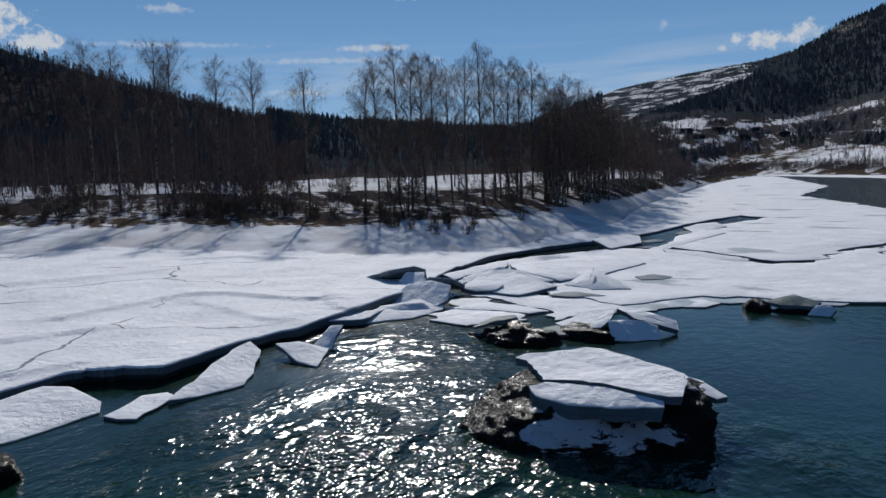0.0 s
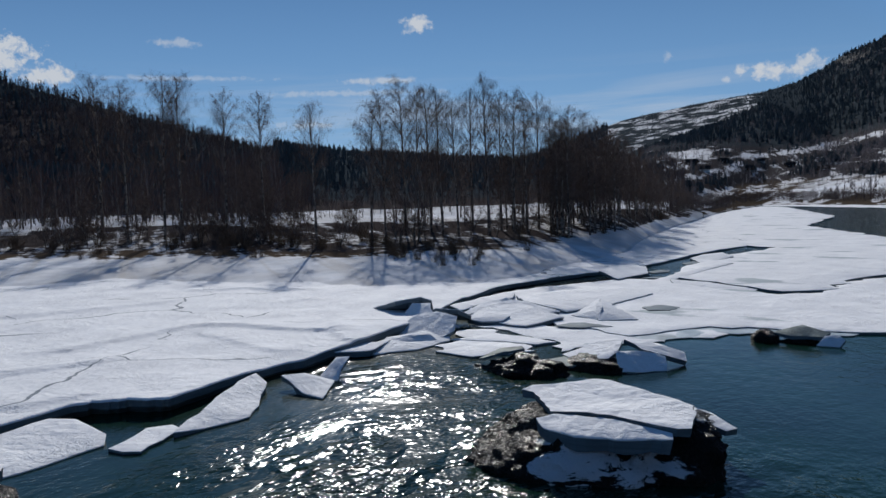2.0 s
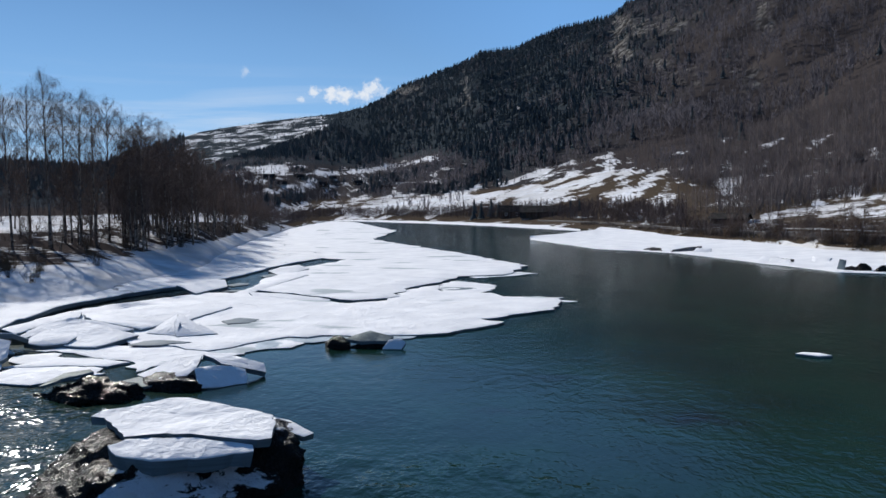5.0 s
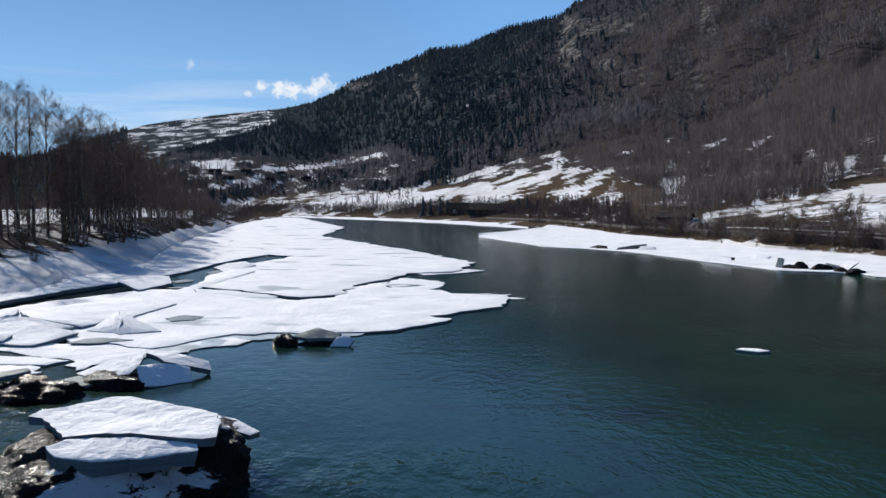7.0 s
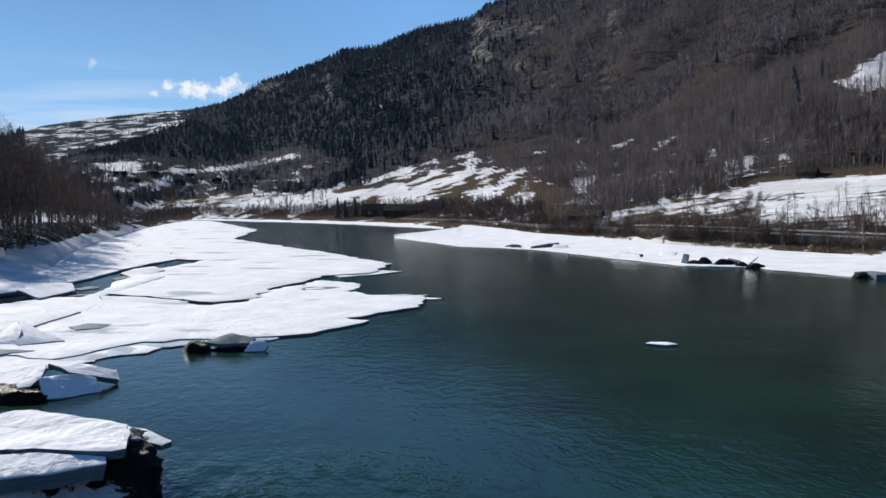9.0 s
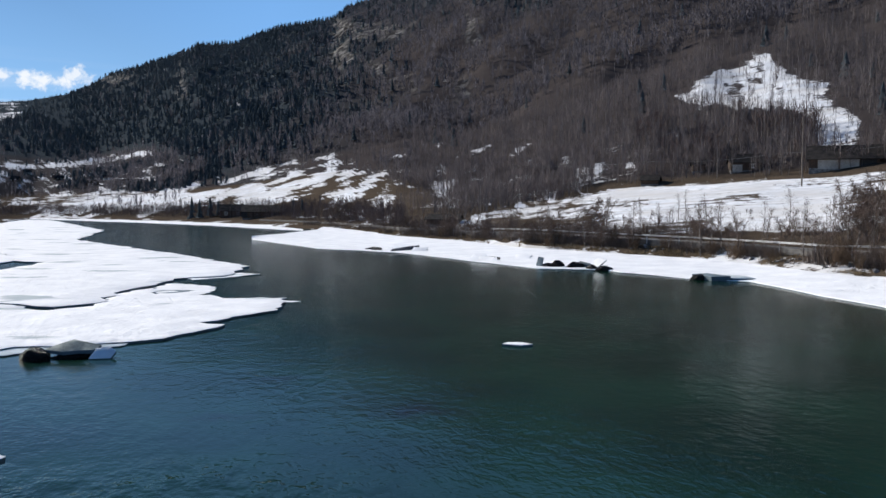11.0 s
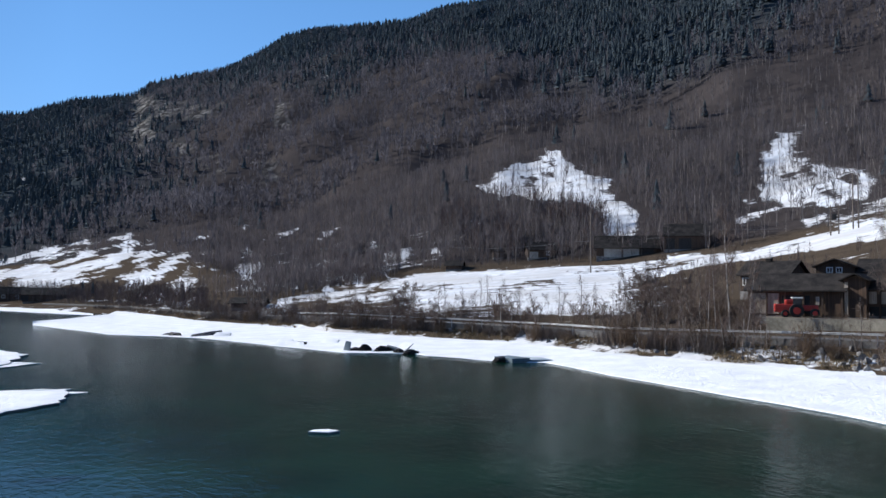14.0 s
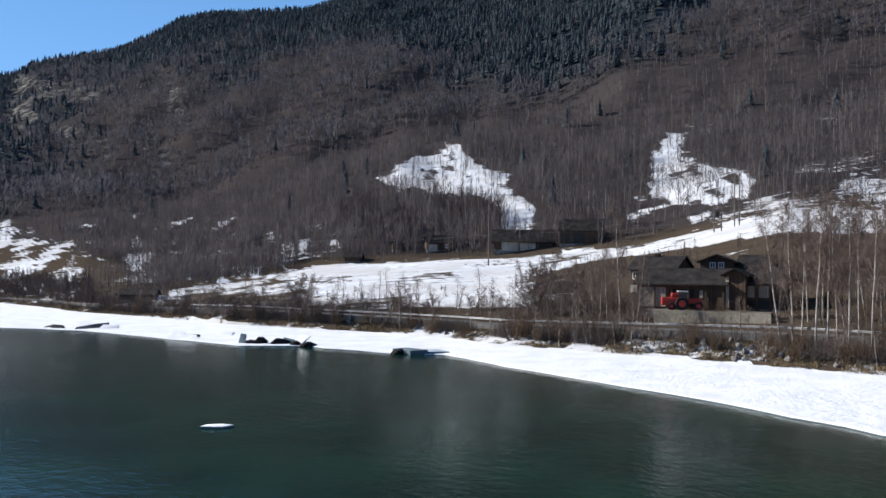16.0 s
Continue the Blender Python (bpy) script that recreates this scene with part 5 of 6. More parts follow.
woods("bare_wood", "leafless birch wood covering the mountain slope", "woods", BROAD, [HAZY_TWIG, FAR_TRUNK], x[keep], y[keep], r.uniform(0.5, 1.45, keep.sum()) * (1 + 0.3 * fbm(x[keep], y[keep], 60, 2, 0.5, 171)), 18, 6)
az, d, x, y, r = scatter(11, 5000, 13, 72, lambda k: k[6] + 3, lambda k: k[6] + (k[7] - k[6]) * 0.75)
keep = clear(az, d)
woods("bare_wood", "leafless birch wood at the foot of the slope", "woods", BARE, [FAR_TWIG, FAR_TRUNK], x[keep], y[keep], r.uniform(0.35, 1.0, keep.sum()), 12, 6)
az, d, x, y, r = scatter(41, 9000, 29, 60, lambda k: k[6] + 4, lambda k: k[7] + 120)
keep = (np.maximum(patch(az, view_angle(x, y), OPEN[0]), patch(az, view_angle(x, y), OPEN[1])) > 0.3) & (fbm(x, y, 22, 3, 0.5, 183) > 0.08)
woods("bare_wood", "bare scrub creeping into the snowy pastures", "woods", BARE, [FAR_TWIG, FAR_TRUNK], x[keep], y[keep], r.uniform(0.15, 0.55, keep.sum()), 42, 6)
az, d, x, y, r = scatter(43, 8000, 29, 41, lambda k: k[6] + 8, lambda k: k[7])
el = view_angle(x, y)
keep = (el > 2.6) & (el < np.interp(az, (29, 34, 37, 40, 41), (4.6, 5.3, 5.3, 4.9, 2.5))) & (fbm(x, y, 16, 3, 0.5, 185) > -0.2)
woods("bare_wood", "dense tall birch wood below the snowy pasture", "woods", BARE, [THICKET, FAR_TRUNK], x[keep], y[keep], r.uniform(0.5, 1.1, keep.sum()), 44, 6)
az, d, x, y, r = scatter(49, 3400, 11.5, 26, lambda k: k[5] + 6, lambda k: k[6] + 60)
keep = (az > 11.5 + 3.5 * r.random(len(az))) & (view_angle(x, y) > np.where(az > 17.5, np.interp(az, (17.5, 24.6, 26), (-0.9, 0.5, 0.8)), -1.0)) & (fbm(x, y, 20, 3, 0.5, 189) > -0.18)
woods("bare_wood", "brown leafless scrub on the foot of the slope", "woods", BARE, [FAR_TWIG, FAR_TRUNK], x[keep], y[keep], r.uniform(0.3, 0.8, keep.sum()), 50, 6)
az, d, x, y, r = scatter(33, 2200, 6, 50, lambda k: k[6] - 22, lambda k: k[6] + 45)
keep = (open_ground(x, y) < 0.5) & (fbm(x, y, 18, 3, 0.5, 181) > -0.1) & ((d > np.interp(az, BEARING, FIELD[0]) + 2) | (az < 24))
woods("bare_wood", "bare scrub along the edge of the wood", "woods", BARE, [THICKET, FAR_TRUNK], x[keep], y[keep], r.uniform(0.2, 0.65, keep.sum()), 34, 6)
az, d, x, y, r = scatter(13, 4200, -17, 13, lambda k: k[4] + 2, lambda k: k[5] + 24)
woods("bare_wood", "low bare brush along the bend of the river", "woods", BARE, [THICKET, FAR_TRUNK], x, y, r.uniform(0.15, 0.5, len(x)), 14, 6)
az, d, x, y, r = scatter(15, 9500, -19, 14, lambda k: k[5] + 20, lambda k: k[7], 0.7)
keep = clear(az, d) & (fbm(x, y, 40, 3, 0.5, 61) > np.where(az < -2, -0.2, 0.0)) & ((az < -2) | (d > np.interp(az, BEARING, FIELD[0])))
woods("bare_wood", "scattered bare trees between the far fields", "woods", BROAD, [HAZY_TWIG, FAR_TRUNK], x[keep], y[keep], r.uniform(0.25, 0.75, keep.sum()), 16, 6)
az, d, x, y, r = scatter(3, 52000, -19, 72, lambda k: k[6] + (k[7] - k[6]) * 0.2, lambda k: k[8] * 1.005)
flank = (az < -8.8) & (d > np.interp(az, BEARING, SLOPE[0]) + 40)
keep = clear(az, d) & (settled(az, view_angle(x, y) - 0.15) < 0.5) & (r.random(len(az)) < np.where(flank, np.clip(0.25 + (az + 11) * 0.3, 0.25, 0.85), conifers(x, y) * 0.9 + 0.007 - 0.7 * crag_cover(x, y)))
woods("spruce_wood", "dark spruce forest on the mountain flank and under its crest", "woods", SPRUCE, [HAZY_NEEDLE], x[keep], y[keep], r.uniform(0.55, 1.1, keep.sum()) * np.where(flank[keep], 0.6, 1), 4)
az, d, x, y, r = scatter(45, 5000, -19, 2, lambda k: k[6] + 10, lambda k: k[6] + (k[7] - k[6]) * 0.6, 0.7)
el = view_angle(x, y)
below = np.maximum.reduce([patch(az, el + h, p, 0.2, 0.2) for p in UPLAND for h in (0.15, 0.3)])
keep = clear(az, d) & (settled(az, el) > 0.5) & (below < 0.4) & (fbm(x, y, 45, 3, 0.5, 187) > 0.06)
woods("spruce_wood", "dark spruces between the fields up the valley", "woods", SPRUCE, [HAZY_NEEDLE], x[keep], y[keep], r.uniform(0.25, 0.6, keep.sum()), 46)
az, d, x, y, r = scatter(47, 3000, -44, -21, lambda k: k[7] + 100, lambda k: k[8])
keep = open_ground(x, y) < 0.3
woods("spruce_wood", "dark forest on the far side of the valley", "woods", SPRUCE, [HAZY_NEEDLE], x[keep], y[keep], r.uniform(1.2, 2.2, keep.sum()), 48)
az, d, x, y, r = scatter(5, 6500, -75, -16, lambda k: k[5] + 12, lambda k: k[6] + 160)
thin = np.clip((az + 44) / 3, 0, 1) * np.clip((-24 - az) / 2, 0, 1)
keep = r.random(len(az)) < np.where(az > -26, 0.45, 1 - 0.86 * thin)
x, y, thin = x[keep], y[keep], thin[keep]
woods("bare_wood", "bare thicket behind the road on the left bank", "woods", BARE, [THICKET, FAR_TRUNK], x, y, (0.5 + 1.1 * r.random(len(x)) ** 1.6 + 0.25 * fbm(x, y, 25, 2, 0.5, 91)) * (1 - 0.4 * thin), 6, 6)
az, d, x, y, r = scatter(9, 800, -62, -43, lambda k: k[6] + 20, lambda k: k[6] + 140)
woods("spruce_wood", "dark spruces standing behind the road on the left bank", "woods", SPRUCE, [HAZY_NEEDLE], x, y, r.uniform(0.8, 1.35, len(x)), 10)
az, d, x, y, r = scatter(7, 6500, -80, -41, lambda k: k[6] + 40, lambda k: k[8])
bare = fbm(x, y, 70, 3, 0.5, 205) + 0.35 * r.standard_normal(len(x)) > -0.25
woods("bare_wood", "dark leafless wood on the hill behind the left bank", "woods", BROAD, [THICKET, FAR_TRUNK], x[bare], y[bare], r.uniform(0.5, 1.1, bare.sum()), 54, 6)
woods("spruce_wood", "dark spruces in the wood behind the left bank", "woods", SPRUCE, [HAZY_NEEDLE], x[~bare], y[~bare], r.uniform(0.35, 0.75, (~bare).sum()), 8)


# brush along the banks
def shrub_mesh(seed, tall, wide, stems):
    r = np.random.default_rng(seed)
    b = Bundle()
    for _ in range(stems):
        a, lean = r.random() * 6.283, r.random() ** 0.7 * wide
        h = tall * r.uniform(0.55, 1.05)
        root = np.append(r.normal(size=2) * wide * 0.25, -0.1)
        tip = root + np.array([np.cos(a) * lean, np.sin(a) * lean, h])
        mid = (root + tip) / 2 + np.append(r.normal(size=2) * 0.12, 0.2)
        b.tube([root, mid, tip], [0.02, 0.012, 0.005], 3)
        for _ in range(8):
            e = mid + (tip - mid) * r.uniform(-0.4, 0.9)
            b.sliver(e, e + r.normal(size=3) * tall * 0.13 + np.array([0, 0, tall * 0.1]), 0.02, r)
    return b.mesh("branch", BRUSH)


SHRUB = [shrub_mesh(80 + k, 2.2, 1.3, 38) for k in range(4)]


def shrub(az, r, size, group):
    x, y = polar(az, r)
    base = new("shrub")
    crown = new("crown", rng.choice(SHRUB))
    crown.parent = base
    base.matrix_basis = pose(x, y, float(height(np.array(x), np.array(y))), 0, 0, rng.uniform(0, 360)) @ Matrix.Diagonal((size, size, size * rng.uniform(0.8, 1.3), 1))
    tagged(base, "bare brown shrub on the river bank", "shrub", group)


for _ in range(60):
    az = rng.uniform(-66, -17)
    shrub(az, float(lines(np.array(az))[4][0]) + rng.gauss(1, 4), rng.uniform(0.4, 1.1), "shrubs on the left bank")
for az0, count in ((-56, 5), (-46, 6), (-35.5, 12), (-31, 10)):
    for _ in range(count):
        az = rng.gauss(az0, 1.3)
        shrub(az, float(lines(np.array(az))[4][0]) + rng.gauss(-9, 4), rng.uniform(0.4, 0.9), "shrubs on the left bank")
for _ in range(130):
    az = rng.uniform(9, 74)
    rows = [float(p[0]) for p in lines(np.array(az))]
    shrub(az, rng.choice((rng.uniform(rows[3] + 2, rows[4] - 3), rng.uniform(rows[4] + 4, rows[5] + 1))), rng.uniform(0.5, 1.25), "shrubs on the right bank")


# dry brush and grass too fine to count, along the road bank and on the terrace
def tuft_sketch(seed, blades, tall, wide, thin):
    r = np.random.default_rng(seed)
    b = Bundle()
    for _ in range(blades):
        root = np.append(r.normal(size=2) * wide * 0.4, -0.05)
        b.sliver(root, root + np.append(r.normal(size=2) * wide * 0.6, tall * r.uniform(0.4, 1.1)), thin, r)
    return b.arrays()


TUFT, WHIP = [tuft_sketch(k, 9, 0.55, 0.35, 0.06) for k in range(4)], [tuft_sketch(20 + k, 13, 2.0, 0.7, 0.035) for k in range(5)]
DRY = by_island("dry_grass", (0.11, 0.083, 0.05), (0.29, 0.22, 0.13))
BARE_BRUSH = by_island("bare_brush", (0.05, 0.04, 0.036), (0.2, 0.165, 0.145))
az, d, x, y, r = scatter(21, 4200, 8, 76, lambda k: k[3] + 0.6, lambda k: k[3] + 0.75 * (k[4] - k[3]), 0.75)
keep = fbm(x, y, 6, 3, 0.5, 155) > -0.05
woods("dry_grass", "withered yellow grass on the road embankment", "grass", TUFT, [DRY], x[keep], y[keep], r.uniform(0.4, 1.1, keep.sum()), 22)
az, d, x, y, r = scatter(23, 3700, 6, 76, lambda k: k[3] + 3.0, lambda k: k[4] - 3.2)
keep = fbm(x, y, 7, 3, 0.5, 151) > np.where(az > 54, 0.18, np.where(az < 32, -0.15, 0.02))
woods("bank_brush", "grey-brown leafless brush on the road embankment", "brush", WHIP, [BARE_BRUSH], x[keep], y[keep], r.uniform(0.3, 0.95, keep.sum()) * (1 + 0.5 * fbm(x, y, 12, 2, 0.5, 153)[keep]), 24)
az, d, x, y, r = scatter(51, 420, 6, 28, lambda k: k[3] + 4, lambda k: k[4] - 3.4)
woods("bare_wood", "dark bare bushes along the foot of the road bank", "woods", BARE, [THICKET, FAR_TRUNK], x, y, r.uniform(0.14, 0.36, len(x)), 52, 6)
az, d, x, y, r = scatter(25, 2300, 8, 76, lambda k: k[4] + 3.2, lambda k: k[5] + 4)
keep = ~((az > 50.2) & (az < 59.5) & (d > 92)) & ((az < 34) | (fbm(x, y, 7, 3, 0.5, 159) > 0))
woods("bank_brush", "grey-brown leafless brush above the road", "brush", WHIP, [BARE_BRUSH], x[keep], y[keep], r.uniform(0.4, 1.2, keep.sum()), 26)
az, d, x, y, r = scatter(53, 1500, 41, 64, lambda k: k[5] + 3, lambda k: k[5] + 62)
keep = ~((az > 48.2) & (az < 60) & (d < 127)) & (d < np.interp(az, (41, 48, 64), (150, 182, 190))) & (fbm(x, y, 9, 3, 0.5, 207) > -0.08)
woods("bare_wood", "brown leafless scrub round the farm", "woods", BARE, [THICKET, FAR_TRUNK], x[keep], y[keep], r.uniform(0.1, 0.34, keep.sum()), 56, 6)
az, d, x, y, r = scatter(27, 2400, -70, -16, lambda k: k[4] - 5, lambda k: k[5])
keep = fbm(x, y, 9, 3, 0.5, 157) > 0.08
woods("bank_brush", "dark leafless brush under the birches", "brush", WHIP, [BARE_BRUSH], x[keep], y[keep], r.uniform(0.2, 0.75, keep.sum()), 28)

# ---- the right bank: road, farm, lines ----
def bearing_pose(az, r, z=None, turn=0.0, sink=0.0):
    """Standing at a bearing and distance, x to the right and y away from the bridge."""
    x, y = polar(az, r)
    if z is None:
        z = float(height(np.array(x), np.array(y)))
    return pose(x, y, z - sink, 0, 0, -az + turn)


def boards(name, dark, light, width=0.18):
    mat, n = material(name)
    at = n("ShaderNodeTexCoord").outputs["Object"]
    xyz = n("ShaderNodeSeparateXYZ", {0: at})
    along = n.math("ADD", xyz.outputs[0], xyz.outputs[1])
    plank = n.math("FRACT", n.math("DIVIDE", along, width))
    pick = n("ShaderNodeTexWhiteNoise", {"W": n.math("FLOOR", n.math("DIVIDE", along, width))}, noise_dimensions="1D").outputs["Value"]
    stain = n.noise(at, 0.8, 5.0)
    tone = n.mix(n.math("ADD", n.math("MULTIPLY", pick, 0.5), n.math("MULTIPLY", stain, 0.5)), dark, light)
    gap = n.math("LESS_THAN", plank, 0.1)
    finish(n, n.mix(gap, tone, tuple(c * 0.3 for c in dark)), 0.85, n.math("SUBTRACT", 1.0, gap), 0.4, 0.02)
    return mat


def smooth_white(name, tone):
    return plain(name, tuple(c * 0.85 for c in tone), tone, 2.0, 0.6, 0.1)


TIMBER, GREY_BOARD = boards("dark_timber", (0.035, 0.022, 0.015), (0.10, 0.062, 0.04)), boards("weathered_boards", (0.28, 0.235, 0.185), (0.56, 0.48, 0.39))
ROOFING = plain("old_roofing", (0.012, 0.0115, 0.0115), (0.042, 0.037, 0.034), 0.8, 0.9, 0.4, **{"Specular IOR Level": 0.1})
BARN_BOARD = boards("barn_boards", (0.04, 0.024, 0.015), (0.15, 0.088, 0.052))
CONCRETE, ASPHALT = plain("old_concrete", (0.27, 0.255, 0.225), (0.46, 0.435, 0.39), 0.6, 0.9, 0.3), plain("asphalt", (0.07, 0.068, 0.066), (0.14, 0.135, 0.13), 1.5, 0.9, 0.2)
GALVANISED = plain("galvanised_steel", (0.3, 0.305, 0.31), (0.45, 0.455, 0.46), 2.0, 0.7, 0.1, Metallic=0.2)
PALE, GLASS = smooth_white("white_paint", (0.78, 0.78, 0.75)), plain("window_glass", (0.02, 0.024, 0.03), (0.04, 0.045, 0.05), 1.0, 0.08, 0.0)
RED, BLACK = plain("red_paint", (0.50, 0.035, 0.022), (0.62, 0.06, 0.04), 1.5, 0.45, 0.1), plain("black_rubber_and_bay_shade", (0.012, 0.012, 0.012), (0.03, 0.03, 0.03), 2.0, 0.8, 0.2)
POLE_WOOD, STONE = plain("pole_wood", (0.07, 0.055, 0.045), (0.17, 0.14, 0.115), 1.2, 0.85, 0.2), plain("grey_stone", (0.08, 0.075, 0.07), (0.31, 0.297, 0.28), 1.2, 0.85, 0.7)
BIRCH_WHITE = plain("white_birch_bark", (0.10, 0.085, 0.075), (0.5, 0.46, 0.42), 1.1, 0.8, 0.2)


def box(bm, x0, x1, y0, y1, z0, z1):
    vs = [bm.verts.new((x, y, z)) for z in (z0, z1) for x, y in ((x0, y0), (x1, y0), (x1, y1), (x0, y1))]
    for f in ((3, 2, 1, 0), (4, 5, 6, 7), (0, 1, 5, 4), (1, 2, 6, 5), (2, 3, 7, 6), (3, 0, 4, 7)):
        bm.faces.new([vs[i] for i in f])


def box_part(name, parent, mat, *sides, label="", bevel=0.0):
    bm = bmesh.new()
    box(bm, *sides)
    if bevel:
        bmesh.ops.bevel(bm, geom=list(bm.edges), offset=bevel, segments=2, affect="EDGES", profile=0.5)
    return part(name, bm, mat, parent, label)


def window(parent, x, y, z, w, h, across=False):
    """A white-framed window on the wall that faces the bridge."""
    frame_mesh = bmesh.new()
    for x0, x1, z0, z1 in ((x - w / 2, x + w / 2, z, z + 0.1), (x - w / 2, x + w / 2, z + h - 0.1, z + h), (x - w / 2, x - w / 2 + 0.1, z + 0.1, z + h - 0.1),
                           (x + w / 2 - 0.1, x + w / 2, z + 0.1, z + h - 0.1), (x - 0.035, x + 0.035, z + 0.1, z + h - 0.1)):
        box(frame_mesh, x0, x1, y - 0.09, y - 0.01, z0, z1)
    win = part("window", frame_mesh, PALE, parent, "white-framed window")
    for side in (-1, 1):
        box_part("pane", win, GLASS, x + side * w / 4 - w / 4 + 0.12, x + side * w / 4 + w / 4 - 0.12, y - 0.05, y - 0.02, z + 0.12, z + h - 0.12)
    return win


def building(name, label, where, long, deep, eave, ridge, wall_mat, along=True, over=0.45, plinth=0.5, category="building", bays=(), windows=(), chimney=None, doors=()):
    """A gabled timber building; the ridge runs along x or, if not along, towards y. It stands with its front edge at y = 0."""
    base = new(name)
    base.matrix_basis = where
    bm = bmesh.new()
    hx = long / 2
    if along:
        prof = [(0, 0), (deep, 0), (deep, eave), (deep / 2, ridge - 0.14), (0, eave)]
        ends = [[bm.verts.new((x, y, z)) for y, z in prof] for x in (-hx, hx)]
    else:
        prof = [(-hx, 0), (hx, 0), (hx, eave), (0, ridge - 0.14), (-hx, eave)]
        ends = [[bm.verts.new((x, y, z)) for x, z in prof] for y in (0, deep)]
    bm.faces.new(ends[0])
    bm.faces.new(ends[1][::-1])
    for i in range(5):
        bm.faces.new((ends[0][i], ends[1][i], ends[1][(i + 1) % 5], ends[0][(i + 1) % 5]))
    bmesh.ops.recalc_face_normals(bm, faces=bm.faces)
    wall = part("wall", bm, wall_mat, base)
    roof = bmesh.new()
    half = (deep if along else long) / 2
    drop = (ridge - eave) / half * over
    for s in (-1, 1):
        pts = [(s * (half + over), eave - drop), (0, ridge), (0, ridge + 0.16), (s * (half + over), eave - drop + 0.16)]
        lo, hi = (-hx - over, hx + over) if along else (-over, deep + over)
        rows = [[roof.verts.new((t, half + p, z) if along else (p, t, z)) for p, z in pts] for t in (lo, hi)]
        for i in range(4):
            roof.faces.new((rows[0][i], rows[1][i], rows[1][(i + 1) % 4], rows[0][(i + 1) % 4]))
        roof.faces.new(rows[0])
        roof.faces.new(rows[1][::-1])
    bmesh.ops.recalc_face_normals(roof, faces=roof.faces)
    part("roof", roof, ROOFING, base, "dark weathered roof")
    box_part("plinth", base, STONE, -hx - 0.04, hx + 0.04, -0.04, deep + 0.04, -1.2, plinth)
    # BLACK panels are dark sheets standing for the shade inside open bays
    for x0, x1, z0, z1, mat in bays:
        box_part("panel", wall, mat, x0, x1, -0.06, -0.01, z0, z1)
    for x in doors:
        box_part("door", base, TIMBER, x - 0.5, x + 0.5, -0.08, -0.01, plinth, plinth + 2.0)
    for x, z, w, h in windows:
        window(base, x, 0.0, z, w, h)
    if chimney:
        x, y, z = chimney
        top = box_part("chimney", base, ROOFING, x - 0.35, x + 0.35, y - 0.35, y + 0.35, z - 1.2, z + 0.5)
        box_part("cap", top, CONCRETE, x - 0.42, x + 0.42, y - 0.42, y + 0.42, z + 0.5, z + 0.6)
    return tagged(base, label, category)


# road, its rail and the yard wall
def ribbon(name, label, mat, az0, az1, inner, outer, rise, skirt, kind="structure"):
    az = np.arange(az0, az1, 0.4)
    bank = np.interp(az, BEARING, BANK[0])
    z = np.interp(az, BEARING, BANK[1]) + rise
    cols = [(bank + inner, z - skirt), (bank + inner, z), (bank + outer, z), (bank + outer, z - skirt)]
    v = np.stack([np.stack([r * np.sin(np.radians(az)), r * np.cos(np.radians(az)), h], -1) for r, h in cols])
    me = mesh_of(name, v.reshape(-1, 3), grid_faces(4, len(az))[:, ::-1], [mat])
    return tagged(new(name, me), label, name, kind=kind)


ribbon("road", "narrow asphalt road along the right bank", ASPHALT, 3, 90, -2.6, 2.6, 0.22, 0.9)


def guardrail():
    base = new("guardrail")
    az = np.arange(19, 76, 0.5)
    bank, z = np.interp(az, BEARING, BANK[0]) - 2.7, np.interp(az, BEARING, BANK[1]) + 0.22
    dx, dz = (0, 0.05, 0.0, 0.05, 0), (0.48, 0.54, 0.6, 0.66, 0.72)
    v = np.stack([np.stack([(bank - d) * np.sin(np.radians(az)), (bank - d) * np.cos(np.radians(az)), z + h], -1) for d, h in zip(dx, dz)])
    beam = new("beam", mesh_of("beam", v.reshape(-1, 3), grid_faces(5, len(az)), [GALVANISED], False))
    beam.parent = base
    post = bmesh.new()
    box(post, -0.06, 0.06, 0, 0.1, -0.6, 0.72)
    first = part("post", post, GALVANISED, base)
    for k, a in enumerate(np.arange(19.2, 75.5, 2.1)):
        ob = first if k == 0 else new("post", first.data)
        ob.parent = base
        ob.matrix_basis = bearing_pose(a, float(np.interp(a, BEARING, BANK[0])) - 2.66, float(np.interp(a, BEARING, BANK[1])) + 0.22)
    tagged(base, "galvanised steel guardrail along the road", "guardrail")


guardrail()


def polar_block(name, label, mat, az0, az1, r0, r1, z0, z1, kind="structure", near=0.0):
    """A wall along the bearings with the ground behind it level with its top; near brings its far end closer."""
    az = np.linspace(az0, az1, 14)
    v = []
    for r, z in ((r0, z0), (r0, z1), (r0 + 0.35, z1), (r1, z1 + 0.02)):
        d = r - near * (az - az0) / (az1 - az0) * (r < r1)
        v.append(np.stack([d * np.sin(np.radians(az)), d * np.cos(np.radians(az)), az * 0 + z], -1))
    me = mesh_of(name, np.concatenate(v), grid_faces(4, 14)[:, ::-1], mat, False, [0] * 26 + [1] * 13)
    return tagged(new(name, me), label, name.replace("_", " "), kind=kind)


OLD_WALL = plain("mossy_concrete", (0.17, 0.155, 0.12), (0.36, 0.33, 0.265), 0.5, 0.9, 0.5)
YARD = plain("trodden_yard", (0.09, 0.07, 0.05), (0.2, 0.16, 0.115), 0.7, 0.9, 0.4)
polar_block("retaining_wall", "low concrete retaining wall holding up the farm yard", [OLD_WALL, YARD], 50.6, 58.0, 94.6, 108, 2.4, 4.74, near=3.2)

ZB = 4.7
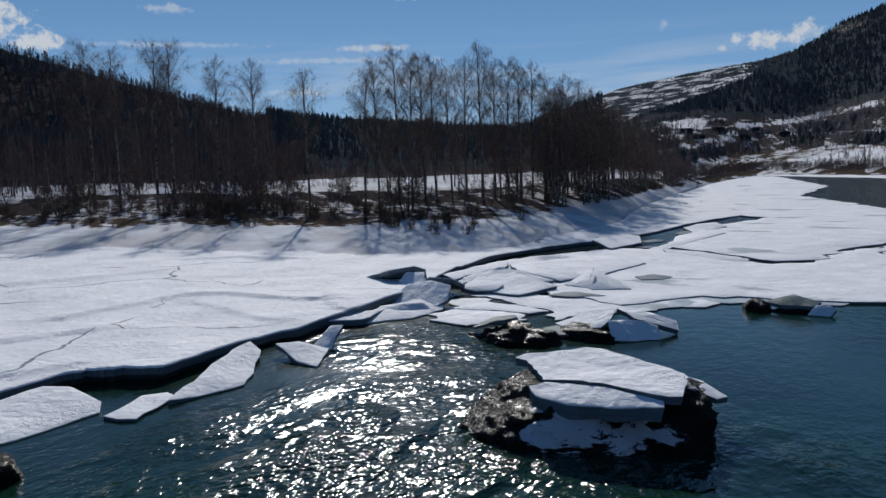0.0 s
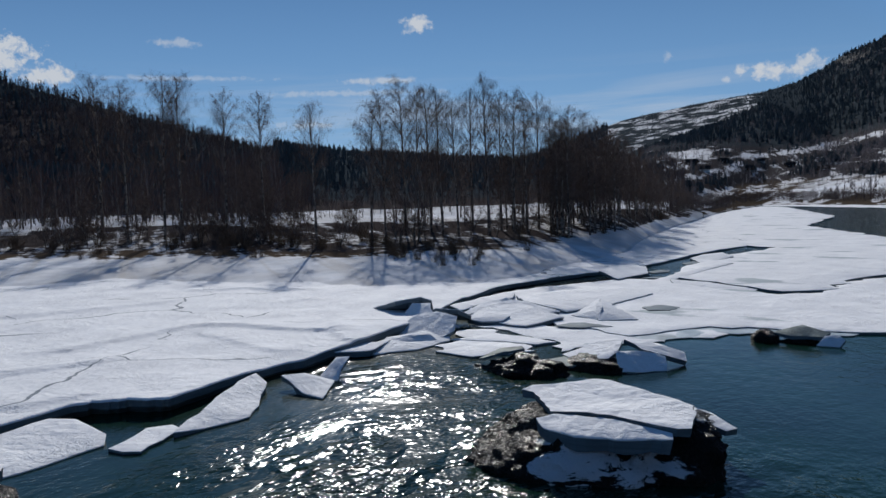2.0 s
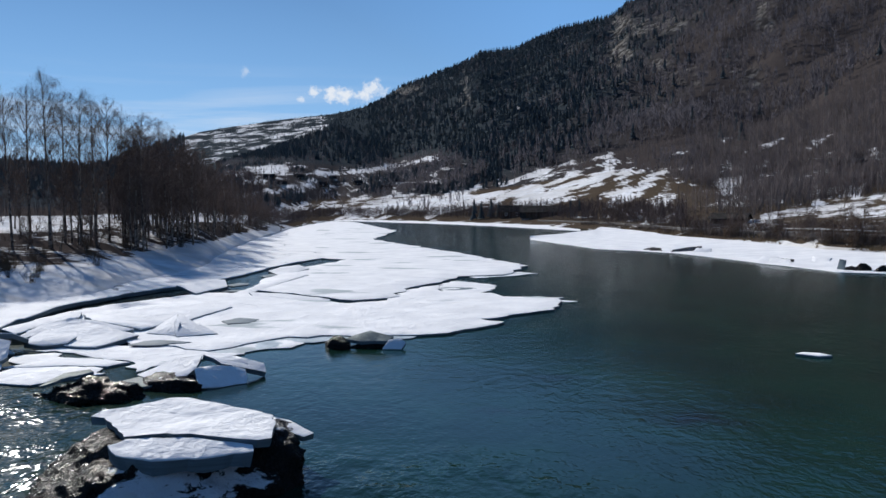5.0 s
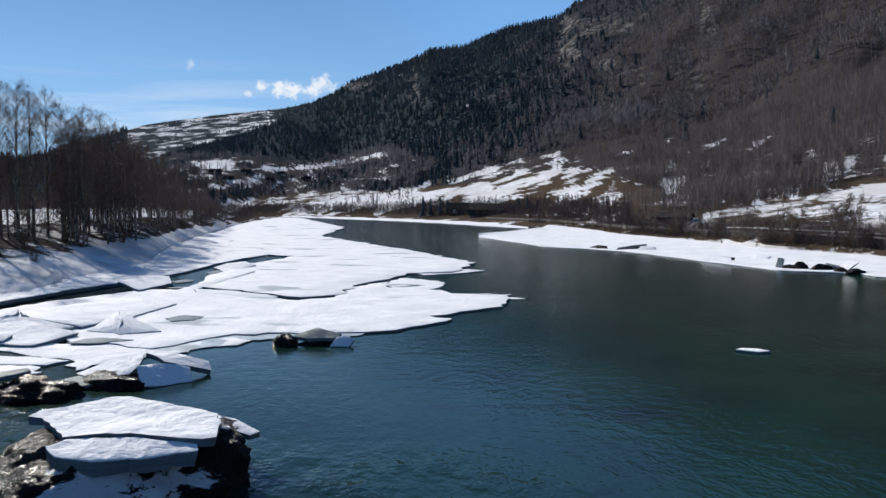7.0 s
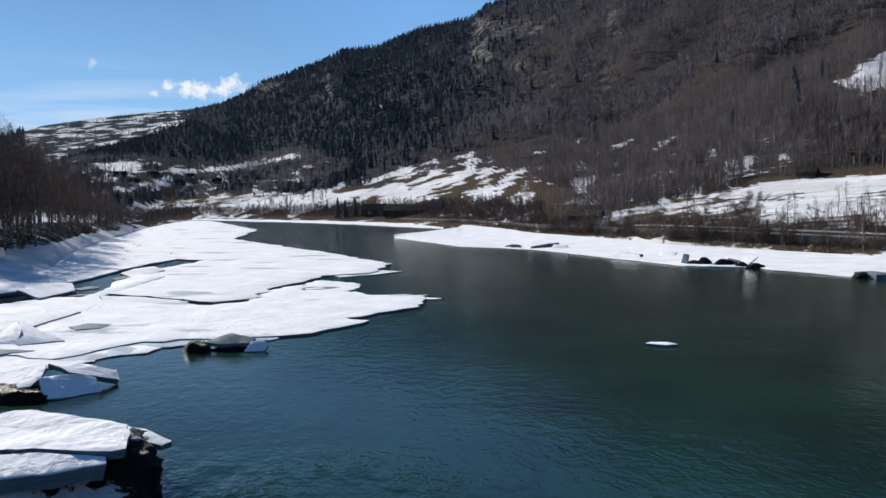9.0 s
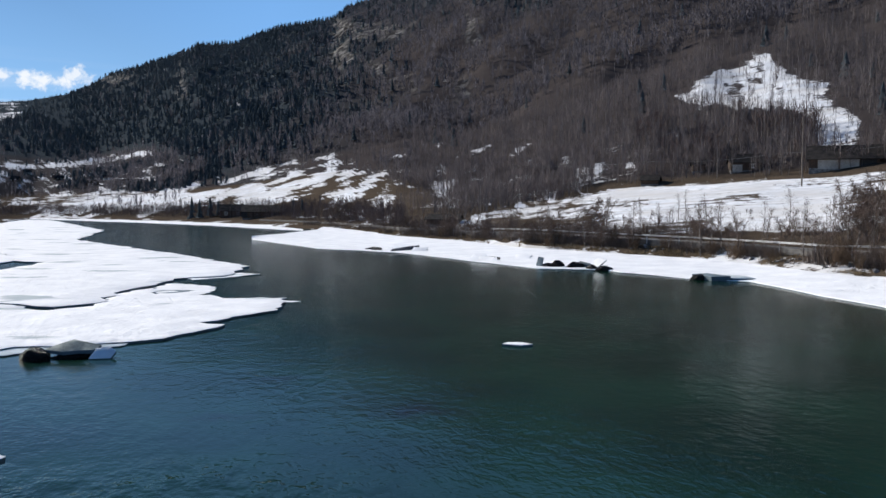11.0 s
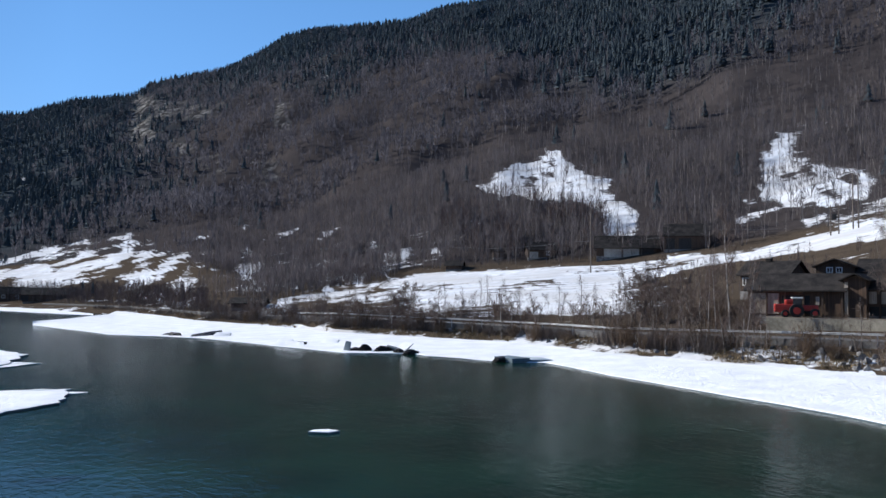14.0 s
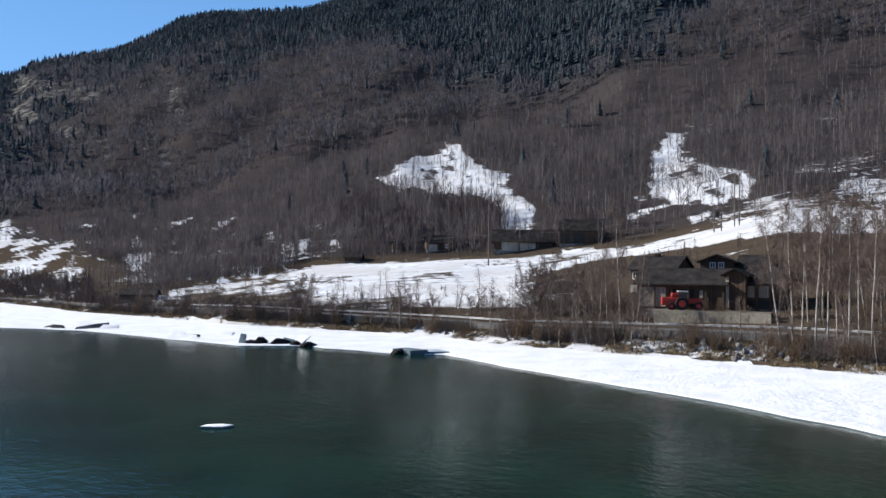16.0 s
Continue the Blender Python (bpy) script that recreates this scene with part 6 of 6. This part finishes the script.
barn = building("barn", "long low dark timber barn with a sagging roof", bearing_pose(52.3, 99.0, ZB, -12), 9.9, 5.4, 3.1, 4.75, BARN_BOARD, plinth=0.15,
                bays=((-4.8, -1.6, 0.3, 2.6, GREY_BOARD), (-1.3, 1.6, 0.2, 2.4, BLACK), (2.2, 2.6, 1.4, 2.3, GREY_BOARD)), category="barn")
for k in range(6):
    box_part("post", barn, TIMBER, -4.85 + k * 1.94 - 0.1, -4.85 + k * 1.94 + 0.1, -0.22, -0.07, 0, 3.0)
for k in range(8):
    box_part("board", barn, GREY_BOARD, -4.75, -1.65, -0.1, -0.065, 0.35 + k * 0.28, 0.58 + k * 0.28)
building("barn", "tall narrow barn block of brown upright boards", bearing_pose(55.8, 98.0, ZB, -12), 2.2, 6.0, 4.2, 4.75, BARN_BOARD, False, plinth=0.15, doors=(0.0,), category="barn", bays=((-1.05, -0.7, 0.4, 3.9, GREY_BOARD),))
wing = building("barn", "dark timber barn wing with a low shingled roof", bearing_pose(57.5, 98.6, ZB, -12), 3.9, 6.4, 3.25, 5.0, BARN_BOARD, plinth=0.3, bays=((-1.9, -0.9, 1.6, 2.9, GREY_BOARD), (-0.5, 0.7, 1.6, 2.9, GREY_BOARD), (-1.9, 1.6, 0.3, 1.3, BLACK)), category="barn")
for k in range(3):
    box_part("post", wing, TIMBER, -1.9 + k * 1.35 - 0.1, -1.9 + k * 1.35 + 0.1, -0.24, -0.07, 0, 3.2)
building("house", "old dark timber farmhouse with a low roof", bearing_pose(50.5, 119, 7.2, -26), 6.8, 5.6, 2.7, 4.4, TIMBER, chimney=(-0.6, 2.8, 4.4), windows=((-2.6, 1.1, 0.9, 1.1), (0, 1.1, 0.9, 1.1)), plinth=0.3, category="house")
building("house", "dark timber house with two white-framed windows in the gable", bearing_pose(54.65, 115, 7.2, -8), 4.3, 6.0, 3.6, 4.45, TIMBER, False, windows=((-0.55, 2.75, 0.75, 0.75), (0.55, 2.75, 0.75, 0.75)), category="house")
building("house", "low dark timber house with a grey-brown roof", bearing_pose(57.0, 116, 7.3, -8), 3.9, 5.0, 2.9, 4.4, TIMBER, category="house")
building("shed", "long shed with a pale wall under a dark roof", bearing_pose(41.7, 214, None, 0, 0.3), 15, 9, 2.9, 5.9, TIMBER, bays=((-5.6, 3.2, 0.2, 2.5, CONCRETE), (3.5, 6.8, 0.2, 2.4, BLACK), (-1.2, -0.8, 0.2, 2.5, TIMBER)), over=0.8, category="shed")
building("barn", "dark timber barn above the snowy field", bearing_pose(45.7, 212, None, 0, 0.3), 11, 8, 4.0, 7.0, TIMBER, bays=((-5, -3, 0.5, 3.2, BLACK), (-2, 1, 0.5, 3.2, BLACK)), category="barn")
building("house", "small house with dark walls at the foot of the wood", bearing_pose(36.0, 226, None, 8, 0.3), 8, 6, 2.7, 4.8, TIMBER, bays=((-3.6, -1.2, 0.2, 2.0, CONCRETE),), windows=((1.5, 1.1, 1.0, 1.1),), category="house")
building("shed", "small dark shed beside the snowy field", bearing_pose(29.8, 226, None, -10, 0.2), 4.4, 4, 1.7, 2.9, TIMBER, category="shed")
building("shed", "small dark shed at the edge of the wood", bearing_pose(33.0, 232, None, 5, 0.2), 3.4, 4, 2.4, 3.6, TIMBER, category="shed")
building("barn", "long dark farm building at the foot of the meadow", bearing_pose(3.4, 287, None, 0, 0.6), 15, 8, 2.4, 4.4, TIMBER, plinth=0.1, bays=((-8, -6, .4, 2.4, BLACK), (2, 5, .4, 2.4, BLACK)), category="barn")
building("house", "dark house beside the farm building", bearing_pose(1.2, 303, None, 0, 0.6), 8, 7, 2.8, 4.9, TIMBER, plinth=0.1, windows=((-2, 1.2, 1, 1.2), (2, 1.2, 1, 1.2)), category="house")
building("house", "low dark hut behind the brush", bearing_pose(15.6, 176, None, -12, 0.2), 7, 5, 1.6, 2.6, TIMBER, category="house")


def spot(az, el):
    """The distance at which the ground first rises to an angle above the bridge along a bearing."""
    far = np.arange(330, 1500, 5.0)
    x, y = az_x(az, far), az_y(az, far)
    return float(far[np.argmax(view_angle(x, y) >= el)])


for k, (az, el, long, mat) in enumerate(((-15.6, 1.7, 7, TIMBER), (-14.7, 1.2, 6, PALE), (-13.4, 1.75, 7, TIMBER), (-12.0, 1.2, 6, TIMBER), (-11.2, 1.65, 6, PALE), (-9.4, 1.3, 7, TIMBER),
                                         (-7.6, 1.0, 7, TIMBER), (-6.6, 1.4, 6, PALE), (-5.2, 1.1, 7, TIMBER))):
    building("house", "small far farmhouse on the snowy valley side", bearing_pose(az, spot(az, el), None, 20 * (k % 3) - 20, 0.4), long, 5, 2.3, 4.2, mat, plinth=0.3, windows=((-1.6, 0.9, 0.9, 1.0), (1.4, 0.9, 0.9, 1.0)), category="house")


def wheel(parent, x, y, z, radius, width):
    tyre = bmesh.new()
    bmesh.ops.create_cone(tyre, cap_ends=True, segments=24, radius1=radius, radius2=radius, depth=width, matrix=Matrix.Translation((x, y, z)) @ Matrix.Rotation(radians(90), 4, "X"))
    bmesh.ops.bevel(tyre, geom=[e for e in tyre.edges if e.calc_length() < radius * 0.4], offset=0.05, segments=2, affect="EDGES", profile=0.5)
    tyre_ob = part("wheel", tyre, BLACK, parent, "black rubber tyre")
    rim = bmesh.new()
    bmesh.ops.create_cone(rim, cap_ends=True, segments=20, radius1=radius * 0.55, radius2=radius * 0.5, depth=width + 0.05, matrix=Matrix.Translation((x, y, z)) @ Matrix.Rotation(radians(90), 4, "X"))
    part("rim", rim, RED, tyre_ob, "red steel rim")


def tractor():
    base = new("tractor")
    base.matrix_basis = bearing_pose(52.9, 97.2, 4.72, 6)
    box_part("bonnet", base, RED, -0.2, 1.35, -0.35, 0.35, 0.75, 1.35, bevel=0.08)
    box_part("fender", base, RED, -1.35, -0.5, -0.85, -0.45, 1.1, 1.3, bevel=0.06)
    cab = box_part("cab", base, PALE, -1.3, -0.2, -0.65, 0.65, 2.05, 2.2, label="white cab roof", bevel=0.05)
    box_part("window", cab, GLASS, -1.2, -0.3, -0.6, 0.6, 1.3, 2.05, label="dark cab glass", bevel=0.03)
    box_part("chassis", base, BLACK, -1.2, 1.2, -0.25, 0.25, 0.5, 0.75)
    for x, rad in ((-0.85, 0.75), (0.95, 0.5)):
        for y in (-0.7, 0.7):
            wheel(base, x, y, rad, rad, 0.36)
    tagged(base, "red farm tractor with a white cab roof in the yard", "tractor")
    wagon = new("baler")
    wagon.matrix_basis = bearing_pose(51.85, 97.3, 4.72, 4)
    box_part("body", wagon, RED, -1.3, 1.0, -0.7, 0.7, 0.55, 1.45, bevel=0.12)
    box_part("hood", wagon, RED, -0.2, 1.3, -0.6, 0.6, 1.45, 1.95, bevel=0.15)
    box_part("drawbar", wagon, BLACK, 1.0, 2.0, -0.08, 0.08, 0.45, 0.6)
    for y in (-0.75, 0.75):
        wheel(wagon, -0.2, y, 0.42, 0.42, 0.28)
    tagged(wagon, "red hay baler parked behind the tractor", "farm machine")


tractor()


def power_pole(az, r, tall, arm=1.8):
    base = new("power_pole")
    base.matrix_basis = bearing_pose(az, r)
    shaft = Bundle()
    shaft.tube([(0, 0, -1), (0, 0, tall)], [0.16, 0.11], 8)
    ob = new("shaft", shaft.mesh("shaft", POLE_WOOD))
    ob.parent = base
    if arm:
        bar = box_part("crossarm", base, POLE_WOOD, -arm / 2, arm / 2, -0.07, 0.07, tall - 0.7, tall - 0.52)
        for x in (-arm / 2 + 0.1, arm / 2 - 0.1):
            box_part("insulator", bar, PALE, x - 0.05, x + 0.05, -0.05, 0.05, tall - 0.52, tall - 0.3)
    tagged(base, "wooden power pole with a crossarm", "power pole", "power poles")
    return base.matrix_basis.translation + Vector((0, 0, tall - 0.3))


WIRE = plain("bare_wire", (0.1, 0.1, 0.1), (0.2, 0.2, 0.2), 1.0, 0.5, 0.0)
def up_to(az, r, el):
    """The height of a pole whose head stands at an angle above the bridge's level."""
    return 7.5 + r * math.tan(radians(el)) - bearing_pose(az, r).translation.z


tops = [power_pole(az, r, up_to(az, r, el)) for az, r, el in ((20.7, 252, 2.75), (29.5, 236, 2.95), (38.2, 222, 3.4), (48.0, 214, 4.2), (57, 222, 4.6), (66, 230, 4.8))]
power_pole(39.3, 190, up_to(39.3, 190, 5.5), 0)
for k in range(2):
    for a, b in zip(tops, tops[1:]):
        wire = Bundle()
        side = Vector((b.y - a.y, a.x - b.x, 0)).normalized() * (0.8 if k else -0.8)
        wire.tube([tuple(a.lerp(b, f) + side - Vector((0, 0, 4 * f * (1 - f) * 0.9))) for f in np.linspace(0, 1, 9)], [0.024] * 9, 4)
        tagged(new("power_line", wire.mesh("power_line", WIRE)), "sagging overhead power line", "power line", "power lines")
for az, r, h in ((55.75, 200, 12.4), (56.05, 200, 12.0)):
    power_pole(az, r, h, 0)


def transformer():
    base = new("transformer_stand")
    base.matrix_basis = bearing_pose(54.7, 196)
    for x in (-0.8, 0.8):
        shaft = Bundle()
        shaft.tube([(x, 0, -1), (x, 0, 6.6)], [0.14, 0.1], 8)
        new("pole", shaft.mesh("pole", POLE_WOOD)).parent = base
    box_part("crossarm", base, POLE_WOOD, -1.2, 1.2, -0.08, 0.08, 5.9, 6.1)
    box_part("platform", base, POLE_WOOD, -1.0, 1.0, -0.4, 0.4, 3.2, 3.35)
    box_part("tank", base, BLACK, -0.5, 0.4, -0.3, 0.3, 3.35, 4.5, label="dark steel tank", bevel=0.06)
    tagged(base, "pole-mounted transformer on two wooden poles", "transformer")


transformer()

# trees of the right bank
WHITE = []
for k in range(4):
    t, c = birch_meshes(140 + k, 14.0, 0.13, 42, 0.06, 0.35, thick=0.62)
    t.materials[0] = BIRCH_WHITE
    WHITE.append((t, c))
for az, dr, tall in ((58.6, -3, 13.5), (59.3, -4, 14), (59.8, -3, 12.5), (60.6, -6, 15), (61.3, -5, 14.5), (61.9, -3, 13), (62.5, -6, 14), (63.1, 2, 13), (63.8, -6, 15), (64.6, 1, 13), (65.3, -5, 14),
                     (66.2, 3, 13), (60.2, 6, 14), (61.0, 8, 13), (63.5, 8, 14), (67.2, -4, 14), (48.4, 1.5, 14.5), (47.5, -2, 10), (49.3, -4, 9), (47.0, 4, 8.5), (50.3, -4.5, 6.5)):
    x, y = polar(az, float(np.interp(az, BEARING, BANK[0])) + dr)
    tree("birch", rng.choice(WHITE), x, y, rng.uniform(0, 360), tall / 14, "slender white-stemmed birch beside the road", "birch", "birches by the road")
for _ in range(26):
    az = rng.uniform(58.5, 70)
    x, y = polar(az, float(np.interp(az, BEARING, BANK[0])) + rng.uniform(4, 40))
    tree("birch", rng.choice(YOUNG), x, y, rng.uniform(0, 360), rng.uniform(0.5, 1.0), "leafless brown young birch above the road", "birch", "birches by the road")
for az, r, size in ((42.7, 106, 0.95), (43.0, 106.6, 0.85), (42.4, 105.6, 0.8), (42.8, 105.2, 0.6), (26.3, 126.6, 0.66), (25.7, 126.4, 0.6), (26.0, 126, 0.68), (26.6, 127, 0.62), (8.2, 240, 0.7), (8.7, 242, 0.75), (9.2, 240, 0.62), (8.5, 238, 0.6), (44.5, 103, 0.55), (46.2, 100, 0.6), (45.3, 108, 0.7), (20.5, 138, 0.5),
                    (18.5, 145, 0.55), (16.0, 158, 0.6), (13.5, 172, 0.6), (30.5, 122, 0.45), (35.5, 112, 0.5), (38.5, 104, 0.4), (33.0, 116, 0.42), (28.3, 120, 0.4), (40.2, 101, 0.45), (23.5, 133, 0.5)):
    x, y = polar(az, r)
    tree("alder", rng.choice(ALDER), x, y, rng.uniform(0, 360), size, "bare bushy alder growing beside the road", "alder", "alders on the right bank")
for _ in range(40):
    az = rng.uniform(9, 75)
    rows = [float(p[0]) for p in lines(np.array(az))]
    x, y = polar(az, rng.choice((rng.uniform(rows[3] + 3, rows[4] - 3.5), rng.uniform(rows[4] + 4, rows[5] + 3))))
    if not (50 < az < 58.3 and math.hypot(x, y) > 92):
        tree("alder", rng.choice(ALDER), x, y, rng.uniform(0, 360), rng.uniform(0.22, 0.45), "bare bushy alder growing beside the road", "alder", "alders on the right bank")
for _ in range(170):
    az = rng.uniform(12, 75)
    rows = [float(p[0]) for p in lines(np.array(az))]
    x, y = polar(az, rng.choice((rng.uniform(rows[3] + 2.5, rows[4] - 3.5), rng.uniform(rows[4] + 4, rows[5] + 3))))
    if not (50 < az < 58.3 and math.hypot(x, y) > 92):
        tree("birch", rng.choice(SAPLING), x, y, rng.uniform(0, 360), rng.uniform(0.4, 1.15), "thin leafless birch sapling beside the road", "birch", "saplings on the right bank")
for az, r, size in ((-1.4, 312, 0.85), (-0.9, 313, 0.7), (-0.2, 312, 0.75), (0.3, 312, 0.62), (5.3, 285, 0.5), (5.9, 284, 0.42)):
    v, f = SPRUCE[rng.randrange(5)]
    x, y = polar(az, r)
    base = new("spruce")
    new("crown", mesh_of("crown", v * size, f, [HAZY_NEEDLE])).parent = base
    stem = Bundle()
    stem.tube([(0, 0, -0.5), (0, 0, 8 * size)], [0.16, 0.04], 6)
    new("trunk", stem.mesh("trunk", BARK)).parent = base
    base.location = (x, y, float(height(np.array(x), np.array(y))))
    tagged(base, "dark spruce beside the farm", "spruce", "spruces at the farm")

# stones of the road bank and rocks in the shore ice
STONES = []
for k in range(5):
    bm = bmesh.new()
    bmesh.ops.create_icosphere(bm, subdivisions=1, radius=0.5)
    for v in bm.verts:
        v.co *= 1 + 0.6 * noise.noise(v.co * 2.3 + Vector((k * 7, 0, 0)))
        v.co.z *= 0.6
    me = bpy.data.meshes.new("stone")
    bm.to_mesh(me)
    bm.free()
    me.materials.append(STONE)
    STONES.append(me)
for _ in range(300):
    az = rng.choice((rng.uniform(24, 74), rng.uniform(34, 66), rng.uniform(55, 74)))
    rows = [float(p[0]) for p in lines(np.array(az))]
    x, y = polar(az, rows[3] + 1.5 + (rows[4] - rows[3] - 4.5) * rng.random())
    s = 0.3 + rng.random() ** 2 * 0.75
    ob = new("stone", rng.choice(STONES))
    ob.matrix_basis = pose(x, y, float(height(np.array(x), np.array(y))) + 0.08 * s, rng.uniform(0, 360), rng.uniform(0, 360), 0) @ Matrix.Diagonal((s, s * rng.uniform(0.6, 1), s * rng.uniform(0.5, 0.9), 1))
    tagged(ob, "rough grey stone of the road embankment", "stone", "stones of the embankment")
for x, y, sx, sy, sz, seed in ((37.6, 88.6, 0.9, 0.7, 0.75, 61), (38.6, 88.2, 1.1, 0.8, 0.9, 62), (40.3, 86.9, 1.2, 0.8, 0.8, 63), (42.1, 83.0, 1.1, 0.7, 0.55, 64), (24.2, 127.6, 1.6, 1.0, 0.5, 66), (46.2, 71.0, 0.8, 0.6, 0.6, 67), (41.4, 84.6, 0.8, 0.7, 0.6, 68)):
    boulder("rock", (x, y, 0.0), (sx, sy, sz), "dark rock frozen into the shore ice", seed, cuts=4, mat=WET_ROCK, rough=0.75)
RIM = "tipped slab of ice at the edge of the shore ice"
floe([(36.5, 89.6, .1), (36.7, 89.3, 1.3), (37.2, 88.8, 1.2), (36.9, 88.5, .1)], 0.3, label=RIM, seed=70, top=ICE)
floe([(40.9, 87.0, .9), (41.6, 86.6, .25), (42.0, 85.3, .2), (41.4, 85.2, .75)], 0.25, label=RIM, seed=71)
floe([(41.5, 86.0, .2), (41.9, 84.6, .2), (42.9, 84.0, 1.2), (42.4, 85.6, 1.25)], 0.22, label=RIM, seed=72)
floe([(46.3, 72.2, .5), (47.6, 71.4, .62), (48.4, 68.7, .55), (46.7, 69.4, .45)], 0.55, label=RIM, seed=73, top=ICE)
floe([(47.7, 71.2, .5), (50.6, 69.6, .45), (50.9, 68.2, .3), (48.5, 68.6, .35)], 0.3, label=RIM, seed=76, top=WET_ICE)
floe([(33.0, 100.5, .2), (33.4, 101.2, .7), (34.9, 98.7, .6), (34.6, 97.6, .15)], 0.2, label=RIM, seed=74)
floe([(23.4, 125.0, .1), (23.7, 125.7, .7), (25.0, 124.9, .6), (25.2, 123.9, .1)], 0.3, label="dark wet slab tipped up in the shore ice", seed=77, top=WET_ROCK)
floe([(25.6, 121.3, .1), (26.3, 122.9, .4), (29.2, 123.6, .8), (31.0, 124.2, .9), (30.6, 122.9, .5), (27.6, 121.6, .1)], 0.3, label="dark wet slab tipped up in the shore ice", seed=78, top=WET_ROCK)
floe([(28.6, 120.2, .2), (29.6, 121.9, .75), (31.6, 120.9, .7), (30.8, 119.3, .2)], 0.25, label=RIM, seed=79)
floe([(30.8, 111.6, .15), (32.2, 113.2, .4), (33.6, 111.8, .35), (32.0, 110.4, .15)], 0.3, label=RIM, seed=80)
floe([(31.8, 101.4, .15), (33.4, 104.0, .75), (35.0, 103.0, .7), (33.6, 100.2, .2)], 0.25, label=RIM, seed=81)
floe([(34.2, 100.4, .1), (34.5, 100.9, .6), (35.7, 99.6, .55), (35.4, 99.0, .1)], 0.25, label="dark wet slab tipped up in the shore ice", seed=82, top=WET_ROCK)
floe([(38.0, 100.2, .35), (39.4, 103.6, .62), (40.9, 101.6, .6), (39.2, 98.4, .4)], 0.3, label=RIM, seed=83)
floe([(26.5, 127, .2), (27.4, 128.5, .8), (28.9, 126.2, .7), (28.2, 124.8, .2)], 0.2, label=RIM, seed=75)
